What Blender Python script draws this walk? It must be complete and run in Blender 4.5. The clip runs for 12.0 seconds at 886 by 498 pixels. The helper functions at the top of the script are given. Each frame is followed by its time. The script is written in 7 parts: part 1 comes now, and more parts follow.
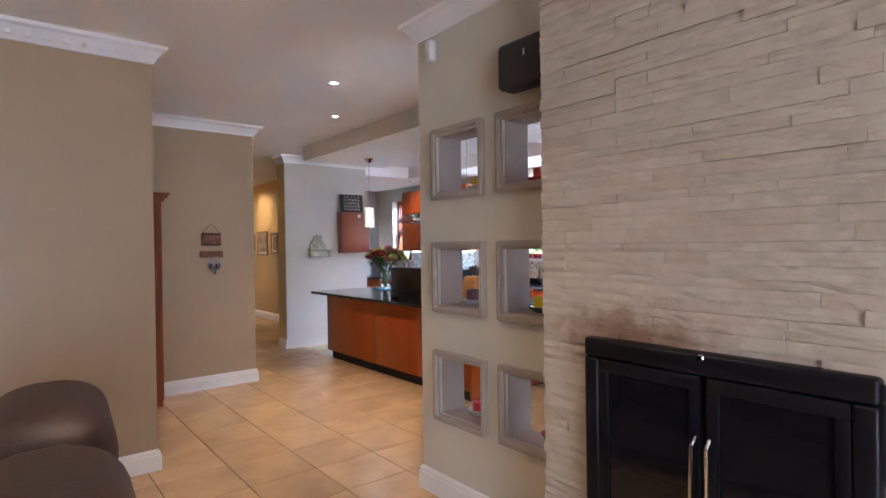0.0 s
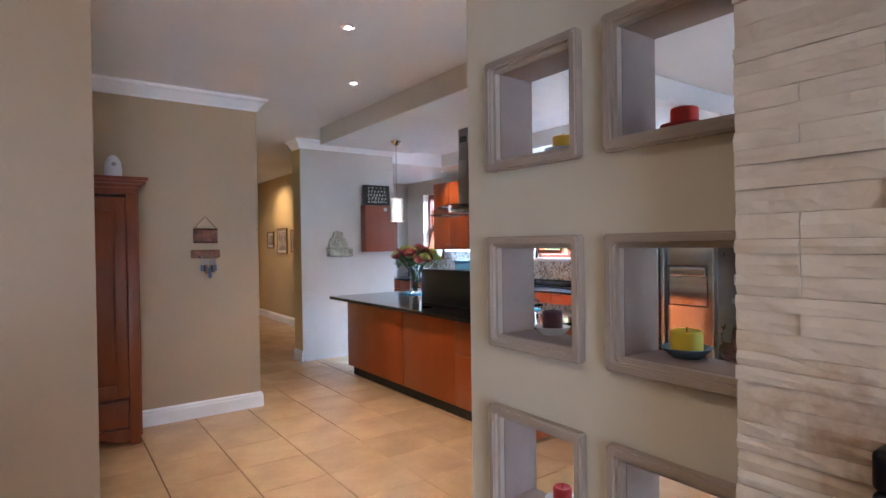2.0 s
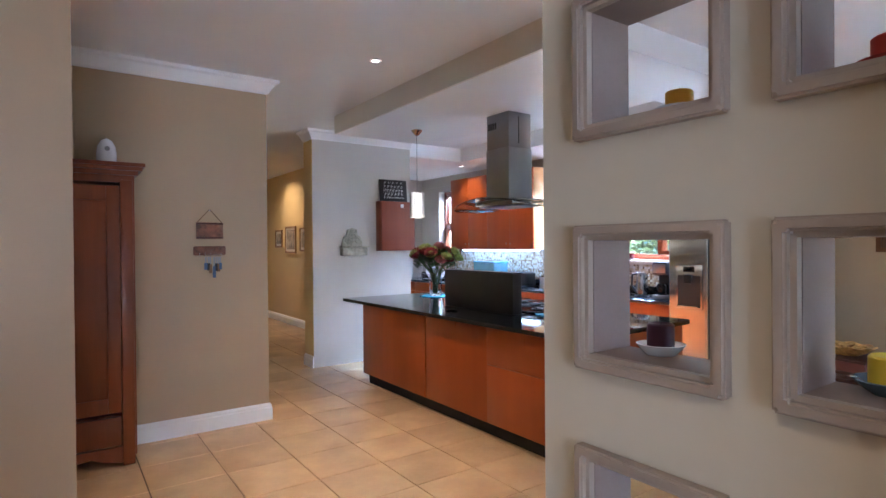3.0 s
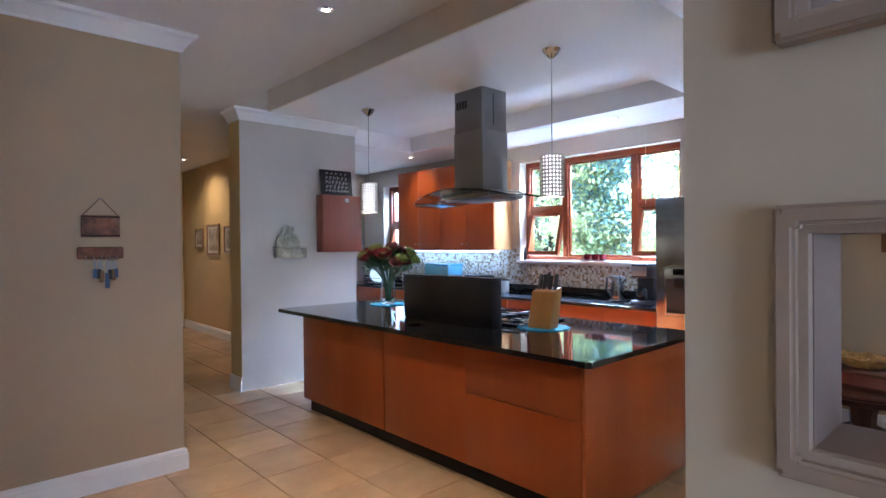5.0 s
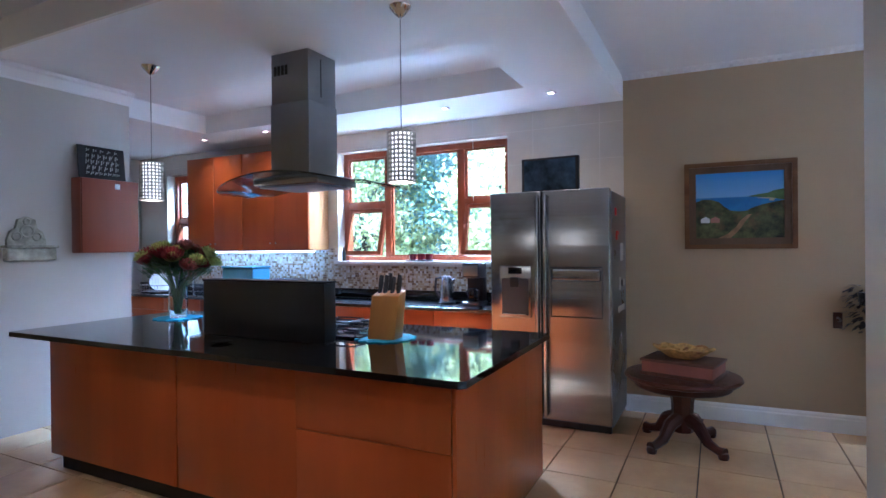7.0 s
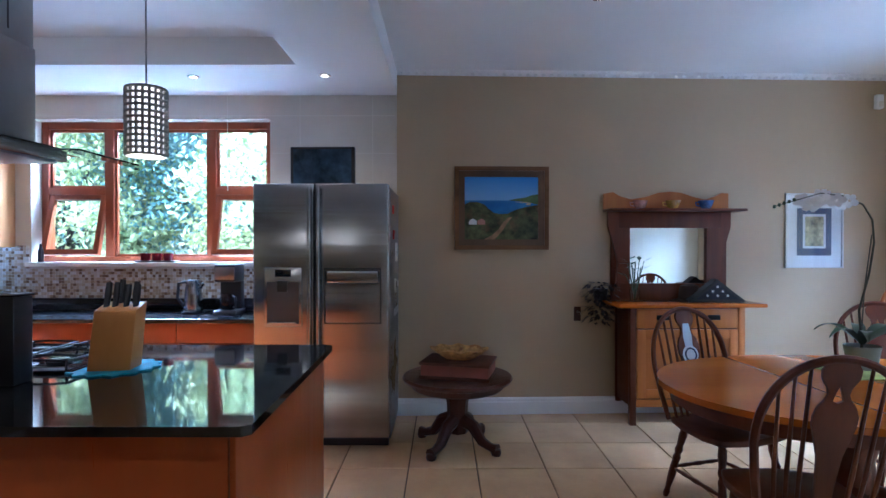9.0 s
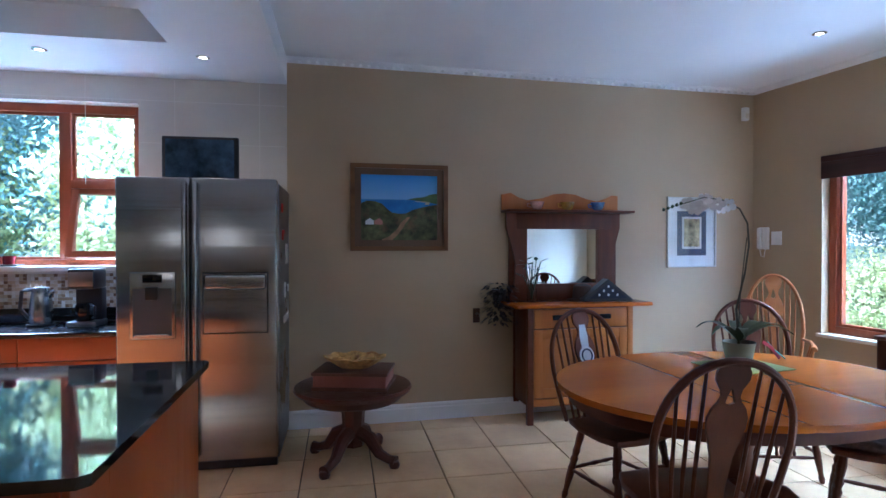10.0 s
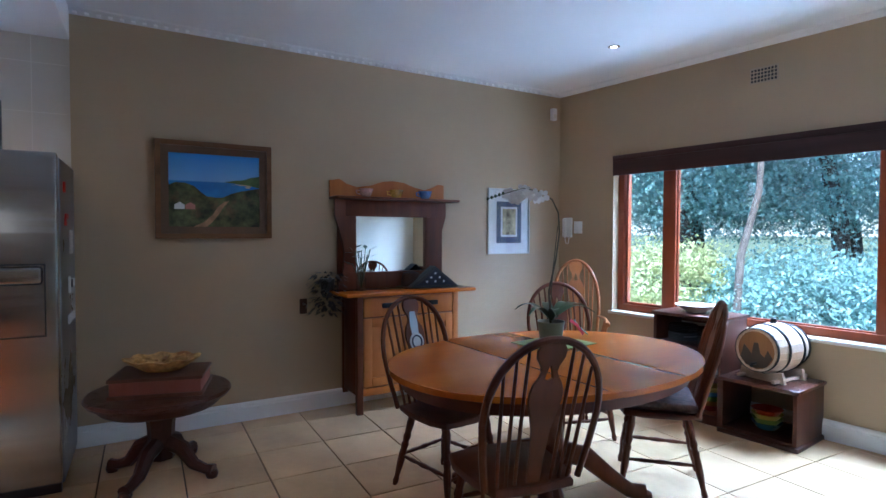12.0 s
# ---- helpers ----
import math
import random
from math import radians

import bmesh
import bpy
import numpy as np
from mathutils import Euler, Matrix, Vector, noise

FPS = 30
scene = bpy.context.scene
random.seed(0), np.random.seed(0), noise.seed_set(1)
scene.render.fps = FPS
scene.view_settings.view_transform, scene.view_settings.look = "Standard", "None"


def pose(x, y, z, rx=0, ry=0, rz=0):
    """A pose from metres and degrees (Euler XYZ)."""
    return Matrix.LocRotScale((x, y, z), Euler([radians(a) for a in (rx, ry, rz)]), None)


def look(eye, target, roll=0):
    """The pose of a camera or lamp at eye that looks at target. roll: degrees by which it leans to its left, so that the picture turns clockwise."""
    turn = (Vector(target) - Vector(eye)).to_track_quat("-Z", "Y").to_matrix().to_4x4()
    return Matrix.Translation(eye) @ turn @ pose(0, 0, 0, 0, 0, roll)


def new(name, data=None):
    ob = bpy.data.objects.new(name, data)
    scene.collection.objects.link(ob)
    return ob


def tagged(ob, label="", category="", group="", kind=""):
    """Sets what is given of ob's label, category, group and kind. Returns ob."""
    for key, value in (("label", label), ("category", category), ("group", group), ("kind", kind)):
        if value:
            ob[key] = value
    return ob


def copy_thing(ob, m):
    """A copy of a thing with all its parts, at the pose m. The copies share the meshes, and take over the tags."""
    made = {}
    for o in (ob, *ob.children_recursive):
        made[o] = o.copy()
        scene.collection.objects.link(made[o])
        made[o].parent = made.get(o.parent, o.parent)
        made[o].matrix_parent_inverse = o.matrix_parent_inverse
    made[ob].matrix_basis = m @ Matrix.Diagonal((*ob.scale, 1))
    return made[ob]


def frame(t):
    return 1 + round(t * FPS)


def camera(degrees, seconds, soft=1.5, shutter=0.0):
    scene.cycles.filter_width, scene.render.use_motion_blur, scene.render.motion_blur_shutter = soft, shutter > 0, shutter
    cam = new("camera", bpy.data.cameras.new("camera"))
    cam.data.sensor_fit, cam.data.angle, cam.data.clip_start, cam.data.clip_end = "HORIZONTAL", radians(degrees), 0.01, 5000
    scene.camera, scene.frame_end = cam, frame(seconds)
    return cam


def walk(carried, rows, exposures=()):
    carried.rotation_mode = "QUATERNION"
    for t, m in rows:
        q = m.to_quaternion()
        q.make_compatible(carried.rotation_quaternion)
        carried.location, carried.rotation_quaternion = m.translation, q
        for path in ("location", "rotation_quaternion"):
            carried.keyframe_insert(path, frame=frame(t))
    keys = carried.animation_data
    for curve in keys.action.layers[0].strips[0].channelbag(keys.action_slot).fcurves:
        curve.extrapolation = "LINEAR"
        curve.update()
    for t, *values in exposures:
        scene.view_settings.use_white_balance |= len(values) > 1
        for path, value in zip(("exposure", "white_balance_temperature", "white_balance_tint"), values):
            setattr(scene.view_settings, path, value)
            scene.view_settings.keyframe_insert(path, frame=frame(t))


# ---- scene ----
cam = camera(78.0, 12.0)
EXPO = [(0.0, 3.1, 5800, 19), (1.0, 3.08, 5700, 18), (2.5, 3.15, 5450, 17), (4.5, 2.84, 5350, 17), (6.0, 2.66, 5050, 17), (7.0, 2.58, 4850, 16), (9.0, 2.28, 4750, 15), (11.0, 2.25, 4800, 14), (12.0, 2.1, 4850, 13)]
PATH = [
    (0, (1.907, 2.86, 1.483), (3.161, 4.418, 1.469), -0.8),
    (0.5, (2.098, 3.102, 1.495), (3.353, 4.659, 1.481), -0.7),
    (1, (2.306, 3.334, 1.49), (3.554, 4.897, 1.472), -0.8),
    (1.5, (2.445, 3.552, 1.488), (3.654, 5.146, 1.468), -0.9),
    (2, (2.519, 3.821, 1.479), (3.688, 5.444, 1.46), -0.8),
    (2.5, (2.595, 4.082, 1.454), (3.744, 5.718, 1.44), -0.5),
    (4.3, (2.79, 4.908, 1.445), (4.037, 6.471, 1.434), -0.2),
    (4.5, (2.834, 4.983, 1.445), (4.118, 6.516, 1.432), -0.4),
    (5, (2.939, 5.134, 1.446), (4.287, 6.611, 1.433), -0.5),
    (5.5, (3.003, 5.306, 1.442), (4.421, 6.717, 1.429), -0.5),
    (6, (3.071, 5.462, 1.443), (4.616, 6.731, 1.429), -0.5),
    (6.5, (3.169, 5.568, 1.42), (4.853, 6.647, 1.406), -0.5),
    (7, (3.278, 5.716, 1.405), (5.067, 6.611, 1.397), -0.6),
    (9, (3.631, 6.039, 1.405), (5.63, 6.04, 1.39), -0.0),
    (9.5, (3.747, 6.017, 1.424), (5.738, 5.823, 1.404), -0.1),
    (10, (3.813, 6.018, 1.423), (5.779, 5.651, 1.403), 0.0),
    (10.5, (3.844, 5.965, 1.38), (5.777, 5.45, 1.38), -0.1),
    (11, (3.875, 5.975, 1.416), (5.752, 5.283, 1.397), 0.1),
    (11.5, (3.893, 5.988, 1.411), (5.708, 5.149, 1.379), 0.1),
    (12, (3.898, 6.013, 1.414), (5.653, 5.055, 1.354), 0.2),
]
walk(cam, [(t, look(eye, target, roll)) for t, eye, target, roll in PATH], EXPO)

scene_sky = bpy.data.worlds.new("sky")
scene.world = scene_sky
scene_sky.use_nodes = True
_n = scene_sky.node_tree.nodes
_sky = _n.new("ShaderNodeTexSky")
_sky.sky_type = "NISHITA"
_sky.sun_disc = False
_sky.sun_elevation, _sky.sun_rotation = radians(50), radians(315)
_n["Background"].inputs[1].default_value = 0.15
scene_sky.node_tree.links.new(_sky.outputs[0], _n["Background"].inputs[0])
SUN_WAY = Vector((0.455, -0.455, -0.766))
_s = bpy.data.lights.new("sun", "SUN")
_s.energy, _s.angle, _s.color = 4.8, radians(0.6), (1.0, 0.95, 0.86)
sun = new("sun", _s)
sun.matrix_world = look((10, -10, 20), Vector((10, -10, 20)) + SUN_WAY)


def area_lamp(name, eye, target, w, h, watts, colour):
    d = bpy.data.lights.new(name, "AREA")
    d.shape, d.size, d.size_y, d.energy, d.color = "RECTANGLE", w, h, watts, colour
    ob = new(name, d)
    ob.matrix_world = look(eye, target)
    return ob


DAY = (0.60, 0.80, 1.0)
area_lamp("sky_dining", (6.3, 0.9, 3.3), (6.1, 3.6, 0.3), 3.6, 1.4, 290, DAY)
# Added lamp hidden below the sill; brightens the ceiling like sunlight off the ground.
area_lamp("ceiling_bounce_fill", (6.5, 1.15, 0.1), (6.2, 3.9, 2.6), 3.2, 0.9, 19, DAY)
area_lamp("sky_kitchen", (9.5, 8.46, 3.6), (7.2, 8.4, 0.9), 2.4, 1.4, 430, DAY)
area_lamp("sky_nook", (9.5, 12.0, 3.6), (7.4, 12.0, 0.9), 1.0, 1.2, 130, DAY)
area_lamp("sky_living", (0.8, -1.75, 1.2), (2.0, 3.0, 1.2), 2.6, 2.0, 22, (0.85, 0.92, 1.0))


def spot(at, watts, colour=(1.0, 0.74, 0.47), wide=130):
    d = bpy.data.lights.new("downlight_lamp", "SPOT")
    d.energy, d.color, d.spot_size, d.spot_blend, d.shadow_soft_size = watts, colour, radians(wide), 0.95, 0.1
    ob = new("downlight_lamp", d)
    ob.matrix_world = pose(*at)
    return ob


# ---- materials ----
MATS = {}


def _mix(nt, fac, a, b, blend="MIX"):
    m = nt.nodes.new("ShaderNodeMix")
    m.data_type, m.blend_type = "RGBA", blend
    for sock, v in ((0, fac), (6, a), (7, b)):
        if isinstance(v, (int, float)):
            m.inputs[sock].default_value = v
        elif isinstance(v, tuple):
            m.inputs[sock].default_value = (*v, 1)
        else:
            nt.links.new(v, m.inputs[sock])
    return m.outputs[2]


def _noise(nt, vec, scale, detail=4, rough=0.55):
    n = nt.nodes.new("ShaderNodeTexNoise")
    n.inputs["Scale"].default_value, n.inputs["Detail"].default_value, n.inputs["Roughness"].default_value = scale, detail, rough
    nt.links.new(vec, n.inputs["Vector"])
    return n.outputs[0]


def _ramp(nt, val, lo, hi):
    r = nt.nodes.new("ShaderNodeMapRange")
    r.inputs["From Min"].default_value, r.inputs["From Max"].default_value = lo, hi
    nt.links.new(val, r.inputs[0])
    return r.outputs[0]


def start(name):
    m = bpy.data.materials.new(name)
    m.use_nodes = True
    nt = m.node_tree
    b = nt.nodes["Principled BSDF"]
    tc = nt.nodes.new("ShaderNodeTexCoord")
    info = nt.nodes.new("ShaderNodeObjectInfo")
    mp = nt.nodes.new("ShaderNodeMapping")
    add = nt.nodes.new("ShaderNodeVectorMath")
    add.operation = "SCALE"
    add.inputs[0].default_value = (7.3, 3.1, 5.7)
    nt.links.new(info.outputs["Random"], add.inputs["Scale"])
    nt.links.new(tc.outputs["Object"], mp.inputs["Vector"])
    nt.links.new(add.outputs[0], mp.inputs["Location"])
    return m, nt, b, mp.outputs[0], mp, info


def surf(name, col, rough=0.5, metal=0.0, var=0.12, scale=3.0, fine=60.0, bump=0.1, depth=0.002, rvar=0.1, coat=0.0, piece=0.0, stain=None, stretch=None, spec=0.5):
    if name in MATS:
        return MATS[name]
    m, nt, b, vec, mp, info = start(name)
    if stretch:
        mp.inputs["Scale"].default_value = stretch
    big, small = _noise(nt, vec, scale), _noise(nt, vec, fine, 3)
    dark = tuple(c * (1 - var * 1.6) for c in col)
    lite = tuple(min(1, c * (1 + var)) for c in col)
    c = _mix(nt, _ramp(nt, big, 0.3, 0.7), dark, lite)
    c = _mix(nt, var * 0.8, c, small, "SOFT_LIGHT")
    if stain:
        c = _mix(nt, _ramp(nt, _noise(nt, vec, scale * 0.45, 5, 0.65), 0.5, 0.78), c, stain)
    if piece:
        hsv = nt.nodes.new("ShaderNodeHueSaturation")
        r = nt.nodes.new("ShaderNodeMapRange")
        r.inputs["To Min"].default_value, r.inputs["To Max"].default_value = 1 - piece, 1 + piece
        nt.links.new(info.outputs["Random"], r.inputs[0])
        nt.links.new(r.outputs[0], hsv.inputs["Value"])
        nt.links.new(c, hsv.inputs["Color"])
        c = hsv.outputs[0]
    nt.links.new(c, b.inputs["Base Color"])
    rr = nt.nodes.new("ShaderNodeMapRange")
    rr.inputs["To Min"].default_value, rr.inputs["To Max"].default_value = max(0.02, rough - rvar), min(1, rough + rvar)
    nt.links.new(big, rr.inputs[0])
    nt.links.new(rr.outputs[0], b.inputs["Roughness"])
    b.inputs["Metallic"].default_value = metal
    b.inputs["Coat Weight"].default_value = coat
    b.inputs["Coat Roughness"].default_value = 0.12
    b.inputs["Specular IOR Level"].default_value = spec
    if bump:
        bp = nt.nodes.new("ShaderNodeBump")
        bp.inputs["Strength"].default_value, bp.inputs["Distance"].default_value = bump, depth
        nt.links.new(small, bp.inputs["Height"])
        nt.links.new(bp.outputs[0], b.inputs["Normal"])
    MATS[name] = m
    return m


def wood(name, light, dark, rough=0.35, axis=2, scale=6.0, coat=0.15, piece=0.0, fine=0.22, lift=0.15):
    """Long grain along the axis."""
    st = [1.0, 1.0, 1.0]
    st[axis] = 0.07
    if name in MATS:
        return MATS[name]
    m, nt, b, vec, mp, info = start(name)
    mp.inputs["Scale"].default_value = st
    g1, g2 = _noise(nt, vec, scale, 5, 0.6), _noise(nt, vec, scale * 14, 4, 0.7)
    mid = tuple((a + c) / 2 for a, c in zip(light, dark))
    c = _mix(nt, _ramp(nt, g1, 0.32, 0.68), dark, light)
    c = _mix(nt, fine, c, _mix(nt, _ramp(nt, g2, 0.35, 0.65), dark, mid))
    if piece:
        hsv = nt.nodes.new("ShaderNodeHueSaturation")
        r = nt.nodes.new("ShaderNodeMapRange")
        r.inputs["To Min"].default_value, r.inputs["To Max"].default_value = 1 - piece, 1 + piece
        nt.links.new(info.outputs["Random"], r.inputs[0])
        nt.links.new(r.outputs[0], hsv.inputs["Value"])
        nt.links.new(c, hsv.inputs["Color"])
        c = hsv.outputs[0]
    nt.links.new(c, b.inputs["Base Color"])
    rr = nt.nodes.new("ShaderNodeMapRange")
    rr.inputs["To Min"].default_value, rr.inputs["To Max"].default_value = max(0.05, rough - 0.08), rough + 0.1
    nt.links.new(g2, rr.inputs[0])
    nt.links.new(rr.outputs[0], b.inputs["Roughness"])
    b.inputs["Coat Weight"].default_value, b.inputs["Coat Roughness"].default_value = coat, 0.15
    b.inputs["Specular IOR Level"].default_value = 0.35
    bp = nt.nodes.new("ShaderNodeBump")
    bp.inputs["Strength"].default_value, bp.inputs["Distance"].default_value = lift, 0.001
    nt.links.new(g2, bp.inputs["Height"])
    nt.links.new(bp.outputs[0], b.inputs["Normal"])
    MATS[name] = m
    return m


def glow(name, col, strength):
    if name not in MATS:
        m = bpy.data.materials.new(name)
        m.use_nodes = True
        b = m.node_tree.nodes["Principled BSDF"]
        b.inputs["Base Color"].default_value = (*col, 1)
        b.inputs["Emission Color"].default_value, b.inputs["Emission Strength"].default_value = (*col, 1), strength
        MATS[name] = m
    return MATS[name]


def glass(name, col=(1, 1, 1), rough=0.0, ior=1.45):
    if name not in MATS:
        m = bpy.data.materials.new(name)
        m.use_nodes = True
        b = m.node_tree.nodes["Principled BSDF"]
        b.inputs["Base Color"].default_value = (*col, 1)
        b.inputs["Transmission Weight"].default_value, b.inputs["Roughness"].default_value, b.inputs["IOR"].default_value = 1, rough, ior
        MATS[name] = m
    return MATS[name]


BEIGE = surf("beige_wall_paint", (0.43, 0.315, 0.19), 0.5, var=0.04, scale=1.2, fine=180, bump=0.12, depth=0.0015)
OLIVE = surf("stone_grey_wall_paint", (0.62, 0.585, 0.48), 0.5, var=0.04, scale=1.2, fine=180, bump=0.12, depth=0.0015)
PALE = surf("pale_grey_wall_paint", (0.50, 0.465, 0.42), 0.45, var=0.04, scale=1.2, fine=180, bump=0.12, depth=0.0015)
OCHRE = surf("ochre_wall_paint", (0.56, 0.40, 0.17), 0.5, var=0.05, scale=1.2, fine=180, bump=0.12, depth=0.0015)
WHITE = surf("white_ceiling_paint", (0.80, 0.79, 0.80), 0.6, var=0.03, scale=0.9, fine=150, bump=0.06, depth=0.001)
TRIM = surf("white_trim_paint", (0.8, 0.79, 0.77), 0.35, var=0.03, scale=2, fine=120, bump=0.05)
TILE = surf("cream_floor_tile", (0.66, 0.44, 0.235), 0.22, var=0.12, scale=2.2, fine=35, bump=0.05, depth=0.001, rvar=0.07, piece=0.06, stain=(0.52, 0.37, 0.22))
GROUT = surf("brown_grout", (0.09, 0.06, 0.04), 0.9, var=0.2, fine=90, bump=0.3)
STONE = surf("cream_split_stone", (0.52, 0.445, 0.345), 0.8, var=0.08, scale=7, fine=16, bump=0.5, depth=0.02, piece=0.03, stain=(0.44, 0.34, 0.235))


def scorch(m, at, size, brown):
    """A brown smoke stain with a ragged edge round a place on the wall."""
    nt = m.node_tree
    b = nt.nodes["Principled BSDF"]
    src = b.inputs["Base Color"].links[0].from_socket
    tc = nt.nodes.new("ShaderNodeTexCoord")
    mp = nt.nodes.new("ShaderNodeMapping")
    mp.vector_type = "TEXTURE"
    mp.inputs["Location"].default_value, mp.inputs["Scale"].default_value = at, size
    nt.links.new(tc.outputs["Object"], mp.inputs["Vector"])
    ln = nt.nodes.new("ShaderNodeVectorMath")
    ln.operation = "LENGTH"
    nt.links.new(mp.outputs[0], ln.inputs[0])
    n = _noise(nt, tc.outputs["Object"], 16, 5, 0.65)
    s = nt.nodes.new("ShaderNodeMath")
    s.operation = "MULTIPLY_ADD"
    nt.links.new(n, s.inputs[0])
    s.inputs[1].default_value = 1.5
    nt.links.new(ln.outputs["Value"], s.inputs[2])
    r = nt.nodes.new("ShaderNodeMapRange")
    for k, v in enumerate((0.9, 1.75, 0.85, 0.0)):
        r.inputs[k + 1].default_value = v
    nt.links.new(s.outputs[0], r.inputs[0])
    nt.links.new(_mix(nt, r.outputs[0], src, brown), b.inputs["Base Color"])


scorch(STONE, (3.67, 3.98, 1.13), (1.0, 0.40, 0.15), (0.22, 0.10, 0.04))
STONE_TAN = surf("tan_split_stone", (0.52, 0.36, 0.19), 0.8, var=0.2, scale=5, fine=38, bump=0.9, depth=0.012, piece=0.1)
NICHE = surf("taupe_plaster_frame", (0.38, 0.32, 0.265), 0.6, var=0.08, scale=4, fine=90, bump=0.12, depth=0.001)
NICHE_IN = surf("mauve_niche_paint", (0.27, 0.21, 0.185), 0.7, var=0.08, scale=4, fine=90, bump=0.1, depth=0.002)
CHERRY = wood("cherry_cabinet_wood", (0.44, 0.095, 0.016), (0.33, 0.065, 0.011), 0.3, 2, 2.5, 0.15, fine=0.06, lift=0.0)
CHERRY_H = wood("cherry_cabinet_wood_across", (0.44, 0.095, 0.016), (0.33, 0.065, 0.011), 0.3, 1, 2.5, 0.15, fine=0.06, lift=0.0)
REDWOOD = wood("red_brown_wood", (0.28, 0.075, 0.035), (0.22, 0.055, 0.025), 0.35, 2, 4, 0.15, fine=0.12, lift=0.03)
HONEY = wood("honey_pine_wood", (0.40, 0.15, 0.04), (0.29, 0.095, 0.025), 0.35, 2, 8, 0.2)
MAHOG = wood("mahogany_wood", (0.085, 0.022, 0.010), (0.035, 0.010, 0.005), 0.36, 2, 7, 0.1)
WARD = wood("wardrobe_wood", (0.27, 0.07, 0.018), (0.16, 0.036, 0.009), 0.32, 2, 6, 0.25)
MAHOG_H = wood("mahogany_top_wood", (0.10, 0.026, 0.012), (0.045, 0.013, 0.006), 0.28, 1, 6, 0.12)
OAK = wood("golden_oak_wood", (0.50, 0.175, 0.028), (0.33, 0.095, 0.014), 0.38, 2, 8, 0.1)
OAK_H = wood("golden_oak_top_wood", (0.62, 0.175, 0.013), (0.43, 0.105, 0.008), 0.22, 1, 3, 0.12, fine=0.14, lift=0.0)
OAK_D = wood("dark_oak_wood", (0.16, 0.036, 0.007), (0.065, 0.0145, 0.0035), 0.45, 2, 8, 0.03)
CHERRY_LIT = wood("lit_cherry_wood", (0.56, 0.30, 0.12), (0.44, 0.21, 0.08), 0.35, 2, 8, 0.2)
BEECH = wood("beech_block_wood", (0.52, 0.235, 0.055), (0.42, 0.175, 0.04), 0.4, 2, 7, 0.1)
MERANTI = wood("meranti_frame_wood", (0.32, 0.068, 0.02), (0.2, 0.04, 0.012), 0.38, 2, 7, 0.2)
GRANITE = surf("black_granite", (0.012, 0.013, 0.015), 0.05, var=0.5, scale=40, fine=260, bump=0.0, rvar=0.02, spec=0.7)
STEEL = surf("brushed_steel", (0.41, 0.425, 0.44), 0.24, 1.0, var=0.08, scale=3, fine=4, bump=0.35, depth=0.004, stretch=(0.3, 0.02, 3), rvar=0.05)
_nt = STEEL.node_tree
_tan = _nt.nodes.new("ShaderNodeTangent")
_tan.direction_type, _tan.axis = "RADIAL", "Z"
_nt.nodes["Principled BSDF"].inputs["Anisotropic"].default_value = 0.85
_nt.links.new(_tan.outputs[0], _nt.nodes["Principled BSDF"].inputs["Tangent"])
STEEL_D = surf("grey_steel", (0.3, 0.3, 0.31), 0.3, 1.0, var=0.06, fine=60, bump=0.02)
CHROME = surf("chrome", (0.75, 0.75, 0.76), 0.08, 1.0, var=0.03, bump=0.0, rvar=0.03)
BLACK = surf("black_plastic", (0.015, 0.015, 0.017), 0.35, var=0.2, fine=200, bump=0.1, depth=0.0005)
BLACKM = surf("black_enamel_metal", (0.004, 0.0045, 0.008), 0.4, 0.0, var=0.2, fine=90, bump=0.05, spec=0.3)
LEATHER = surf("brown_leather", (0.028, 0.010, 0.007), 0.5, var=0.3, scale=6, fine=140, bump=0.5, depth=0.002)
DARKGLASS = surf("dark_glass", (0.008, 0.008, 0.01), 0.04, var=0.1, bump=0, rvar=0.01)
PANE = glass("window_glass")
MIRROR = surf("mirror_silver", (0.72, 0.73, 0.73), 0.01, 1.0, var=0.0, bump=0, rvar=0.005)


# ---- shapes ----
def box(bm, x, y, z):
    vs = [bm.verts.new((a, b, c)) for c in sorted(z) for a, b in ((min(x), min(y)), (max(x), min(y)), (max(x), max(y)), (min(x), max(y)))]
    fs = [bm.faces.new([vs[i] for i in q]) for q in ((3, 2, 1, 0), (4, 5, 6, 7), (0, 1, 5, 4), (1, 2, 6, 5), (2, 3, 7, 6), (3, 0, 4, 7))]
    return vs, fs


def bbox(x, y, z, w=0.004, seg=2):
    bm = bmesh.new()
    box(bm, x, y, z)
    if w:
        bmesh.ops.bevel(bm, geom=bm.edges[:], offset=w, segments=seg, affect="EDGES", profile=0.5)
    return bm


def lathe(profile, seg=24, centre=(0, 0), bm=None):
    bm = bm or bmesh.new()
    rings = []
    for r, z in profile:
        rings.append([bm.verts.new((centre[0] + r * math.cos(2 * math.pi * k / seg), centre[1] + r * math.sin(2 * math.pi * k / seg), z)) for k in range(seg)] if r > 1e-5 else [bm.verts.new((centre[0], centre[1], z))])
    for a, b in zip(rings, rings[1:]):
        for k in range(seg):
            j = (k + 1) % seg
            if len(a) == 1 and len(b) == 1:
                continue
            if len(a) == 1:
                bm.faces.new((a[0], b[j], b[k]))
            elif len(b) == 1:
                bm.faces.new((a[k], a[j], b[0]))
            else:
                bm.faces.new((a[k], a[j], b[j], b[k]))
    for ring, flip in ((rings[0], True), (rings[-1], False)):
        if len(ring) > 1:
            bm.faces.new(ring[::-1] if flip else ring)
    return bm


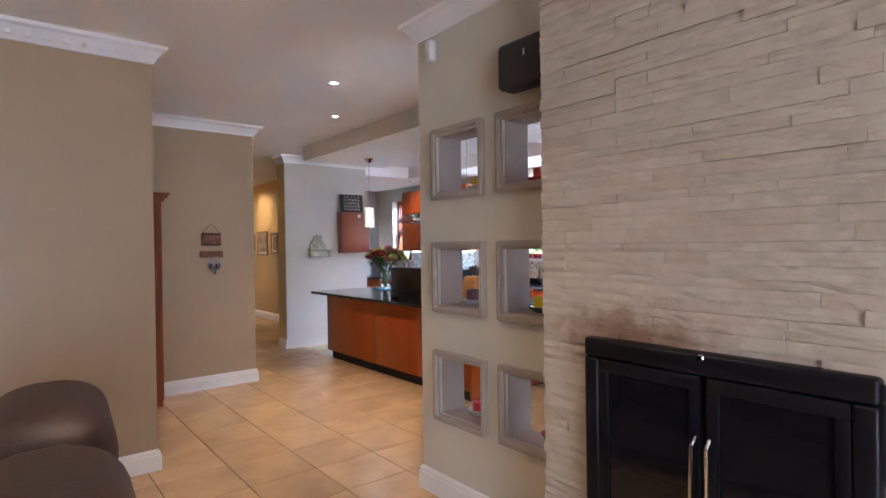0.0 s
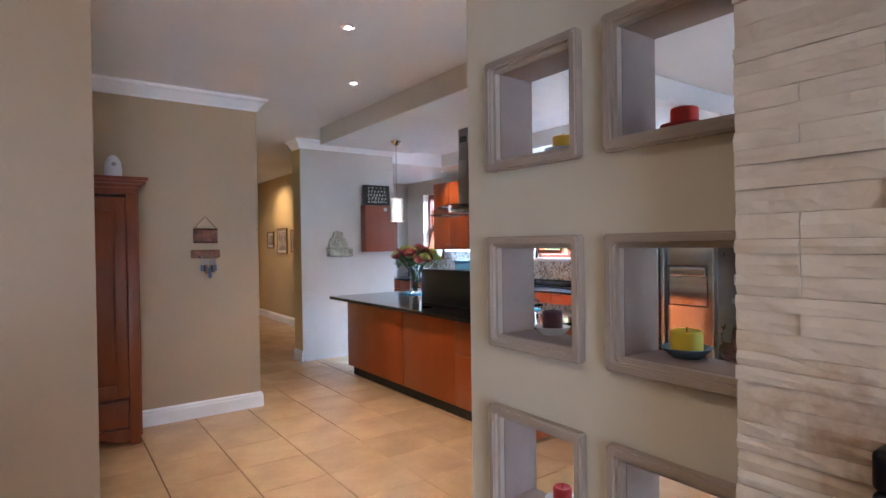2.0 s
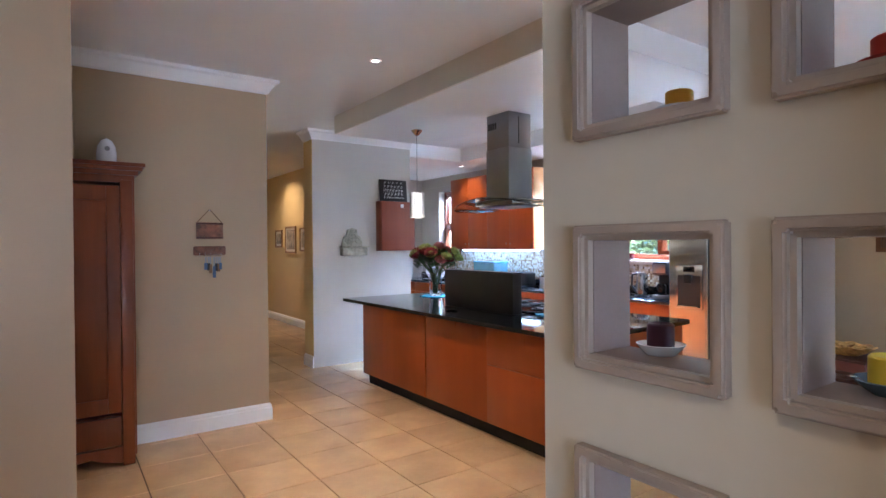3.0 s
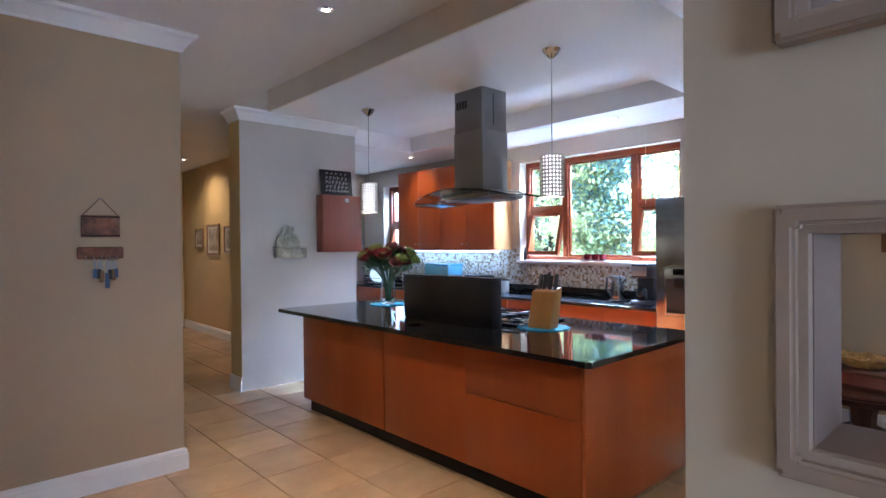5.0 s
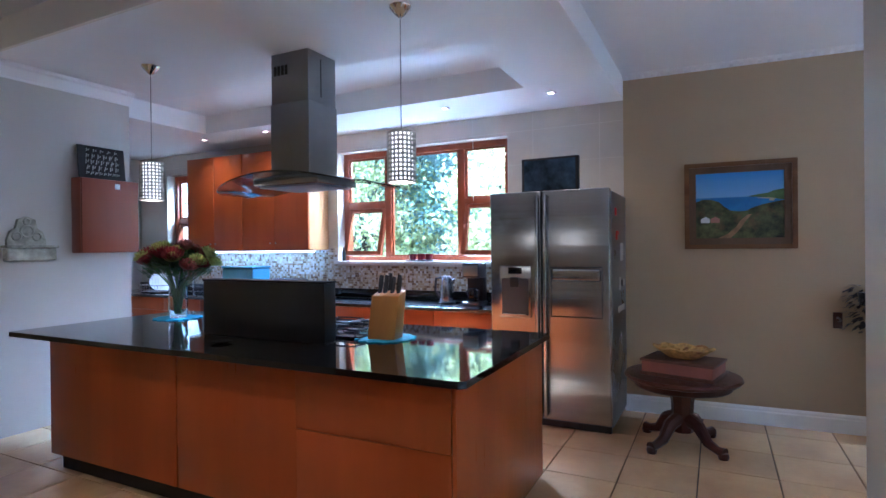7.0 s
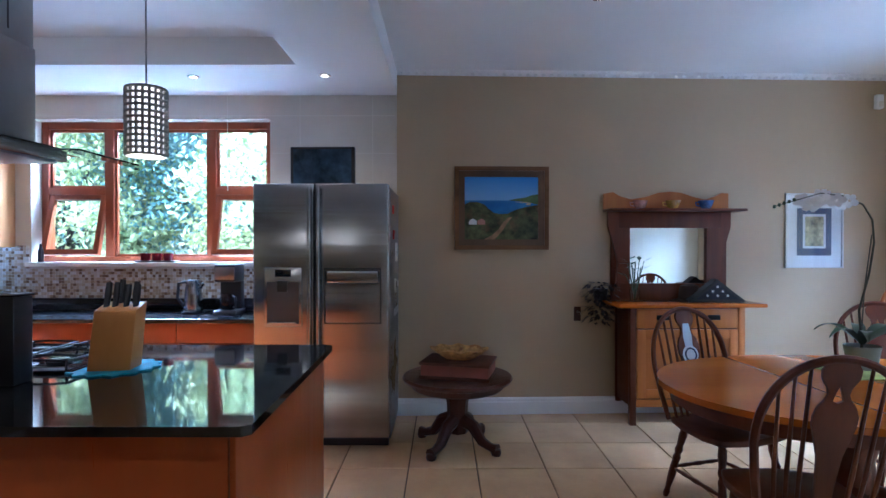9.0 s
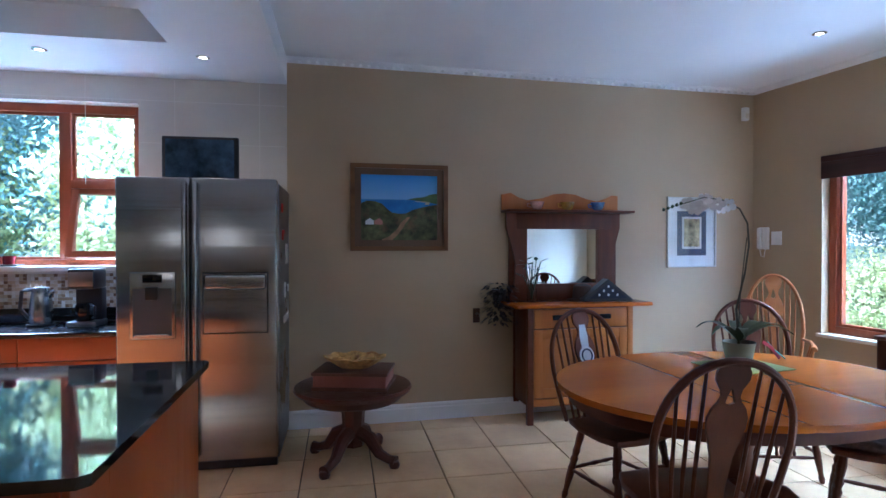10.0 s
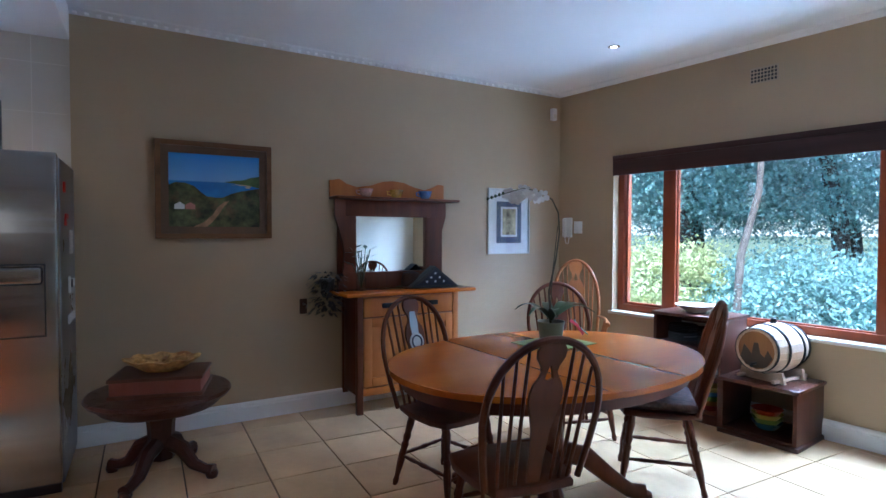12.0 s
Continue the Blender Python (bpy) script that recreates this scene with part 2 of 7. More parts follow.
def tube(points, radii, seg=8, bm=None, flat=1.0, closed=False):
    """A swept round bar; flat squashes it across its second axis."""
    bm = bm or bmesh.new()
    pts = [Vector(p) for p in points]
    if isinstance(radii, (int, float)):
        radii = [radii] * len(pts)
    rings, up = [], None
    for i, p in enumerate(pts):
        a, b = pts[max(i - 1, 0)], pts[min(i + 1, len(pts) - 1)]
        if closed:
            a, b = pts[i - 1], pts[(i + 1) % len(pts)]
        d = (b - a).normalized()
        if up is None:
            up = d.orthogonal().normalized()
        up = (up - d * up.dot(d)).normalized()
        side = d.cross(up)
        rings.append([bm.verts.new(p + (up * math.cos(2 * math.pi * k / seg) * flat + side * math.sin(2 * math.pi * k / seg)) * radii[i]) for k in range(seg)])
    pairs = list(zip(rings, rings[1:])) + ([(rings[-1], rings[0])] if closed else [])
    for a, b in pairs:
        for k in range(seg):
            j = (k + 1) % seg
            bm.faces.new((a[k], a[j], b[j], b[k]))
    if not closed:
        bm.faces.new(rings[0][::-1])
        bm.faces.new(rings[-1])
    return bm


def slab(outline, z0, z1, bm=None, bevel=0.0):
    """A flat plate from a plan outline."""
    bm = bm or bmesh.new()
    lo = [bm.verts.new((x, y, z0)) for x, y in outline]
    hi = [bm.verts.new((x, y, z1)) for x, y in outline]
    bm.faces.new(lo[::-1])
    bm.faces.new(hi)
    n = len(lo)
    for k in range(n):
        bm.faces.new((lo[k], lo[(k + 1) % n], hi[(k + 1) % n], hi[k]))
    if bevel:
        rim = [e for e in bm.edges if abs(e.verts[0].co.z - e.verts[1].co.z) < 1e-6]
        bmesh.ops.bevel(bm, geom=rim, offset=bevel, segments=2, affect="EDGES", profile=0.5)
    return bm


def turn(bm, m):
    bmesh.ops.transform(bm, matrix=m, verts=bm.verts[:])
    return bm


def thing(name, at, label, category, group="", kind="", turned=0.0):
    ob = new(name)
    ob.empty_display_size = 0.1
    ob.matrix_world = pose(*at, 0, 0, turned)
    return tagged(ob, label, category, group, kind)


def part(name, bm, material, parent=None, label="", kind="", smooth=True, at=None):
    me = bpy.data.meshes.new(name)
    bmesh.ops.recalc_face_normals(bm, faces=bm.faces[:])
    bm.to_mesh(me)
    bm.free()
    me.materials.append(material)
    if smooth:
        me.polygons.foreach_set("use_smooth", [True] * len(me.polygons))
        me.set_sharp_from_angle(angle=radians(32))
    ob = new(name, me)
    if parent:
        ob.parent = parent
    if at:
        ob.matrix_basis = pose(*at)
    return tagged(ob, label, "", "", kind)


def whole(name, bm, material, label, category, group="", at=(0, 0, 0), turned=0.0, kind=""):
    ob = part(name, bm, material)
    ob.matrix_world = pose(*at, 0, 0, turned)
    return tagged(ob, label, category, group, kind)


# ---- structure ----
def wall(name, start_at, angle, length, z0, z1, thick, material, label, holes=(), side=1):
    """A wall along its own x, from start_at, its seen face on y = 0, thickness behind; holes: (x0, x1, z0, z1)."""
    bm = bmesh.new()
    xs = sorted({0, length, *[h[0] for h in holes], *[h[1] for h in holes]})
    zs = sorted({z0, z1, *[h[2] for h in holes], *[h[3] for h in holes]})
    for a, b in zip(xs, xs[1:]):
        runs = []
        for c, d in zip(zs, zs[1:]):
            if any(h[0] <= (a + b) / 2 <= h[1] and h[2] <= (c + d) / 2 <= h[3] for h in holes):
                continue
            if runs and abs(runs[-1][1] - c) < 1e-6:
                runs[-1][1] = d
            else:
                runs.append([c, d])
        for c, d in runs:
            box(bm, (a, b), (0, thick * side), (c, d))
    bmesh.ops.remove_doubles(bm, verts=bm.verts[:], dist=1e-5)
    bmesh.ops.recalc_face_normals(bm, faces=bm.faces[:])
    ob = part(name, bm, material, smooth=False)
    ob.matrix_world = pose(start_at[0], start_at[1], 0, 0, 0, angle)
    return tagged(ob, label, "wall", "", "structure")


CEIL, DROP = 2.83, 2.64
NX, NY0, NY1 = 3.905, 4.385, 5.56
CORNER = Vector((8.30, 2.24))
PICS = Vector((8.14, 6.42))
ANG_W = math.degrees(math.atan2(1.85 - 2.24, 5.6 - 8.30))
ANG_P = math.degrees(math.atan2(2.24 - 6.42, 8.30 - 8.14))

NICHES = [(cx, cz) for cx in (5.19, 4.65) for cz in (1.95, 1.297, 0.665)]
HOLE_W, HOLE_H = 0.365, 0.335
ob = wall("wall_niche", (NX, 1.0), 90, NY1 - 1.0, 0, CEIL, 0.17, OLIVE, "smooth stone-grey painted wall with square see-through niches",
          [(cy - 1.0 - HOLE_W / 2, cy - 1.0 + HOLE_W / 2, cz - HOLE_H / 2, cz + HOLE_H / 2) for cy, cz in NICHES], side=-1)
wall("wall_living_north", (-3.0, 6.94), 0, 5.7, 0, CEIL, 0.22, BEIGE, "smooth beige painted wall beside the wardrobe recess")
wall("wall_recess_side", (2.25, 7.16), 90, 1.77, 0, CEIL, 0.2, BEIGE, "beige painted wall at the side of the wardrobe recess")
wall("wall_recess", (2.05, 8.93), 0, 2.04, 0, CEIL, 0.22, BEIGE, "smooth beige painted wall behind the wardrobe")
wall("wall_hall_left", (4.09, 9.15), 90, 6.6, 0, CEIL, 0.2, OCHRE, "ochre painted wall along the passage")
wall("wall_hall_end", (3.9, 15.75), 0, 3.0, 0, CEIL, 0.2, OCHRE, "painted wall at the end of the passage", [(0.95, 1.8, 0, 2.05)])
wall("wall_hall_right", (6.2, 10.8), 90, 4.95, 0, CEIL, 0.1, OCHRE, "warm ochre painted passage wall with framed pictures", side=-1)
wall("wall_pier", (5.13, 10.53), 0, 1.36, 0, CEIL, 0.27, PALE, "pale grey painted wall between passage and kitchen")
# Ochre skin 3 mm proud of the pale pier's end.
bm = bmesh.new()
box(bm, (5.127, 5.13), (10.533, 10.8), (0.14, CEIL - 0.112))
tagged(part("wall_pier_end", bm, OCHRE, smooth=False), "thin ochre skin on the narrow wall end facing the passage", "wall", "", "structure")
wall("wall_kitchen_left", (6.49, 10.8), 90, 2.0, 0, CEIL, 0.19, PALE, "pale painted side wall of the kitchen nook", side=1)
wall("wall_kitchen_end", (6.2, 12.8), 0, 2.2, 0, CEIL, 0.2, PALE, "pale painted end wall of the kitchen")
KTILE = surf("glossy_beige_wall_tile", (0.60, 0.54, 0.46), 0.18, var=0.05, scale=2, fine=50, bump=0.03, rvar=0.05)
wall("wall_kitchen", (8.16, 6.42), 90, 6.6, 0, CEIL, 0.22, KTILE, "glossy beige tiled kitchen wall with two windows",
     [(1.05, 3.03, 1.245, 2.445), (5.2, 5.84, 1.1, 2.385)], side=-1)
ob = wall("wall_pictures", PICS, ANG_P, 4.2, 0, CEIL, 0.22, BEIGE, "smooth warm beige painted dining wall")
wall("wall_dining", (CORNER[0] + 0.2, CORNER[1] + 0.029), ANG_W, 5.2, 0, CEIL, 0.24, BEIGE, "smooth beige painted dining wall with a wide window",
     [(0.86, 3.9, 0.69, 2.1)])
wall("wall_living_west", (-3.0, -1.5), 90, 8.6, 0, CEIL, 0.2, BEIGE, "plain beige painted living room wall")
wall("wall_living_south", (-3.0, -1.5), 0, 7.0, 0, CEIL, 0.2, BEIGE, "plain beige living room wall with a wide glazed opening", [(2.4, 5.2, 0, 2.15)], side=-1)
wall("wall_living_east", (3.885, -1.5), 90, 2.5, 0, CEIL, 0.22, BEIGE, "plain beige living room wall", side=-1)

bm = bmesh.new()
PLAN = [(-3.2, -1.7), (4.08, -1.7), (4.08, 1.40), (8.53, 2.04), (8.53, 6.3), (8.38, 6.42), (8.38, 13.0), (6.9, 13.0), (6.9, 17.3), (-3.2, 17.3)]
slab(PLAN, -0.2, -0.012, bm)
tagged(part("floor", bm, GROUT, smooth=False), "tiled floor of square cream tiles with brown joints", "floor", "", "structure")
bm = bmesh.new()
slab(PLAN, CEIL, CEIL + 0.15, bm)
tagged(part("ceiling", bm, WHITE, smooth=False), "smooth white painted plaster ceiling", "ceiling", "", "structure")
bm = bmesh.new()
TX0, TX1, TY0, TY1 = 6.32, 7.39, 7.05, 10.6
box(bm, (5.09, TX0), (6.42, 9.75), (DROP, CEIL))
box(bm, (TX0, 8.16), (6.42, TY0), (DROP, CEIL))
box(bm, (TX1, 8.16), (TY0, 12.8), (DROP, CEIL))
box(bm, (TX0, TX1), (TY1, 12.8), (DROP, CEIL))
tagged(part("ceiling_bulkhead", bm, WHITE, smooth=False), "white dropped ceiling over the kitchen with a long recess", "ceiling", "", "structure")
# White face of the bulkhead; the cream tone carries its warm shade.
bm = bmesh.new()
box(bm, (5.07, 5.09), (6.40, 9.75), (DROP, CEIL))
tagged(part("bulkhead_face", bm, surf("warm_shaded_white_paint", (0.70, 0.65, 0.58), 0.55, var=0.05, scale=1.2, fine=150, bump=0.06), smooth=False), "white painted face of the dropped ceiling, warm shade put into its colour", "ceiling", "", "structure")


def moulding(name, a, b, profile, material, label, ends=(0, 0)):
    """A profile (out, up) swept from a to b; out is to the left of the way."""
    a, b = Vector(a), Vector(b)
    d = (b - a).normalized()
    left = Vector((-d.y, d.x))
    bm = bmesh.new()
    rings = []
    for p, e in ((a, ends[0]), (b, ends[1])):
        rings.append([bm.verts.new((p.x + left.x * o + d.x * o * e, p.y + left.y * o + d.y * o * e, z)) for o, z in profile])
    n = len(profile)
    for k in range(n):
        bm.faces.new((rings[0][k], rings[0][(k + 1) % n], rings[1][(k + 1) % n], rings[1][k]))
    bm.faces.new(rings[0][::-1])
    bm.faces.new(rings[1])
    return tagged(part(name, bm, material, smooth=False), label, "moulding", "", "structure")


BASE = [(0, 0), (0.022, 0), (0.022, 0.10), (0.016, 0.108), (0.016, 0.122), (0.008, 0.135), (0, 0.138)]
COVE = [(0, CEIL - 0.11), (0.014, CEIL - 0.11), (0.018, CEIL - 0.095), (0.035, CEIL - 0.07), (0.06, CEIL - 0.035), (0.085, CEIL - 0.022), (0.09, CEIL), (0, CEIL)]
LB, LC = "white moulded skirting board along the wall", "white plaster cornice along the ceiling"

SLIM = [(0, CEIL - 0.03), (0.012, CEIL - 0.03), (0.03, CEIL - 0.02), (0.07, CEIL - 0.008), (0.075, CEIL), (0, CEIL)]


def run(a, b, ends=(0, 0), base=True, cove=True, slim=False):
    """Room on the left of the way from a to b; an end of 1 runs past a corner."""
    if base:
        moulding("baseboard", a, b, BASE, TRIM, LB, (-ends[0], ends[1]))
    if cove:
        moulding("cornice", a, b, SLIM if slim else COVE, WHITE, LC, (-ends[0], ends[1]))


run((2.7, 6.94), (-3.0, 6.94), (1, 0))
run((2.7, 7.16), (2.7, 6.94), (0, 1))
run((4.09, 8.93), (3.09, 8.93), (1, 0))
run((3.09, 8.93), (2.25, 8.93), (0, 0), base=False)
run((4.09, 9.15), (4.09, 8.93), (0, 1))
run((5.13, 10.53), (5.13, 10.8), (1, 0))
run((6.49, 10.53), (5.13, 10.53), (0, 1), base=False)
run((6.2, 10.8), (6.2, 15.75), (0, 0), cove=False)
run((NX, 4.385), (NX, NY1), (0, 1))
run((NX, NY1), (NX + 0.17, NY1), (1, 1))
run((NX + 0.17, NY1), (NX + 0.17, 2.0), (1, 0))
run(tuple(CORNER), tuple(PICS), slim=True)
run((4.1, 1.635), tuple(CORNER), slim=True)
bm = bmesh.new()
for k in range(64):
    u = (k + 0.5) / 64
    p = CORNER.lerp(PICS, u)
    box(bm, (p.x - 0.04, p.x - 0.015), (p.y - 0.012, p.y + 0.012), (CEIL - 0.035, CEIL - 0.015))
for k in range(60):
    box(bm, (-2.9 + k * 0.093, -2.876 + k * 0.093), (6.885, 6.905), (CEIL - 0.085, CEIL - 0.06))
tagged(part("cornice_dentils", bm, WHITE, smooth=False), "row of small white plaster dentils", "moulding", "", "structure")


# ---- windows ----
def pane_bars(parent, x0, x1, z0, z1, w=0.05, d=0.06, open_deg=0.0, glassy=True, name="sash"):
    """A framed light in the plane y = 0 of its parent, hung from its top."""
    hold = new(name)
    hold.parent = parent
    hold.matrix_basis = pose((x0 + x1) / 2, 0, z1, open_deg, 0, 0)
    W2, H = (x1 - x0) / 2, z1 - z0
    for nm, a, b, c, q in (("sash_stile", -W2, -W2 + w, -H, 0), ("sash_stile", W2 - w, W2, -H, 0), ("sash_rail", -W2 + w, W2 - w, -w, 0), ("sash_rail", -W2 + w, W2 - w, -H, -H + w)):
        part(nm, bbox((a, b), (-d / 2, d / 2), (c, q), 0.002), MERANTI, hold)
    bm = bmesh.new()
    box(bm, (-W2 + w, W2 - w), (-0.003, 0.003), (-H + w, -w))
    g = part("pane", bm, PANE, hold, smooth=False)
    g.visible_shadow = False
    return hold


def window_set(name, at, angle, x0, x1, z0, z1, uprights, label, lights, w=0.06, sill=True):
    e = thing(name, (*at, 0), label, "window", kind="structure", turned=angle)
    for nm, a, b, c, d in (("frame_jamb", x0, x0 + w, z0, z1), ("frame_jamb", x1 - w, x1, z0, z1), ("frame_head", x0 + w, x1 - w, z1 - w, z1), ("frame_cill", x0 + w, x1 - w, z0, z0 + w)):
        part(nm, bbox((a, b), (-0.04, 0.04), (c, d), 0.003), MERANTI, e)
    for a, b, c, d in uprights:
        part("mullion" if d - c > b - a else "transom", bbox((a, b), (-0.038, 0.038), (c, d), 0.003), MERANTI, e)
    for L in lights:
        pane_bars(e, *L)
    return e


# kitchen window: local x runs towards higher y
window_set("window_1", (8.32, 6.42), 90, 1.05, 3.03, 1.245, 2.445,
           [(1.55, 1.62, 1.305, 2.385), (2.42, 2.49, 1.305, 2.385), (1.11, 1.55, 1.83, 1.89), (2.49, 2.97, 1.83, 1.89)],
           "wide timber-framed kitchen window with open vents over the sink counter",
           [(1.11, 1.55, 1.305, 1.83, 0.045, 0.045, 14), (2.49, 2.97, 1.305, 1.83, 0.045, 0.045, 14), (1.11, 1.55, 1.89, 2.385, 0.02, 0.03, 0), (2.49, 2.97, 1.89, 2.385, 0.02, 0.03, 0), (1.62, 2.42, 1.305, 2.385, 0.02, 0.03, 0)])
window_set("window_2", (8.32, 6.42), 90, 5.2, 5.84, 1.1, 2.385, [(5.26, 5.78, 1.75, 1.81)], "small timber-framed kitchen window with its lower vent open",
           [(5.26, 5.78, 1.16, 1.75, 0.045, 0.045, 14), (5.26, 5.78, 1.81, 2.325, 0.03, 0.03, 0)])
_c = CORNER + Vector((math.cos(radians(ANG_W)), math.sin(radians(ANG_W)))) * 0 + Vector((-math.sin(radians(ANG_W)), math.cos(radians(ANG_W)))) * 0.12
window_set("window_3", tuple(_c), ANG_W, 0.66, 3.7, 0.69, 2.1, [(1.13, 1.235, 0.75, 2.04), (2.66, 2.74, 0.75, 2.04)],
           "wide timber-framed dining window looking on the garden",
           [(0.735, 1.13, 0.75, 2.04, 0.022, 0.05, 0), (1.235, 2.66, 0.75, 2.04, 0.012, 0.03, 0), (2.74, 3.64, 0.75, 2.04, 0.012, 0.03, 0)], w=0.06)
SILL = surf("cream_sill_paint", (0.7, 0.66, 0.58), 0.35, var=0.05, fine=90, bump=0.05)
bm = bbox((0.63, 3.75), (-0.03, 0.08), (0.66, 0.689), 0.006)
tagged(whole("window_sill", bm, SILL, "cream painted sill under the wide window", "sill", at=(*CORNER, 0), turned=ANG_W), kind="structure")
bm = bbox((8.12, 8.28), (7.44, 9.48), (1.225, 1.262), 0.006)
tagged(whole("window_sill", bm, SILL, "cream painted sill under the kitchen window", "sill"), kind="structure")
GW = (1.0, 1.0, 1.0)
wsouth = window_set("window_4", (-3.0, -1.6), 0, 2.4, 5.2, 0.0, 2.15, [(3.3, 3.36, 0.06, 2.09), (4.24, 4.3, 0.06, 2.09)], "wide glazed living room doors", [(2.46, 3.3, 0.06, 2.09, 0.02, 0.03, 0), (3.36, 4.24, 0.06, 2.09, 0.02, 0.03, 0), (4.3, 5.14, 0.06, 2.09, 0.02, 0.03, 0)])

# ---- garden ----
GRASS = surf("garden_ground", (0.06, 0.085, 0.03), 0.9, var=0.4, scale=0.8, fine=14, bump=0.6, depth=0.03)
bm = bmesh.new()
box(bm, (-400, 400), (-400, 400), (-1.0, -0.35))
tagged(part("ground", bm, GRASS, smooth=False), "green planted garden ground around the house", "ground", "", "structure")


def leaf_mat(name, a, b, trans=0.5):
    m, nt, bs, vec, mp, info = start(name)
    geo = nt.nodes.new("ShaderNodeNewGeometry")
    c = _mix(nt, geo.outputs["Random Per Island"], a, b)
    c = _mix(nt, _ramp(nt, _noise(nt, vec, 1.1, 3), 0.35, 0.65), c, _mix(nt, 0.5, c, b))
    nt.links.new(c, bs.inputs["Base Color"])
    bs.inputs["Roughness"].default_value, bs.inputs["Specular IOR Level"].default_value = 0.48, 0.4
    tr = nt.nodes.new("ShaderNodeBsdfTranslucent")
    nt.links.new(c, tr.inputs["Color"])
    mx = nt.nodes.new("ShaderNodeMixShader")
    mx.inputs[0].default_value = trans
    nt.links.new(bs.outputs[0], mx.inputs[1])
    nt.links.new(tr.outputs[0], mx.inputs[2])
    nt.links.new(mx.outputs[0], nt.nodes["Material Output"].inputs["Surface"])
    return m


LEAF = leaf_mat("green_leaves", (0.10, 0.21, 0.22), (0.26, 0.43, 0.43))
LEAF_Y = leaf_mat("yellow_green_leaves", (0.26, 0.32, 0.14), (0.5, 0.54, 0.28))
LEAF_B = leaf_mat("blue_green_leaves", (0.12, 0.23, 0.225), (0.29, 0.45, 0.43))
BARK = surf("grey_bark", (0.09, 0.08, 0.07), 0.9, var=0.3, scale=8, fine=30, bump=0.8, depth=0.02)


def leaf_mesh(name, seed, radius, height, count, size, material, low=0.1):
    """A crown of many small leaves gathered in clumps on an uneven outline."""
    rng = np.random.default_rng(seed)
    clumps = max(12, count // 90)
    th, u = rng.uniform(0, 2 * np.pi, clumps), rng.uniform(0, 1, clumps)
    rad = radius * np.sqrt(rng.uniform(0.15, 1, clumps)) * (0.55 + 0.45 * np.sin(np.pi * np.clip(u, 0.08, 1)))
    cen = np.stack([rad * np.cos(th), rad * np.sin(th), height * (low + (1 - low) * u)], 1)
    pick = rng.integers(0, clumps, count)
    pos = cen[pick] + rng.normal(0, 1, (count, 3)) * radius * np.array([0.13, 0.13, 0.10])
    a = rng.normal(0, 1, (count, 3))
    a /= np.linalg.norm(a, axis=1, keepdims=True)
    b = np.cross(a, rng.normal(0, 1, (count, 3)))
    b /= np.linalg.norm(b, axis=1, keepdims=True)
    s = size * rng.uniform(0.6, 1.4, (count, 1))
    v = np.stack([pos - a * s, pos + b * s * 0.45, pos + a * s, pos - b * s * 0.45], 1).reshape(-1, 3)
    me = bpy.data.meshes.new(name)
    me.from_pydata(v.tolist(), [], np.arange(count * 4).reshape(-1, 4).tolist())
    me.materials.append(material)
    return me


def tree(at, height, radius, meshes, label, seed, trunk=True, lean=(0.3, 0.1), group="garden trees"):
    e = thing("tree" if trunk else "shrub", at, label, "tree" if trunk else "shrub", group if trunk else "garden shrubs")
    if trunk:
        rnd = random.Random(seed)
        bm = tube([(0, 0, 0), (lean[0] * 0.3, lean[1] * 0.2, height * 0.3), (lean[0], lean[1], height * 0.62), (lean[0] * 1.2, lean[1], height * 0.9)], [0.16, 0.13, 0.09, 0.03], 9)
        for k in range(5):
            a = rnd.uniform(0, 6.28)
            z = height * rnd.uniform(0.35, 0.7)
            r = radius * 0.7
            tube([(lean[0] * z / height, lean[1] * z / height, z), (r * 0.5 * math.cos(a), r * 0.5 * math.sin(a), z + 0.5), (r * math.cos(a), r * math.sin(a), z + 1.1)], [0.07, 0.05, 0.02], 6, bm)
        part("trunk", bm, BARK, e, "grey bark")
    c = new("crown" if trunk else "foliage", meshes)
    c.parent = e
    c.matrix_basis = pose(0, 0, height * 0.22 if trunk else 0, 0, 0, seed * 47)
    return e


TREES = [leaf_mesh("crown_leaves", 11, 2.3, 5.2, 60000, 0.034, LEAF), leaf_mesh("crown_leaves_blue", 12, 2.3, 5.2, 60000, 0.034, LEAF_B)]
SHRUBS = [leaf_mesh("shrub_leaves", 21, 1.0, 1.5, 14000, 0.034, LEAF_Y, 0.0), leaf_mesh("shrub_leaves_green", 22, 1.1, 1.5, 14000, 0.034, LEAF_B, 0.0)]
_k = 0
for x, y in ((11.5, 6.6), (12.5, 9.2), (11.8, 12.0), (13.0, 14.8), (14.5, 7.5), (15.5, 11.0), (15.0, 4.5), (15.5, 15.5)):
    _k += 1
    tree((x, y, -0.36), 6.4, 2.3, TREES[_k % 2], "leafy garden tree with a grey trunk beyond the kitchen window", _k)
for x, y in ((8.6, -4.2), (5.9, -5.3), (3.0, -5.0), (11.5, -4.5), (7.4, -7.8), (4.4, -8.6), (10.2, -8.2), (13.5, -1.5), (1.4, -7.4), (14.0, -7.0), (10.4, -2.6)):
    _k += 1
    tree((x, y, -0.36), 6.6, 2.3, TREES[_k % 2], "leafy garden tree with a grey trunk beyond the dining window", _k, lean=(0.5, 0.2))
lean_tree = thing("tree", (8.42, -0.75, -0.36), "slender grey-barked tree leaning in the garden beyond the window", "tree", "garden trees")
part("trunk", tube([(0, 0, 0), (-0.12, 0.0, 0.7), (-0.2, 0.05, 1.5), (-0.42, 0.05, 2.3), (-0.5, 0.1, 3.4), (-0.7, 0.1, 4.6)], [0.07, 0.055, 0.048, 0.04, 0.03, 0.02], 10), BARK, lean_tree, "grey bark")
_c = new("crown", TREES[1])
_c.parent = lean_tree
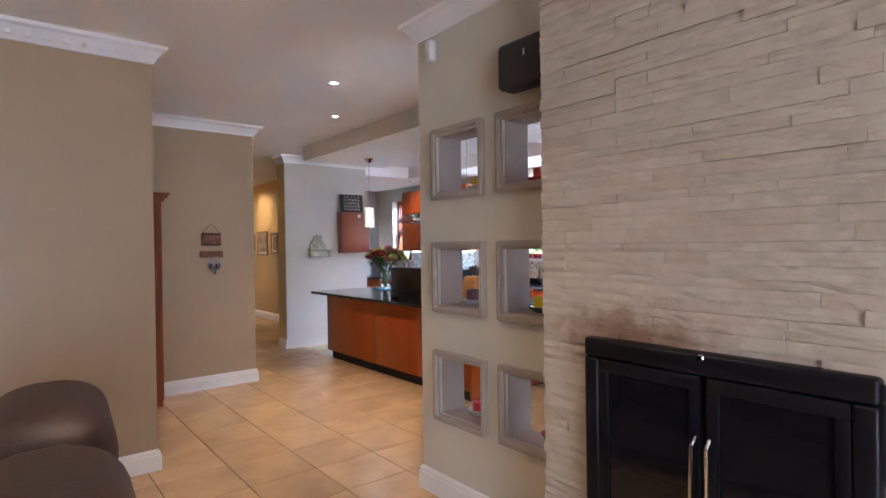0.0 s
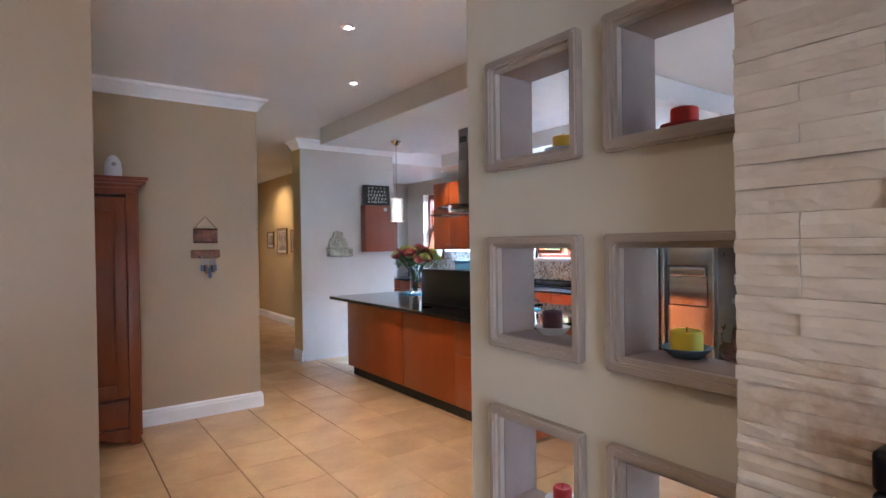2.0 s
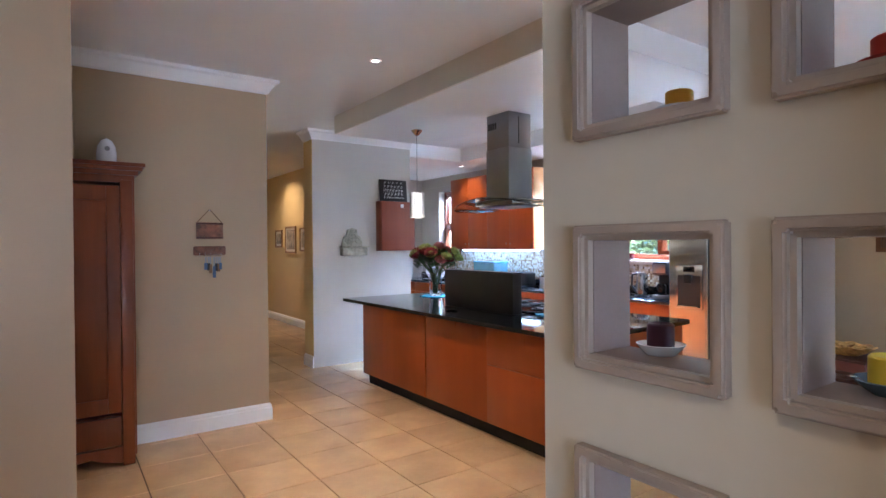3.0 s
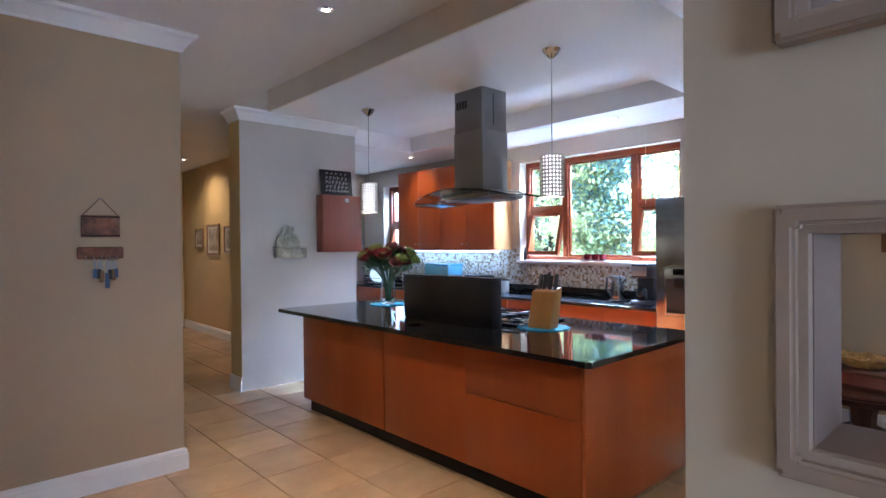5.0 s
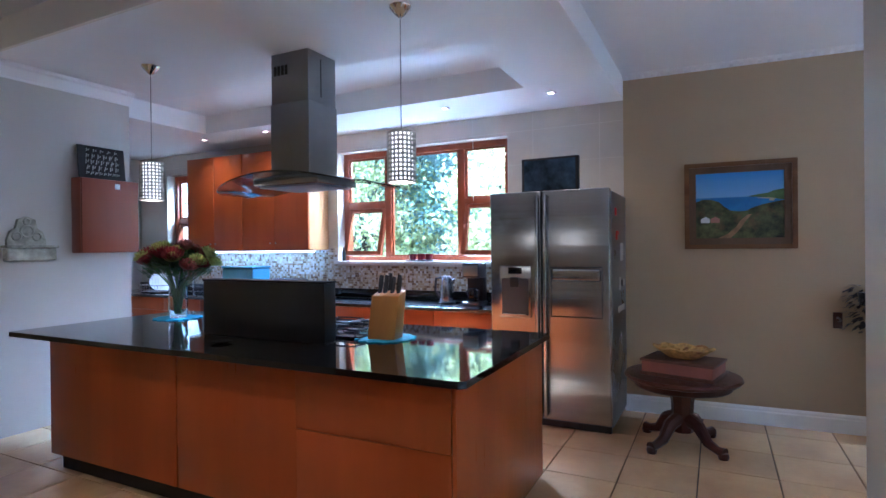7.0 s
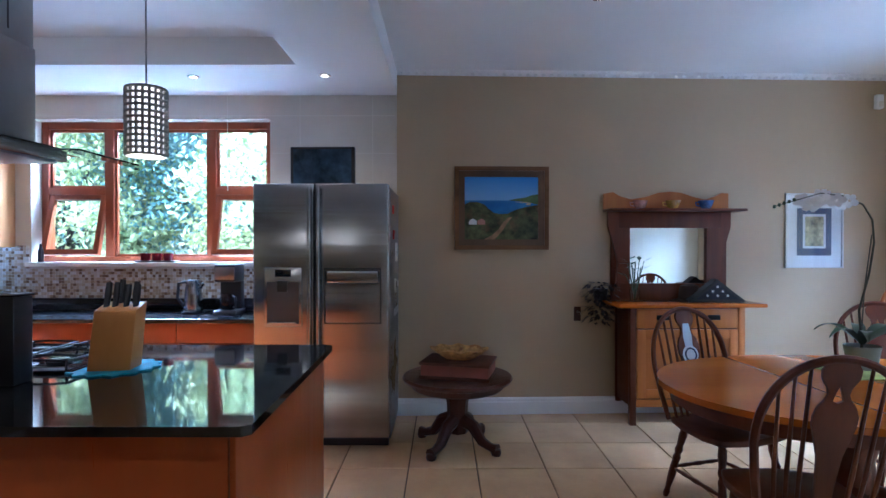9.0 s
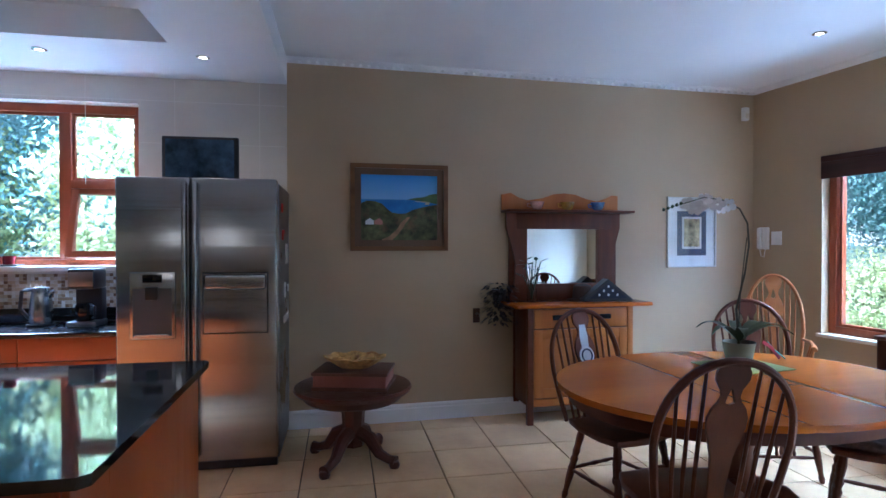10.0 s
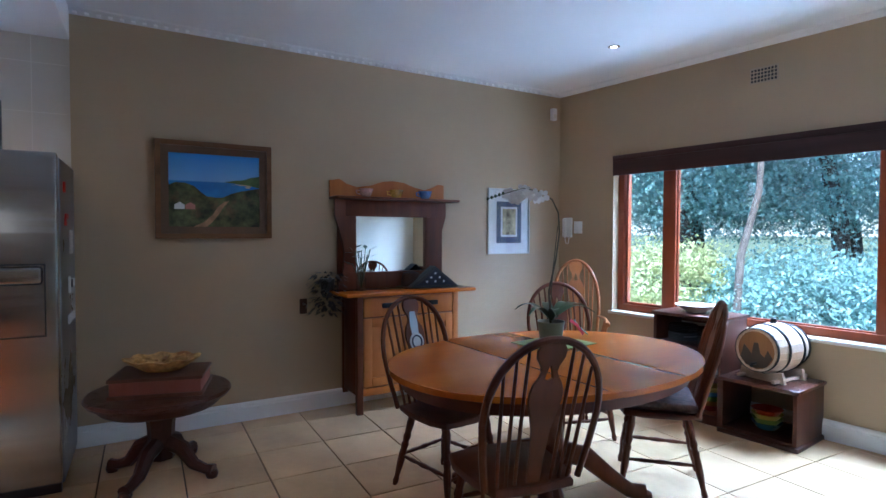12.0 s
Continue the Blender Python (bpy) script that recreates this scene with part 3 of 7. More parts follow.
_c.matrix_basis = pose(-0.4, -1.0, 3.2, 0, 0, 77)
YTREE = leaf_mesh("light_crown_leaves", 31, 1.3, 3.0, 22000, 0.045, LEAF_Y, 0.0)
for x, y in ((10.9, 8.0), (11.2, 11.2), (4.2, -3.6)):
    _k += 1
    tree((x, y, -0.36), 3.4, 1.2, YTREE, "slim young tree with pale yellow-green leaves", _k, lean=(0.1, 0.05))
for x, y, m in ((10.2, 7.4, 0), (10.5, 9.3, 1), (10.4, 8.4, 0), (10.6, 11.9, 1), (6.6, -1.6, 1), (5.2, -2.0, 0), (8.2, -1.7, 1), (9.6, -1.0, 0), (3.9, -2.4, 1), (4.6, -3.2, 0), (7.2, -3.2, 1), (5.9, -2.9, 1)):
    _k += 1
    tree((x, y, -0.36), 1.4, 1.0, SHRUBS[m], "leafy garden shrub with light foliage" if m == 0 else "blue-green leafy garden shrub", _k, trunk=False)


# ---- niches and fireplace ----
def sleeve(w, h, t, d0, d1):
    """A square sleeve through a wall, open at both ends."""
    bm = bmesh.new()
    ends = [[[bm.verts.new((d, sy * (w - k), sz * (h - k))) for sy, sz in ((-1, -1), (1, -1), (1, 1), (-1, 1))] for k in (0, t)] for d in (d0, d1)]
    (a, b), (c, d) = ends
    for i in range(4):
        j = (i + 1) % 4
        for q in ((a[i], a[j], b[j], b[i]), (c[i], c[j], d[j], d[i]), (a[i], a[j], c[j], c[i]), (b[i], b[j], d[j], d[i])):
            bm.faces.new(q)
    return bm


def ring_frame(w, h, wide, d0, d1):
    """A square picture-frame moulding round the origin in the y-z plane, standing out to -x."""
    bm = sleeve(w, h, wide, d0, d1)
    bmesh.ops.recalc_face_normals(bm, faces=bm.faces[:])
    return bm


for cy, cz in NICHES:
    e = thing("niche_frame", (NX, cy, cz), "raised taupe plaster frame round a square wall niche", "wall niche", "wall niches")
    bm = ring_frame(0.221, 0.205, 0.03, -0.04, 0.0)
    bmesh.ops.bevel(bm, geom=bm.edges[:], offset=0.006, segments=3, affect="EDGES")
    part("outer_moulding", bm, NICHE, e)
    part("inner_moulding", ring_frame(0.1915, 0.1755, 0.0135, -0.02, 0.002), NICHE, e, smooth=False)
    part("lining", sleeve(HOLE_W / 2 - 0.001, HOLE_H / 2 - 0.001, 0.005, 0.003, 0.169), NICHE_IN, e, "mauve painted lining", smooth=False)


def wax(name, col):
    m, nt, b, vec, mp, info = start(name)
    b.inputs["Base Color"].default_value = (*col, 1)
    b.inputs["Roughness"].default_value, b.inputs["Subsurface Weight"].default_value = 0.45, 0.15
    b.inputs["Subsurface Radius"].default_value = (0.01, 0.005, 0.003)
    return m


def candle(at, r, h, col, colname, dish, dishname):
    x, y, z = at
    d = lathe([(0, 0), (0.04, 0), (0.045, 0.004), (r + 0.022, 0.02), (r + 0.03, 0.03), (r + 0.024, 0.031), (r, 0.018), (0, 0.016)], 28)
    whole("candle_dish", d, dish, "small round glazed %s dish in a wall niche" % dishname, "dish", "candle dishes", (x, y, z))
    e = thing("candle", (x, y, z + 0.018), "short thick %s candle on a %s dish" % (colname, dishname), "candle", "candles in the niches")
    part("wax", lathe([(0, 0), (r - 0.003, 0), (r, 0.004), (r, h - 0.004), (r - 0.005, h), (r - 0.012, h - 0.004), (0, h - 0.008)], 28), wax("wax_" + colname, col), e)
    part("wick", tube([(0, 0, h - 0.01), (0.002, 0, h + 0.004), (0.004, 0.001, h + 0.01)], 0.0015, 6), BLACK, e, "blackened wick")


DISH_B = surf("blue_grey_glaze", (0.10, 0.16, 0.19), 0.15, var=0.2, fine=60, bump=0.03)
DISH_W = surf("white_glaze", (0.7, 0.7, 0.72), 0.15, var=0.05, fine=60, bump=0.02)
DISH_R = surf("red_glaze", (0.35, 0.06, 0.05), 0.2, var=0.15, fine=60, bump=0.03)
for (cy, cz), off, r, h, col, nm, dish, dn in zip(NICHES, (-0.01, -0.07, -0.03, -0.08, -0.08, -0.02), (0.042, 0.043, 0.04, 0.045, 0.052, 0.038), (0.07, 0.085, 0.07, 0.075, 0.075, 0.11),
        ((0.72, 0.40, 0.02), (0.055, 0.012, 0.03), (0.5, 0.03, 0.04), (0.55, 0.04, 0.02), (0.66, 0.52, 0.03), (0.75, 0.12, 0.02)),
        ("amber", "dark plum", "crimson", "red", "yellow", "orange"), (DISH_W, DISH_W, DISH_W, DISH_R, DISH_B, DISH_R), ("white", "white", "white", "red", "blue-grey", "red")):
    candle((NX + 0.135, cy - off - 0.02, cz - HOLE_H / 2 + 0.006), r * 0.86, h * 0.82, col, nm, dish, dn)

# stone breast
SX = 3.67
bm = bmesh.new()
box(bm, (SX + 0.022, NX), (1.6, NY0 - 0.004), (0, CEIL))
breast = tagged(part("wall_chimney", bm, GROUT, smooth=False), "chimney breast clad in cream split-face stone strips", "wall", "", "structure")

# fireplace
FY0, FY1, FZ = 3.245, 4.145, 1.128
e = thing("fireplace", (SX, (FY0 + FY1) / 2, 0), "built-in black steel fireplace with two glass doors in the stone wall", "fireplace")
W2 = (FY1 - FY0) / 2
for nm, y0, y1, z0, z1 in (("top_rail", -W2, W2, FZ - 0.07, FZ), ("bottom_rail", -W2, W2, 0.2, 0.269), ("side_rail", -W2, -W2 + 0.06, 0.27, FZ - 0.071), ("side_rail", W2 - 0.06, W2, 0.27, FZ - 0.071)):
    part(nm, bbox((-0.05, 0.02), (y0, y1), (z0, z1), 0.012, 3), BLACKM, e)
for s, nm in ((-1, "door"), (1, "door")):
    y0, y1 = sorted((s * 0.012, s * (W2 - 0.062)))
    d = new(nm)
    d.parent = e
    for rn, a, b, c, q in (("door_rail", y0, y1, FZ - 0.12, FZ - 0.075), ("door_rail", y0, y1, 0.275, 0.319), ("door_stile", y0, y0 + 0.035, 0.32, FZ - 0.121), ("door_stile", y1 - 0.035, y1, 0.32, FZ - 0.121)):
        part(rn, bbox((-0.045, -0.015), (a, b), (c, q), 0.003), BLACKM, d)
    part("door_glass", bbox((-0.034, -0.028), (y0 + 0.03, y1 - 0.03), (0.315, FZ - 0.115), 0), DARKGLASS, d, "smoked glass")
    part("handle", tube([(-0.05, s * 0.022, 0.86), (-0.075, s * 0.024, 0.84), (-0.08, s * 0.026, 0.7), (-0.078, s * 0.024, 0.55), (-0.05, s * 0.022, 0.53)], 0.006, 8), CHROME, d, "chrome handle")
part("vent_knob", lathe([(0, 0), (0.012, 0), (0.012, 0.008), (0.008, 0.012), (0, 0.012)], 16), CHROME, e, "small metal knob", at=(-0.05, 0, FZ - 0.012, 0, -90, 0))
part("firebox", bbox((-0.01, 0.02), (-W2 + 0.05, W2 - 0.05), (0.25, FZ - 0.06), 0), BLACK, e)
part("hearth_plinth", bbox((-0.03, 0.02), (-W2, W2), (0, 0.198), 0.004), BLACKM, e)

# speaker
e = thing("wall_speaker", (NX, 4.565, 2.32), "black bracket speaker fixed high on the olive-grey wall", "speaker")
part("cabinet", turn(bbox((-0.15, -0.03), (-0.17, 0.17), (-0.11, 0.11), 0.03, 4), pose(0, 0, 0, 0, 0, 0)), BLACK, e)
part("bracket", bbox((-0.035, -0.001), (-0.04, 0.04), (-0.03, 0.03), 0.004), BLACKM, e, "black bracket")
part("badge", bbox((-0.153, -0.15), (-0.012, -0.008), (0.02, 0.05), 0), TRIM, e)
e = thing("motion_sensor", (NX, 5.4, 2.62), "small white alarm sensor near the cornice", "sensor", "alarm sensors")
part("housing", bbox((-0.05, -0.001), (-0.03, 0.03), (-0.06, 0.06), 0.012, 3), TRIM, e)
part("lens", bbox((-0.054, -0.049), (-0.02, 0.02), (-0.045, 0.0), 0.004), SILL, e)
e2 = copy_thing(e, pose(8.24, 2.4, 2.6, 0, 0, 5))

# ---- armchair at the start ----
def sofa(at, turned):
    e = thing("leather_sofa", at, "dark brown leather recliner sofa with plump padded back", "sofa", turned=turned)

    def cushion(nm, x, y, z, w, lab=""):
        bm = bbox(x, y, z, w, 6)
        for v in bm.verts:
            n = noise.noise(v.co * 5.0) * 0.018
            v.co += Vector((n, n * 0.6, n))
        return part(nm, bm, LEATHER, e, lab)
    cushion("base", (-0.45, 0.45), (-0.85, 0.85), (0.06, 0.34), 0.05)
    for k in (-1, 1):
        cushion("seat_cushion", (-0.28, 0.46), (k * 0.4 - 0.3, k * 0.4 + 0.3), (0.34, 0.5), 0.07)
        cushion("back_cushion", (-0.44, -0.16), (k * 0.36 - 0.34, k * 0.36 + 0.34), (0.4, 1.0), 0.13)
        cushion("headrest", (-0.50, -0.18), (k * 0.36 - 0.33, k * 0.36 + 0.33), (0.78, 1.08), 0.12)
        cushion("armrest", (-0.4, 0.42), (k * 0.86 - 0.14, k * 0.86 + 0.14), (0.1, 0.71), 0.13)
        for j in (-0.4, 0.4):
            part("foot", lathe([(0, 0), (0.025, 0), (0.03, 0.07), (0, 0.07)], 12), BLACK, e, at=(j, k * 0.75, 0))
    return e


sofa((1.63, 4.40, 0), 176)
THROW = surf("blue_patterned_throw", (0.05, 0.08, 0.25), 0.85, var=0.6, scale=14, fine=90, bump=0.5, stain=(0.5, 0.52, 0.6))
tb = bbox((-0.2, 0.22), (-0.16, 0.16), (0, 0.03), 0.014, 4)
for v in tb.verts:
    v.co.z += noise.noise(v.co * 12) * 0.008
whole("folded_throw", tb, THROW, "folded blue and white patterned throw on the leather sofa", "throw", at=(1.54, 3.98, 0.512), turned=12)

# ---- wardrobe and wall pieces ----
def wardrobe():
    e = thing("wardrobe", (2.69, 8.72, 0), "tall dark reddish-brown wooden wardrobe with moulded top against the wall", "wardrobe")
    part("side_panel", bbox((-0.40, -0.375), (-0.19, 0.2), (0.06, 1.93), 0.003), WARD, e)
    part("side_panel", bbox((0.36, 0.385), (-0.19, 0.2), (0.06, 1.93), 0.003), WARD, e)
    part("back_panel", bbox((-0.375, 0.36), (0.17, 0.19), (0.1, 1.93), 0.002), WARD, e)
    part("shelf", bbox((-0.374, 0.359), (-0.17, 0.169), (0.32, 0.34), 0.001), WARD, e)
    cor = bmesh.new()
    for o, z0, z1 in ((0.0, 1.88, 1.93), (0.02, 1.93, 1.96), (0.045, 1.96, 1.985), (0.06, 1.985, 2.01)):
        box(cor, (-0.40 - o, 0.385 + o), (-0.195 - o, 0.2), (z0, z1))
    part("cornice", cor, WARD, e, smooth=False)
    for x0, x1 in ((-0.39, -0.33), (0.30, 0.375)):
        part("front_post", bbox((x0, x1), (-0.2, -0.17), (0.0, 1.9), 0.006), WARD, e)
    d = part("door", bbox((-0.325, 0.295), (-0.195, -0.175), (0.36, 1.86), 0.004), WARD, e)
    for x0, x1, z0, z1 in ((-0.325, -0.25, 0.36, 1.86), (0.22, 0.295, 0.36, 1.86), (-0.25, 0.22, 1.76, 1.86), (-0.25, 0.22, 0.36, 0.46)):
        part("door_rail", bbox((x0, x1), (-0.207, -0.196), (z0, z1), 0.003), WARD, d)
    part("knob", lathe([(0, 0), (0.012, 0), (0.01, 0.012), (0.018, 0.022), (0.012, 0.032), (0, 0.034)], 14), BLACKM, d, "dark knob", at=(-0.27, -0.207, 1.05, 90, 0, 0))
    dr = part("drawer", bbox((-0.325, 0.295), (-0.2, -0.175), (0.14, 0.33), 0.005), WARD, e)
    part("knob", lathe([(0, 0), (0.012, 0), (0.01, 0.012), (0.018, 0.022), (0.012, 0.032), (0, 0.034)], 14), BLACKM, dr, "dark knob", at=(0, -0.2, 0.235, 90, 0, 0))
    ap = slab([(-0.33, 0.02), (-0.2, 0.04), (-0.12, 0.075), (0, 0.06), (0.12, 0.075), (0.2, 0.04), (0.3, 0.02), (0.3, 0.13), (-0.33, 0.13)], 0, 0.02)
    part("apron", turn(ap, pose(0, -0.175, 0, 90, 0, 0)), WARD, e)
    for x in (-0.37, 0.34):
        part("back_leg", bbox((x - 0.02, x + 0.02), (0.13, 0.17), (0, 0.1), 0.003), WARD, e)
    return e


wardrobe()
e = thing("ornament", (2.93, 8.72, 2.011), "rounded white ceramic ornament standing on the wardrobe", "ornament")
part("body", lathe([(0, 0), (0.045, 0), (0.058, 0.02), (0.062, 0.07), (0.055, 0.13), (0.035, 0.17), (0.012, 0.185), (0, 0.186)], 24), DISH_W, e)
part("motif", lathe([(0, 0), (0.016, 0), (0.016, 0.003), (0, 0.003)], 14), STEEL_D, e, "small grey motif", at=(0, -0.0595, 0.11, 90, 0, 0))

PLAQUE = surf("painted_plaque", (0.22, 0.085, 0.045), 0.6, var=0.45, scale=16, fine=60, bump=0.3, stain=(0.33, 0.21, 0.14))
ROPE = surf("brown_cord", (0.22, 0.13, 0.07), 0.9, var=0.3, fine=200, bump=0.5)
e = thing("wall_plaque", (3.632, 8.93, 1.578), "small painted wooden plaque hung on a cord from a nail", "plaque")
part("board", bbox((-0.1, 0.1), (-0.018, -0.002), (-0.065, 0.065), 0.004), PLAQUE, e, "painted landscape board")
for z in (-0.055, 0.055):
    part("batten", bbox((-0.1, 0.1), (-0.024, -0.018), (z - 0.006, z + 0.006), 0.002), MAHOG, e, "dark batten")
part("cord", tube([(-0.095, -0.01, 0.06), (-0.004, -0.008, 0.165), (0.004, -0.008, 0.165), (0.095, -0.01, 0.06)], 0.0035, 6), ROPE, e, "brown cord")
part("nail", lathe([(0, 0), (0.005, 0), (0.005, 0.02), (0, 0.02)], 8), STEEL_D, e, at=(0, -0.001, 0.16, 90, 0, 0))
e = thing("key_rack", (3.63, 8.93, 1.42), "wooden key rack with hooks crowded with hanging keys", "key rack")
part("rack_board", bbox((-0.12, 0.12), (-0.024, -0.002), (-0.036, 0.036), 0.012, 3), PLAQUE, e)
rk = random.Random(4)
for k in range(5):
    x = -0.08 + k * 0.04
    hk = part("hook", tube([(x, -0.024, -0.01), (x, -0.04, -0.02), (x, -0.045, -0.035), (x, -0.035, -0.045)], 0.0025, 6), CHROME, e, "metal hook")
KEYTAG = surf("blue_key_fob", (0.06, 0.11, 0.22), 0.5, var=0.3, fine=60)
for k in range(7):
    x = 3.63 - 0.03 + 0.018 * k + rk.uniform(-0.006, 0.006)
    z = 1.39
    kb = thing("key_bunch", (x, 8.9, z), "bunch of metal keys with a fob on the rack", "keys", "key bunches")
    part("key_ring", tube([(0.012 * math.cos(a), 0.0, -0.012 + 0.012 * math.sin(a)) for a in [i * 0.628 for i in range(10)]], 0.0015, 5, closed=True), CHROME, kb)
    ln = rk.uniform(0.08, 0.17)
    part("key_blade", bbox((-0.006, 0.006), (-0.002, 0.002), (-0.02 - ln * 0.5, -0.02), 0.001), STEEL_D, kb)
    part("fob", bbox((-0.012, 0.012), (-0.008, 0.004), (-0.03 - ln, -0.03 - ln * 0.4), 0.003), (KEYTAG, BLACK, ROPE)[k % 3], kb)

# passage pictures and door
FRAMEW = wood("gold_brown_frame", (0.3, 0.17, 0.07), (0.2, 0.1, 0.04), 0.4, 2, 9, 0.1)
MOUNT = surf("cream_mount", (0.6, 0.55, 0.45), 0.7, var=0.05, fine=80)
PHOTO = surf("sepia_print", (0.3, 0.24, 0.17), 0.5, var=0.5, scale=9, fine=40, bump=0)
for y, z, w, h in ((13.6, 1.57, 0.34, 0.42), (14.25, 1.575, 0.54, 0.5), (14.91, 1.6, 0.38, 0.34)):
    e = thing("hall_picture", (6.2, y, z), "small wood-framed print on the ochre passage wall", "picture", "passage pictures")
    part("frame", ring_frame(w / 2, h / 2, 0.03, -0.025, -0.001), FRAMEW, e, smooth=False)
    part("mount", bbox((-0.012, -0.002), (-w / 2 + 0.03, w / 2 - 0.03), (-h / 2 + 0.03, h / 2 - 0.03), 0), MOUNT, e)
    part("print", bbox((-0.015, -0.0125), (-w / 2 + 0.07, w / 2 - 0.07), (-h / 2 + 0.07, h / 2 - 0.07), 0), PHOTO, e)
wall("wall_far_room", (3.9, 17.2), 0, 3.0, 0, CEIL, 0.1, PALE, "pale wall of the room past the passage")
e = thing("door_1", (4.86, 15.74, 0), "open white panelled door at the end of the passage", "door", kind="structure", turned=70)
part("door_leaf", bbox((0, 0.8), (-0.02, 0.02), (0.01, 2.03), 0.003), TRIM, e)
part("door_handle", tube([(0.74, -0.02, 1.0), (0.74, -0.06, 1.0), (0.64, -0.06, 1.0)], 0.009, 8), CHROME, e, "metal lever handle")
e = thing("round_mirror", (5.85, 15.745, 1.5), "round dark-rimmed mirror on the end wall of the passage", "mirror")
part("rim", turn(tube([(0.1 * math.cos(i * 0.2618), 0, 0.14 * math.sin(i * 0.2618)) for i in range(24)], 0.03, 8, closed=True), pose(0, -0.03, 0)), BLACKM, e)
part("mirror_glass", turn(slab([(0.095 * math.cos(i * 0.2618), 0.135 * math.sin(i * 0.2618)) for i in range(24)], 0, 0.006), pose(0, -0.006, 0, 90, 0, 0)), MIRROR, e)

# ---- kitchen wall pieces ----
e = thing("wall_cabinet", (6.23, 10.53, 1.70), "small reddish-brown flat wooden key cabinet on the pale wall", "cabinet")
part("case", bbox((-0.255, 0.25), (-0.12, -0.001), (-0.315, 0.315), 0.004), REDWOOD, e)
part("door", bbox((-0.25, 0.245), (-0.14, -0.121), (-0.31, 0.31), 0.004), REDWOOD, e)
part("sticker", bbox((0.03, 0.075), (-0.142, -0.1405), (0.235, 0.28), 0.001), TRIM, e, "small white label")
e = thing("chalkboard_sign", (6.20, 10.46, 2.018), "black framed lettering board standing on the wall cabinet", "sign", turned=0)
part("board", turn(bbox((-0.2, 0.2), (-0.008, 0.008), (0, 0.28), 0.002), pose(0, 0, 0, -6, 0, 0)), BLACK, e)
LET = surf("white_lettering", (0.7, 0.7, 0.68), 0.6, var=0.1)
rk = random.Random(8)
for row, (z, n) in enumerate(((0.24, 5), (0.19, 6), (0.14, 7), (0.09, 6), (0.045, 8))):
    bm = bmesh.new()
    for k in range(n):
        x = (k - (n - 1) / 2) * 0.3 / n
        hgt = 0.012 if row in (0, 4) else 0.019
        tube([(x - 0.012, -0.0105, z - hgt), (x - 0.004 + rk.uniform(-0.006, 0.006), -0.0105, z + hgt), (x + 0.006, -0.0105, z - hgt * 0.3), (x + 0.014, -0.0105, z + hgt * rk.uniform(0.3, 1))], 0.0032, 5, bm)
    part("script_line", turn(bm, pose(0, 0, 0, -6, 0, 0)), LET, e, "white script strokes", kind="stuff")

STONEW = surf("weathered_cream_stone", (0.38, 0.36, 0.29), 0.8, var=0.3, scale=12, fine=70, bump=0.6, depth=0.004)
e = thing("wall_planter", (5.63, 10.53, 1.36), "weathered cream stone wall planter with a carved arched back", "planter")
out = [(-0.13, 0.0), (0.13, 0.0), (0.135, 0.13), (0.11, 0.2), (0.075, 0.22), (0.06, 0.29), (0.0, 0.315), (-0.06, 0.29), (-0.075, 0.22), (-0.11, 0.2), (-0.135, 0.13)]
part("back_plate", turn(slab(out, 0, 0.03), pose(0, -0.001, 0, 90, 0, 0)), STONEW, e)
for k, (x, z, r) in enumerate(((0, 0.2, 0.045), (-0.07, 0.16, 0.03), (0.07, 0.16, 0.03), (0, 0.275, 0.022))):
    part("carved_scroll", turn(tube([(r * math.cos(i * 0.5236), 0, r * math.sin(i * 0.5236)) for i in range(12)], 0.008, 6, closed=True), pose(x, -0.034, z)), STONEW, e)
tr = bbox((-0.17, 0.17), (-0.12, -0.03), (-0.03, 0.07), 0.015, 3)
part("trough", tr, STONEW, e)
part("trough_lip", bbox((-0.18, 0.18), (-0.13, -0.03), (0.07, 0.09), 0.006), STONEW, e)


# ---- lights in the ceiling ----
BULB = glow("lamp_glow", (1.0, 0.9, 0.75), 6)
first = thing("downlight", (0, 0, 0), "small round recessed downlight, lit, in the white ceiling", "downlight", "ceiling downlights")
part("trim_ring", lathe([(0.024, 0.0), (0.042, 0.0), (0.044, -0.004), (0.027, -0.008), (0.024, -0.002), (0.024, 0.0)], 24), CHROME, first, "chrome ring")
part("lamp", lathe([(0, -0.001), (0.023, -0.001), (0.023, -0.004), (0, -0.006)], 20), BULB, first)
spots = [(4.045, 6.915, CEIL), (4.60, 7.95, CEIL), (5.73, 14.19, CEIL), (6.96, 2.87, CEIL), (6.79, 5.14, CEIL), (7.62, 6.9, DROP), (7.65, 7.87, DROP), (7.6, 9.95, DROP), (7.6, 10.87, DROP)]
first.matrix_world = pose(*spots[0])
for k, s in enumerate(spots):
    if k:
        copy_thing(first, pose(*s))
    spot((s[0], s[1], s[2] - 0.02), (11, 15, 15, 2, 1.2, 3, 4, 4, 4)[k], wide=(84, 84, 155, 130, 130, 130, 130, 130, 130)[k])
# made-up downlights in the unseen part of the living room, added to brighten it
for x, y, w in ((2.3, 4.6, 11), (0.2, 4.4, 9), (1.6, 1.4, 1.2)):
    copy_thing(first, pose(x, y, CEIL))
    spot((x, y, CEIL - 0.02), w)


# ---- kitchen island ----
IX0, IX1, IY0, IY1 = 5.29, 6.50, 6.67, 9.56
e = thing("kitchen_island", ((IX0 + IX1) / 2, (IY0 + IY1) / 2, 0), "long cherry-veneered kitchen island with a dark plinth on cream tiles", "kitchen island")
ox, oy = (IX0 + IX1) / 2, (IY0 + IY1) / 2


def loc(x0, x1, y0, y1, z0, z1, w=0.003):
    return bbox((x0 - ox, x1 - ox), (y0 - oy, y1 - oy), (z0, z1), w)


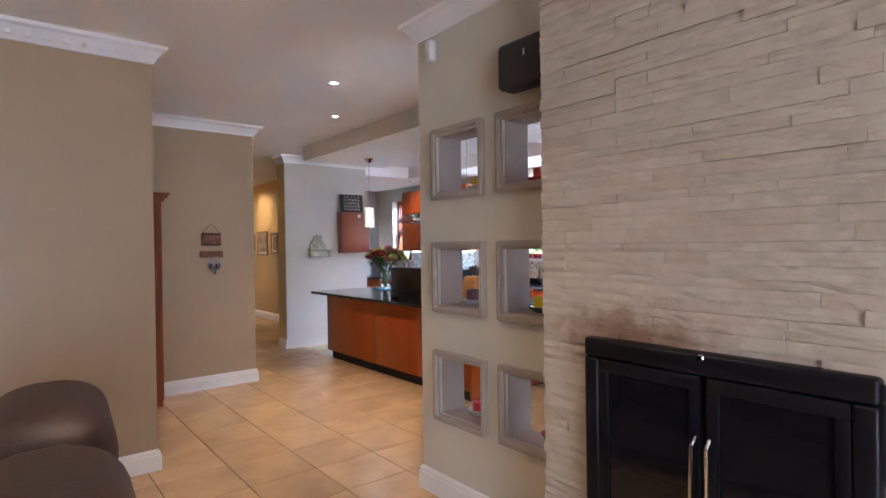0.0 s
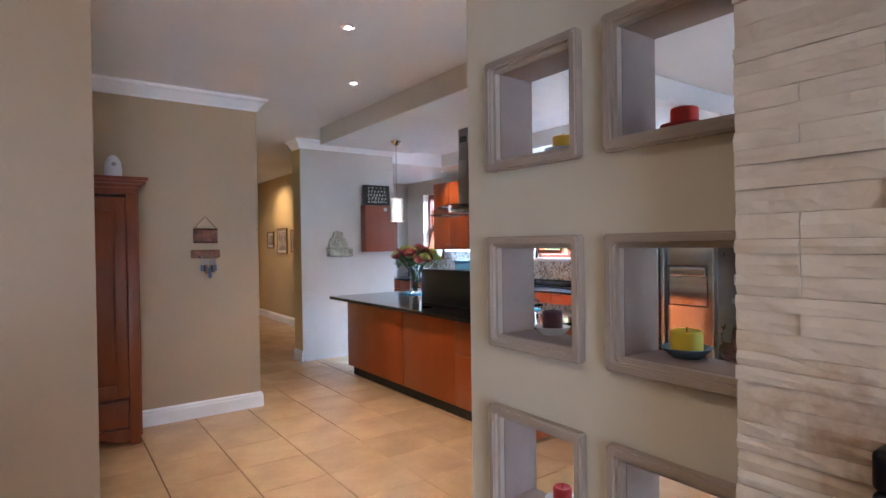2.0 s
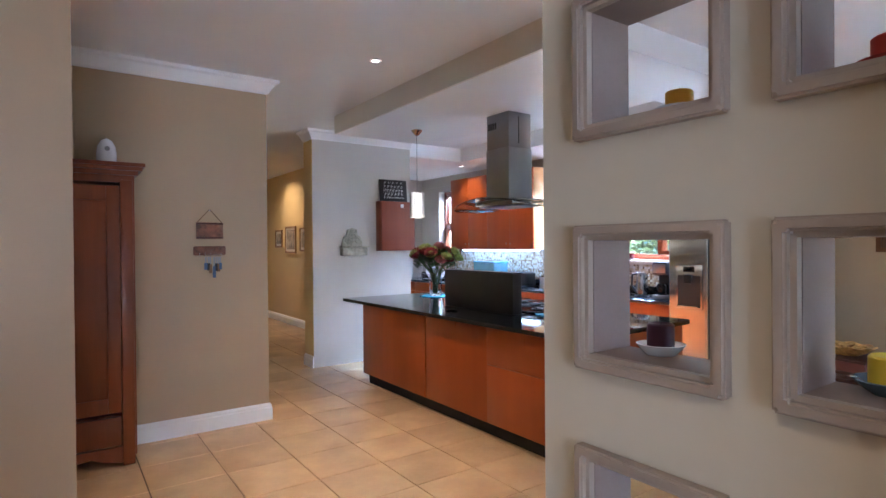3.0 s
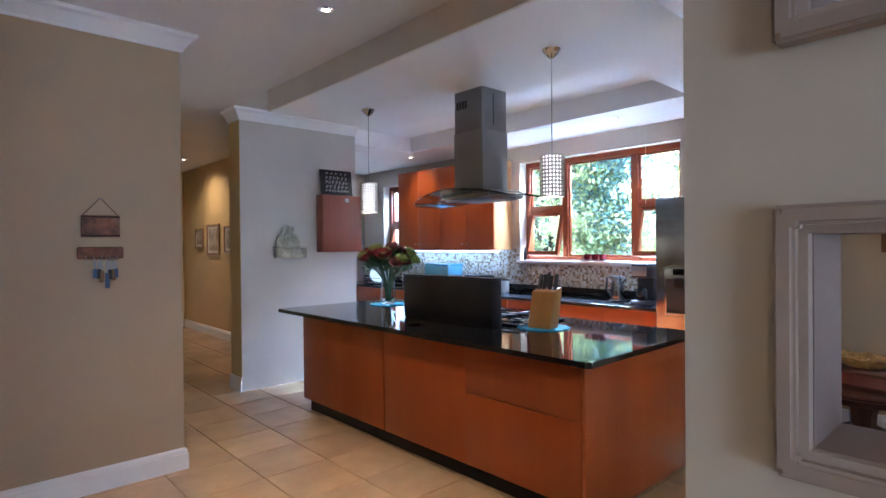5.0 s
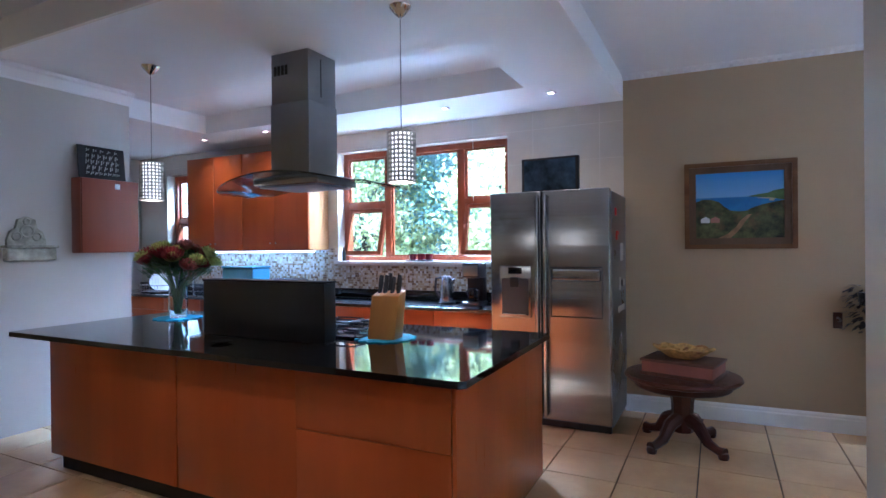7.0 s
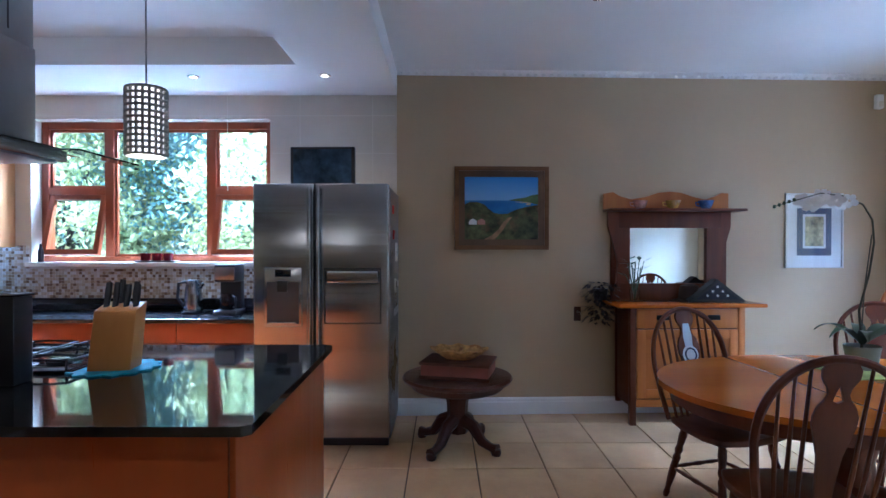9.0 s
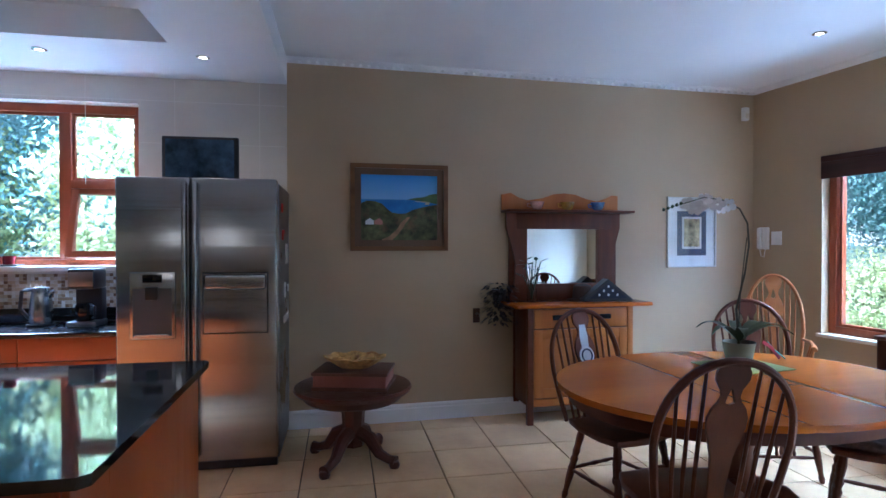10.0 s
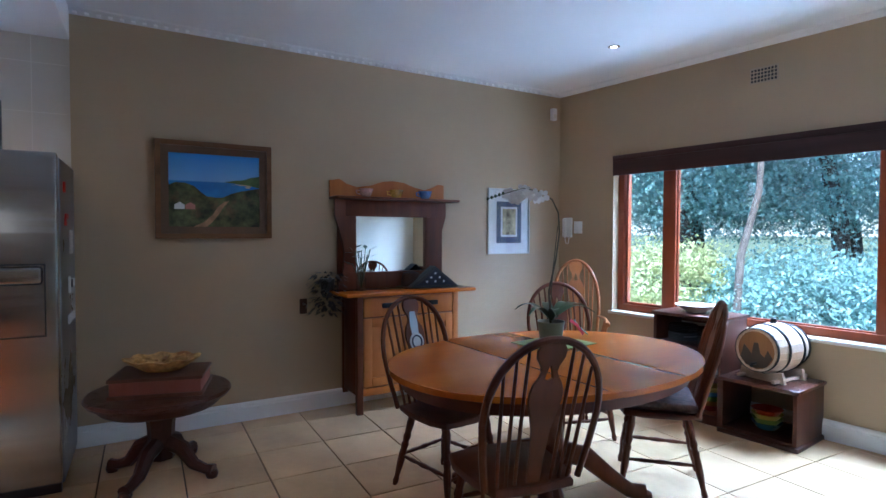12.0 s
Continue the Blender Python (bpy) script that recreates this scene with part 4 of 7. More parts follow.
part("carcass", loc(IX0 + 0.02, IX1, IY0 + 0.02, IY1 - 0.02, 0.105, 0.838, 0), CHERRY, e)
part("plinth", loc(IX0 + 0.05, IX1 - 0.05, IY0 + 0.06, IY1 - 0.04, 0.0, 0.104, 0), BLACKM, e, "black plinth")
GV = 8.36
part("front_panel", loc(IX0, IX0 + 0.02, GV + 0.006, IY1, 0.105, 0.838), CHERRY, e)
part("front_panel", loc(IX0, IX0 + 0.02, 7.5175, GV - 0.006, 0.105, 0.838), CHERRY, e)
part("drawer_front", loc(IX0, IX0 + 0.02, IY0 + 0.025, 7.5182, 0.548, 0.838), CHERRY, e)
part("drawer_front", loc(IX0, IX0 + 0.02, IY0 + 0.025, 7.5182, 0.105, 0.545), CHERRY, e)
part("end_panel", loc(IX0, IX1 + 0.01, IY0, IY0 + 0.02, 0.03, 0.838), CHERRY, e)
part("end_panel", loc(IX0 + 0.021, IX1, IY1 - 0.019, IY1, 0.105, 0.838), CHERRY, e)
top = slab([(5.235, 6.635), (5.26, 6.61), (6.54, 6.63), (6.56, 6.65), (6.56, 9.92), (6.54, 9.94), (5.25, 9.94), (5.235, 9.93)], 0.839, 0.87)
whole("granite_worktop", top, GRANITE, "polished black granite worktop on the island", "worktop")
e = thing("hob_screen", (5.74, 8.14, 0.8715), "matt black upstand screen behind the hob on the island", "screen")
part("panel", bbox((-0.05, 0.05), (-0.48, 0.48), (0, 0.335), 0.004), BLACK, e)
part("cap", bbox((-0.055, 0.055), (-0.485, 0.485), (0.335, 0.345), 0.003), BLACKM, e)
e = thing("spoon_rest", (5.50, 8.25, 0.871), "small clear glass dish on the granite", "dish")
part("dish", lathe([(0, 0), (0.03, 0), (0.06, 0.012), (0.055, 0.013), (0.028, 0.004), (0, 0.004)], 20), CHROME, e)

e = thing("gas_hob", (6.16, 8.0, 0.871), "black glass gas hob with black cast-iron trivets in the granite", "hob")
part("hob_plate", bbox((-0.26, 0.26), (-0.42, 0.42), (0, 0.012), 0.004), DARKGLASS, e)
for x in (-0.12, 0.13):
    for y in (-0.27, 0.0, 0.27):
        b = part("burner", lathe([(0, 0), (0.05, 0), (0.05, 0.012), (0.036, 0.014), (0.036, 0.022), (0, 0.024)], 18), BLACKM, e, at=(x, y, 0.012))
for y in (-0.27, 0.0, 0.27):
    bm = bmesh.new()
    for q in (-0.11, 0.11):
        tube([(-0.24, y + q, 0.012), (-0.235, y + q, 0.045), (0.235, y + q, 0.045), (0.24, y + q, 0.012)], 0.006, 6, bm)
    for x in (-0.235, -0.12, 0.0, 0.13, 0.235):
        tube([(x, y - 0.115, 0.046), (x, y, 0.05), (x, y + 0.115, 0.046)], 0.0055, 6, bm)
    part("trivet", bm, BLACKM, e, "black cast-iron trivet")
for k in range(5):
    part("control_knob", lathe([(0, 0), (0.016, 0), (0.015, 0.02), (0, 0.02)], 14), BLACK, e, at=(-0.235, 0.3 - k * 0.055 - 0.05, 0.012)) if k < 3 else None

MAT_T = surf("turquoise_crochet", (0.02, 0.24, 0.38), 0.85, var=0.3, scale=20, fine=120, bump=0.8, depth=0.003)


def doily(x, y, r):
    pts = [((r + 0.012 * math.cos(a * 14)) * math.cos(a), (r + 0.012 * math.cos(a * 14)) * math.sin(a)) for a in [i * 2 * math.pi / 84 for i in range(84)]]
    whole("crochet_mat", slab(pts, 0, 0.006), MAT_T, "round turquoise crocheted mat on the black worktop", "mat", "crocheted mats", (x, y, 0.871))


doily(6.0, 7.46, 0.17)
doily(6.17, 9.48, 0.17)
e = thing("knife_block", (6.0, 7.45, 0.878), "pale wooden knife block holding black-handled knives on a turquoise mat", "knife block", turned=8)
bk = bbox((-0.06, 0.06), (-0.085, 0.085), (0, 0.25), 0.004)
for v in bk.verts:
    v.co.x += 0.16 * (v.co.z / 0.25) * 0.4 - 0.03
    if v.co.z > 0.1:
        v.co.z += v.co.x * 0.25
part("block", bk, BEECH, e)
for k, (dx, dy, h) in enumerate(((0.0, -0.06, 0.1), (0.0, -0.02, 0.1), (0.0, 0.025, 0.11), (0.0, 0.06, 0.11), (0.04, -0.04, 0.11), (0.04, 0.02, 0.12))):
    kn = part("knife_handle", tube([(0.03 + dx, dy, 0.25), (0.05 + dx, dy, 0.25 + h * 0.5), (0.065 + dx, dy, 0.25 + h)], [0.012, 0.015, 0.013], 8, flat=0.7), BLACK, e, "black knife handle")

VGLASS = glass("vase_glass", (0.93, 0.97, 1.0))
WATER = glass("water", (0.9, 0.95, 0.93), ior=1.33)
e = thing("flower_vase", (6.17, 9.48, 0.878), "clear flared glass vase of red proteas on turquoise mat", "vase")
part("vase", lathe([(0, 0), (0.06, 0), (0.066, 0.01), (0.07, 0.08), (0.07, 0.2), (0.062, 0.25), (0.075, 0.3), (0.105, 0.345), (0.102, 0.345), (0.071, 0.298), (0.058, 0.25), (0.066, 0.198), (0.066, 0.08), (0.062, 0.02), (0, 0.018)], 32), VGLASS, e)
STEM = surf("green_stem", (0.07, 0.12, 0.03), 0.6, var=0.3, fine=60)
REDP = surf("red_petal", (0.26, 0.03, 0.03), 0.55, var=0.4, scale=20, fine=80)
CREAMP = surf("cream_yellow_petal", (0.42, 0.46, 0.12), 0.55, var=0.3, scale=20, fine=80)
PINKP = surf("dusky_pink_petal", (0.40, 0.12, 0.10), 0.55, var=0.35, scale=20, fine=80)
GLEAF = surf("bouquet_leaf", (0.07, 0.15, 0.03), 0.5, var=0.3, scale=10, fine=60)
rk = random.Random(5)


def petals(bm, centre, r, n, up, rows=3, fat=0.35):
    """Layers of pointed petals round a bud."""
    c = Vector(centre)
    rot = Vector((0, 0, 1)).rotation_difference(Vector(up).normalized()).to_matrix()
    for row in range(rows):
        open_ = 0.35 + 0.3 * row
        for k in range(n):
            a = 2 * math.pi * (k + row * 0.5) / n
            d = Vector((math.cos(a), math.sin(a), 0))
            s = Vector((-math.sin(a), math.cos(a), 0)) * r * fat
            base, mid, tip = d * r * 0.15, d * r * (0.4 + open_ * 0.55) + Vector((0, 0, r * 0.6)), d * r * (0.3 + open_) + Vector((0, 0, r * (1.35 - 0.25 * row)))
            vs = [bm.verts.new(c + rot @ p) for p in (base, mid - s, tip, mid + s)]
            bm.faces.new(vs)
    return bm


for k in range(34):
    a, rr = rk.uniform(0, 6.28), 0.25 * math.sqrt(rk.random())
    x, y, z = rr * math.cos(a), rr * math.sin(a), 0.40 + 0.14 * (1 - (rr / 0.25) ** 2) + rk.uniform(-0.03, 0.03)
    up = (x * 2.2, y * 2.2, 0.7)
    part("stem", tube([(rk.uniform(-0.02, 0.02), rk.uniform(-0.02, 0.02), 0.03), (x * 0.25, y * 0.25, 0.24), (x, y, z)], 0.004, 5), STEM, e, "green stem")
    bm = petals(bmesh.new(), (x, y, z), rk.uniform(0.05, 0.072), 12, up)
    kind = (0, 1, 2, 3, 2)[k % 5]
    part("flower_head", bm, (REDP, PINKP, CREAMP, REDP)[kind], e, ("red protea head", "dusky pink protea head", "creamy yellow flower head", "red protea head")[kind], smooth=False)
bm = bmesh.new()
for k in range(700):
    a, rr = rk.uniform(0, 6.28), 0.22 * math.sqrt(rk.random())
    c = Vector((rr * math.cos(a), rr * math.sin(a), 0.32 + 0.13 * (1 - (rr / 0.22) ** 2) + rk.uniform(-0.02, 0.08)))
    d = Vector((math.cos(a), math.sin(a), rk.uniform(-0.1, 1))).normalized()
    s = d.cross(Vector((0, 0, 1))).normalized() * 0.015
    L = rk.uniform(0.05, 0.1)
    bm.faces.new([bm.verts.new(p) for p in (c, c + d * L * 0.5 + s, c + d * L, c + d * L * 0.5 - s)])
part("foliage", bm, GLEAF, e, "narrow green leaves", smooth=False)

# ---- extractor and pendants ----
e = thing("extractor_hood", (6.06, 8.10, 0), "brushed steel extractor with curved glass canopy hung from the ceiling", "extractor hood")
part("chimney_lower", bbox((-0.14, 0.14), (-0.15, 0.16), (1.86, 2.32), 0.003), STEEL_D, e)
part("chimney_upper", bbox((-0.135, 0.135), (-0.145, 0.155), (2.3205, DROP - 0.001), 0.003), STEEL_D, e)
bm = bmesh.new()
for k in range(4):
    box(bm, (-0.139, -0.1355), (0.02 + k * 0.03, 0.04 + k * 0.03), (2.50, 2.56))
part("vent_slots", bm, BLACK, e, "dark vent slots", smooth=False)
part("seam", bbox((-0.02, -0.012), (-0.1475, -0.1455), (2.36, 2.6), 0), BLACK, e)
part("motor_box", bbox((-0.2, 0.2), (-0.26, 0.26), (1.80, 1.86), 0.01), STEEL, e)
part("filter", bbox((-0.17, 0.17), (-0.23, 0.23), (1.79, 1.80), 0.002), STEEL_D, e)
HGLASS = glass("hood_glass", (0.6, 0.66, 0.66))
bm = bmesh.new()
rows = []
for i in range(25):
    y = -0.64 + 1.28 * i / 24
    wdt = 0.30 * math.sqrt(max(0.0, 1 - (abs(y) / 0.66) ** 3)) + 0.04
    z = 1.862 - 0.11 * (abs(y) / 0.64) ** 1.8 + (0.02 if abs(y) > 0.56 else 0)
    rows.append((y, wdt, z))
lo = [[bm.verts.new((sx * w, y, z + dz)) for sx in (-1, -0.33, 0.33, 1)] for dz in (0,) for y, w, z in rows]
hi = [[bm.verts.new((sx * w, y, z + 0.008)) for sx in (-1, -0.33, 0.33, 1)] for y, w, z in rows]
for A, flip in ((lo, True), (hi, False)):
    for a, b in zip(A, A[1:]):
        for k in range(3):
            q = (a[k], a[k + 1], b[k + 1], b[k])
            bm.faces.new(q[::-1] if flip else q)
for k in (0, 3):
    for (a, b), (c, d) in zip(zip(lo, lo[1:]), zip(hi, hi[1:])):
        bm.faces.new((a[k], b[k], d[k], c[k]))
for i in (0, -1):
    for k in range(3):
        bm.faces.new((lo[i][k], lo[i][k + 1], hi[i][k + 1], hi[i][k]))
part("glass_canopy", bm, HGLASS, e, "curved smoked glass canopy")
spot((6.06, 8.1, 1.78), 1.0)

SHADE = surf("pierced_steel_shade", (0.36, 0.34, 0.30), 0.45, 0.1, var=0.1, fine=80)
SHINE = glow("shade_glow", (1.0, 0.93, 0.8), 0.5)


def pendant(x, y):
    e = thing("pendant_lamp", (x, y, 0), "lit cylindrical pierced metal pendant lamp hung from the ceiling", "pendant lamp", "kitchen pendants")
    part("ceiling_cup", lathe([(0, DROP - 0.055), (0.012, DROP - 0.055), (0.03, DROP - 0.04), (0.055, DROP - 0.012), (0.06, DROP - 0.001), (0, DROP - 0.001)], 24), CHROME, e, "chrome ceiling cup")
    part("cable", tube([(0, 0, 1.99), (0, 0, DROP - 0.05)], 0.003, 6), STEEL_D, e)
    bm = bmesh.new()
    R, n, rows, z0, z1 = 0.07, 40, 11, 1.742, 1.99
    dz = (z1 - z0) / rows
    # rings and upright bars leave rows of square holes
    for k in range(rows + 1):
        z = z0 + k * dz
        tube([(R * math.cos(i * 2 * math.pi / 26), R * math.sin(i * 2 * math.pi / 26), z) for i in range(26)], 0.0062, 6, bm, closed=True)
    for k in range(n // 2):
        a = 4 * math.pi * k / n
        tube([(R * math.cos(a), R * math.sin(a), z0), (R * math.cos(a), R * math.sin(a), z1)], 0.0062, 6, bm)
    part("shade", bm, SHADE, e, "pierced grey metal shade")
    part("diffuser", lathe([(0.058, z0 + 0.002), (0.058, z1 - 0.004), (0.055, z1 - 0.004), (0.055, z0 + 0.002), (0.058, z0 + 0.002)], 28), SHINE, e, "glowing inner sleeve")
    part("top_cap", lathe([(0, z1), (0.066, z1), (0.066, z1 + 0.004), (0, z1 + 0.004)], 24), SHADE, e)
    part("bulb", lathe([(0, 1.80), (0.02, 1.81), (0.03, 1.84), (0.02, 1.88), (0.012, 1.92), (0, 1.92)], 16), BULB, e)
    d = bpy.data.lights.new("pendant_light", "POINT")
    d.energy, d.color, d.shadow_soft_size = 0.5, (1.0, 0.82, 0.6), 0.085
    lp = new("pendant_light", d)
    lp.matrix_world = pose(x, y, 1.70)


pendant(5.70, 7.16)
pendant(5.70, 9.115)

# ---- fridge ----
e = thing("fridge", (7.41, 6.41, 0), "tall brushed-steel double-door fridge, shut, on the floor tiles", "fridge")
part("case", bbox((0.07, 0.74), (0.0, 0.95), (0.04, 1.81), 0.006), STEEL_D, e, "grey steel case")
part("kick_plate", bbox((0.03, 0.07), (0.01, 0.94), (0.005, 0.055), 0.002), BLACK, e, "black kick plate")
d = part("door", bbox((0.0, 0.065), (0.005, 0.516), (0.065, 1.83), 0.014, 4), STEEL, e)
part("handle", bbox((-0.042, -0.0005), (0.474, 0.503), (0.09, 1.805), 0.012, 4), STEEL, d)
ring = bmesh.new()
for y0, y1, z0, z1 in ((0.06, 0.45, 1.235, 1.245), (0.06, 0.45, 0.86, 0.866), (0.06, 0.066, 0.866, 1.235), (0.444, 0.45, 0.866, 1.235)):
    box(ring, (-0.002, 0.004), (y0, y1), (z0, z1))
part("hatch_seam", ring, BLACK, d, smooth=False)
part("hatch_grip", bbox((-0.022, 0.0), (0.07, 0.44), (1.135, 1.232), 0.02, 4), STEEL, d)
d = part("door", bbox((0.0, 0.065), (0.522, 0.945), (0.065, 1.83), 0.014, 4), STEEL, e)
part("handle", bbox((-0.042, -0.0005), (0.535, 0.564), (0.09, 1.805), 0.012, 4), STEEL, d)
part("dispenser_frame", bbox((-0.008, 0.0), (0.605, 0.865), (0.84, 1.25), 0.006), STEEL, d)
# Flat plate without depth; its dark grey is the shade inside the recess.
part("dispenser_recess", bbox((-0.0095, -0.0085), (0.625, 0.845), (0.86, 1.15), 0), surf("recess_shade_grey", (0.07, 0.07, 0.075), 0.4, var=0.1), d, "flat grey plate, the recess's shade in its colour")
part("dispenser_display", bbox((-0.012, -0.0085), (0.68, 0.79), (1.185, 1.235), 0.001), DARKGLASS, d, "black display")
part("dispenser_spout", bbox((-0.035, -0.0095), (0.70, 0.77), (1.08, 1.16), 0.006), BLACK, d, "black spout")
part("drip_tray", bbox((-0.03, -0.0095), (0.64, 0.83), (0.862, 0.875), 0.003), STEEL, d)
MAG = surf("red_magnet", (0.6, 0.03, 0.03), 0.4, var=0.1, fine=60)
for k, (x, z, w, h, m, lab) in enumerate(((0.12, 1.66, 0.05, 0.06, MAG, "red"), (0.2, 1.5, 0.09, 0.03, MAG, "red"), (0.16, 1.47, 0.05, 0.05, MAG, "red"), (0.4, 1.35, 0.1, 0.14, TRIM, "white"), (0.3, 1.1, 0.04, 0.1, TRIM, "white"), (0.4, 1.1, 0.03, 0.05, BLACK, "black"), (0.5, 1.1, 0.03, 0.05, TRIM, "white"),
        (0.25, 0.9, 0.03, 0.05, TRIM, "white"), (0.33, 0.9, 0.03, 0.05, TRIM, "white"), (0.41, 0.9, 0.03, 0.05, TRIM, "white"), (0.49, 0.9, 0.03, 0.05, TRIM, "white"))):
    whole("fridge_magnet", bbox((-w / 2, w / 2), (-0.012, -0.001), (-h / 2, h / 2), 0.004), m, "small %s magnet on the grey side of the fridge" % lab, "magnet", "fridge magnets", (7.41 + 0.07 + x, 6.409, z))
# Blotchy blue in the screen colour imitates a reflection of the room.
SCREEN = surf("screen_blue_reflection", (0.05, 0.085, 0.13), 0.2, var=0.6, scale=5, fine=30, bump=0, rvar=0.04)
e = thing("television", (7.62, 6.915, 1.812), "small black flat television, off, standing on the fridge", "television", turned=-2)
part("casing", bbox((-0.02, 0.03), (-0.235, 0.235), (0.015, 0.305), 0.006), BLACK, e)
part("screen", bbox((-0.022, -0.0205), (-0.212, 0.212), (0.042, 0.287), 0), SCREEN, e, "dark screen, bluish reflection put into its colour")
part("stand", bbox((-0.05, 0.06), (-0.1, 0.1), (0, 0.012), 0.004), BLACK, e)
part("stand_neck", bbox((0.0, 0.02), (-0.03, 0.03), (0.012, 0.05), 0.002), BLACK, e)

# ---- base and wall units ----
units = [(7.37, 7.98), (7.98, 8.58), (8.58, 9.18), (9.18, 9.78), (9.78, 10.38), (10.38, 10.98), (10.98, 11.6), (11.6, 12.2), (12.2, 12.79)]
for y0, y1 in units:
    e = thing("base_unit", (7.6, y0, 0), "cherry-wood base unit with drawer above door under black counter", "kitchen unit", "base units")
    w = y1 - y0
    part("carcass", bbox((0.022, 0.555), (0.001, w - 0.001), (0.1, 0.838), 0), CHERRY, e)
    part("plinth", bbox((0.07, 0.08), (0.001, w - 0.001), (0, 0.099), 0), BLACKM, e, "black plinth")
    part("drawer_front", bbox((0, 0.02), (0.003, w - 0.003), (0.69, 0.834), 0.003), CHERRY_H, e)
    d = part("door", bbox((0, 0.02), (0.003, w - 0.003), (0.104, 0.684), 0.003), CHERRY, e)
    part("knob", lathe([(0, 0), (0.006, 0), (0.005, 0.012), (0.011, 0.02), (0, 0.024)], 12), CHROME, d, "small metal knob", at=(0, w - 0.05, 0.62, 0, -90, 0))
whole("granite_counter", bbox((7.57, 8.158), (7.37, 12.795), (0.839, 0.87), 0.005), GRANITE, "polished black granite counter along the kitchen wall", "worktop")
whole("granite_upstand", bbox((8.13, 8.158), (7.37, 12.795), (0.8705, 0.965), 0.003), GRANITE, "black granite upstand along the wall", "upstand")


def mosaic_mat():
    m, nt, b, vec, mp, info = start("mosaic_tile")
    geo = nt.nodes.new("ShaderNodeNewGeometry")
    r = nt.nodes.new("ShaderNodeValToRGB")
    r.color_ramp.interpolation = "CONSTANT"
    cols = ((0.45, 0.36, 0.25), (0.55, 0.5, 0.42), (0.2, 0.13, 0.08), (0.5, 0.42, 0.32), (0.33, 0.24, 0.15), (0.62, 0.6, 0.55))
    el = r.color_ramp.elements
    el[0].color, el[1].position, el[1].color = (*cols[0], 1), 0.2, (*cols[1], 1)
    for k, c in enumerate(cols[2:]):
        q = el.new(0.42 + k * 0.15)
        q.color = (*c, 1)
    nt.links.new(geo.outputs["Random Per Island"], r.inputs[0])
    nt.links.new(r.outputs[0], b.inputs["Base Color"])
    b.inputs["Roughness"].default_value = 0.15
    return m


MOS = mosaic_mat()
verts, faces = [], []
for z_i in range(18):
    z0 = 0.967 + z_i * 0.0243
    for k in range(214):
        y0 = 7.4 + k * 0.0243
        if z_i >= 10 and not (9.46 < y0 < 11.6):
            continue
        b0 = len(verts)
        y1, z1 = y0 + 0.0218, min(z0 + 0.0218, 1.4)
        verts += [(8.151, y0, z0), (8.151, y1, z0), (8.151, y1, z1), (8.151, y0, z1), (8.1585, y0, z0), (8.1585, y1, z0), (8.1585, y1, z1), (8.1585, y0, z1)]
        faces += [(b0, b0 + 3, b0 + 2, b0 + 1), (b0, b0 + 1, b0 + 5, b0 + 4), (b0 + 3, b0 + 7, b0 + 6, b0 + 2), (b0, b0 + 4, b0 + 7, b0 + 3), (b0 + 1, b0 + 2, b0 + 6, b0 + 5)]
me = bpy.data.meshes.new("mosaic_splashback")
me.from_pydata(verts, [], faces)
me.materials.append(MOS)
tagged(new("mosaic_splashback", me), "splashback of small cream and brown glossy mosaic tiles", "splashback", "", "stuff")

for k, (y0, y1) in enumerate(((9.58, 10.538), (10.542, 11.44))):
    e = thing("wall_unit", (7.82, y0, 1.385), "cherry-wood kitchen wall unit with two shut doors above the counter", "kitchen unit", "wall units")
    w = y1 - y0
    # The unit next to the window is lighter: daylight on its end, as colour.
    part("carcass", bbox((0.02, 0.338), (0, w), (0, 1.1), 0.001), CHERRY_LIT if k == 0 else CHERRY, e, "carcass in a lighter wood tone, daylight put into its colour" if k == 0 else "")
    for a, b, ky in ((0.002, w / 2 - 0.0015, w / 2 - 0.04), (w / 2 + 0.0015, w - 0.002, w / 2 + 0.04)):
        d = part("door", bbox((0, 0.019), (a, b), (0.002, 1.098), 0.003), CHERRY, e)
        part("knob", lathe([(0, 0), (0.006, 0), (0.005, 0.012), (0.011, 0.02), (0, 0.024)], 12), CHROME, d, "small metal knob", at=(0, ky, 0.08, 0, -90, 0))
e = thing("strip_light", (8.0, 10.5, 1.384), "slim cool-white strip light, lit, under the wall units", "strip light")
part("strip_body", bbox((-0.03, 0.03), (-0.85, 0.85), (-0.012, -0.001), 0.002), TRIM, e)
part("strip_tube", bbox((-0.022, 0.022), (-0.83, 0.83), (-0.022, -0.012), 0.003), glow("cool_tube", (0.45, 0.7, 1.0), 6), e, "glowing tube")

# counter clutter
e = thing("kettle", (7.92, 8.0, 0.871), "brushed steel jug kettle with a black handle on the counter", "kettle")
part("jug", lathe([(0, 0), (0.068, 0), (0.07, 0.02), (0.065, 0.14), (0.052, 0.24), (0.045, 0.258), (0, 0.262)], 28), STEEL, e)
part("base", lathe([(0, 0), (0.08, 0), (0.08, 0.012), (0, 0.012)], 28), BLACK, e)
part("handle", tube([(-0.02, 0.045, 0.245), (-0.03, 0.1, 0.235), (-0.03, 0.11, 0.12), (-0.02, 0.06, 0.05)], 0.012, 8), BLACK, e, "black handle")
part("spout", tube([(0.0, -0.045, 0.2), (0.0, -0.08, 0.235)], [0.022, 0.012], 10), STEEL, e)
e = thing("coffee_maker", (7.88, 7.70, 0.871), "black and steel drip coffee maker with a glass jug", "coffee maker")
part("base", bbox((-0.1, 0.1), (-0.09, 0.09), (0, 0.035), 0.008), STEEL_D, e)
part("column", bbox((0.02, 0.1), (-0.08, 0.08), (0.035, 0.25), 0.004), BLACK, e)
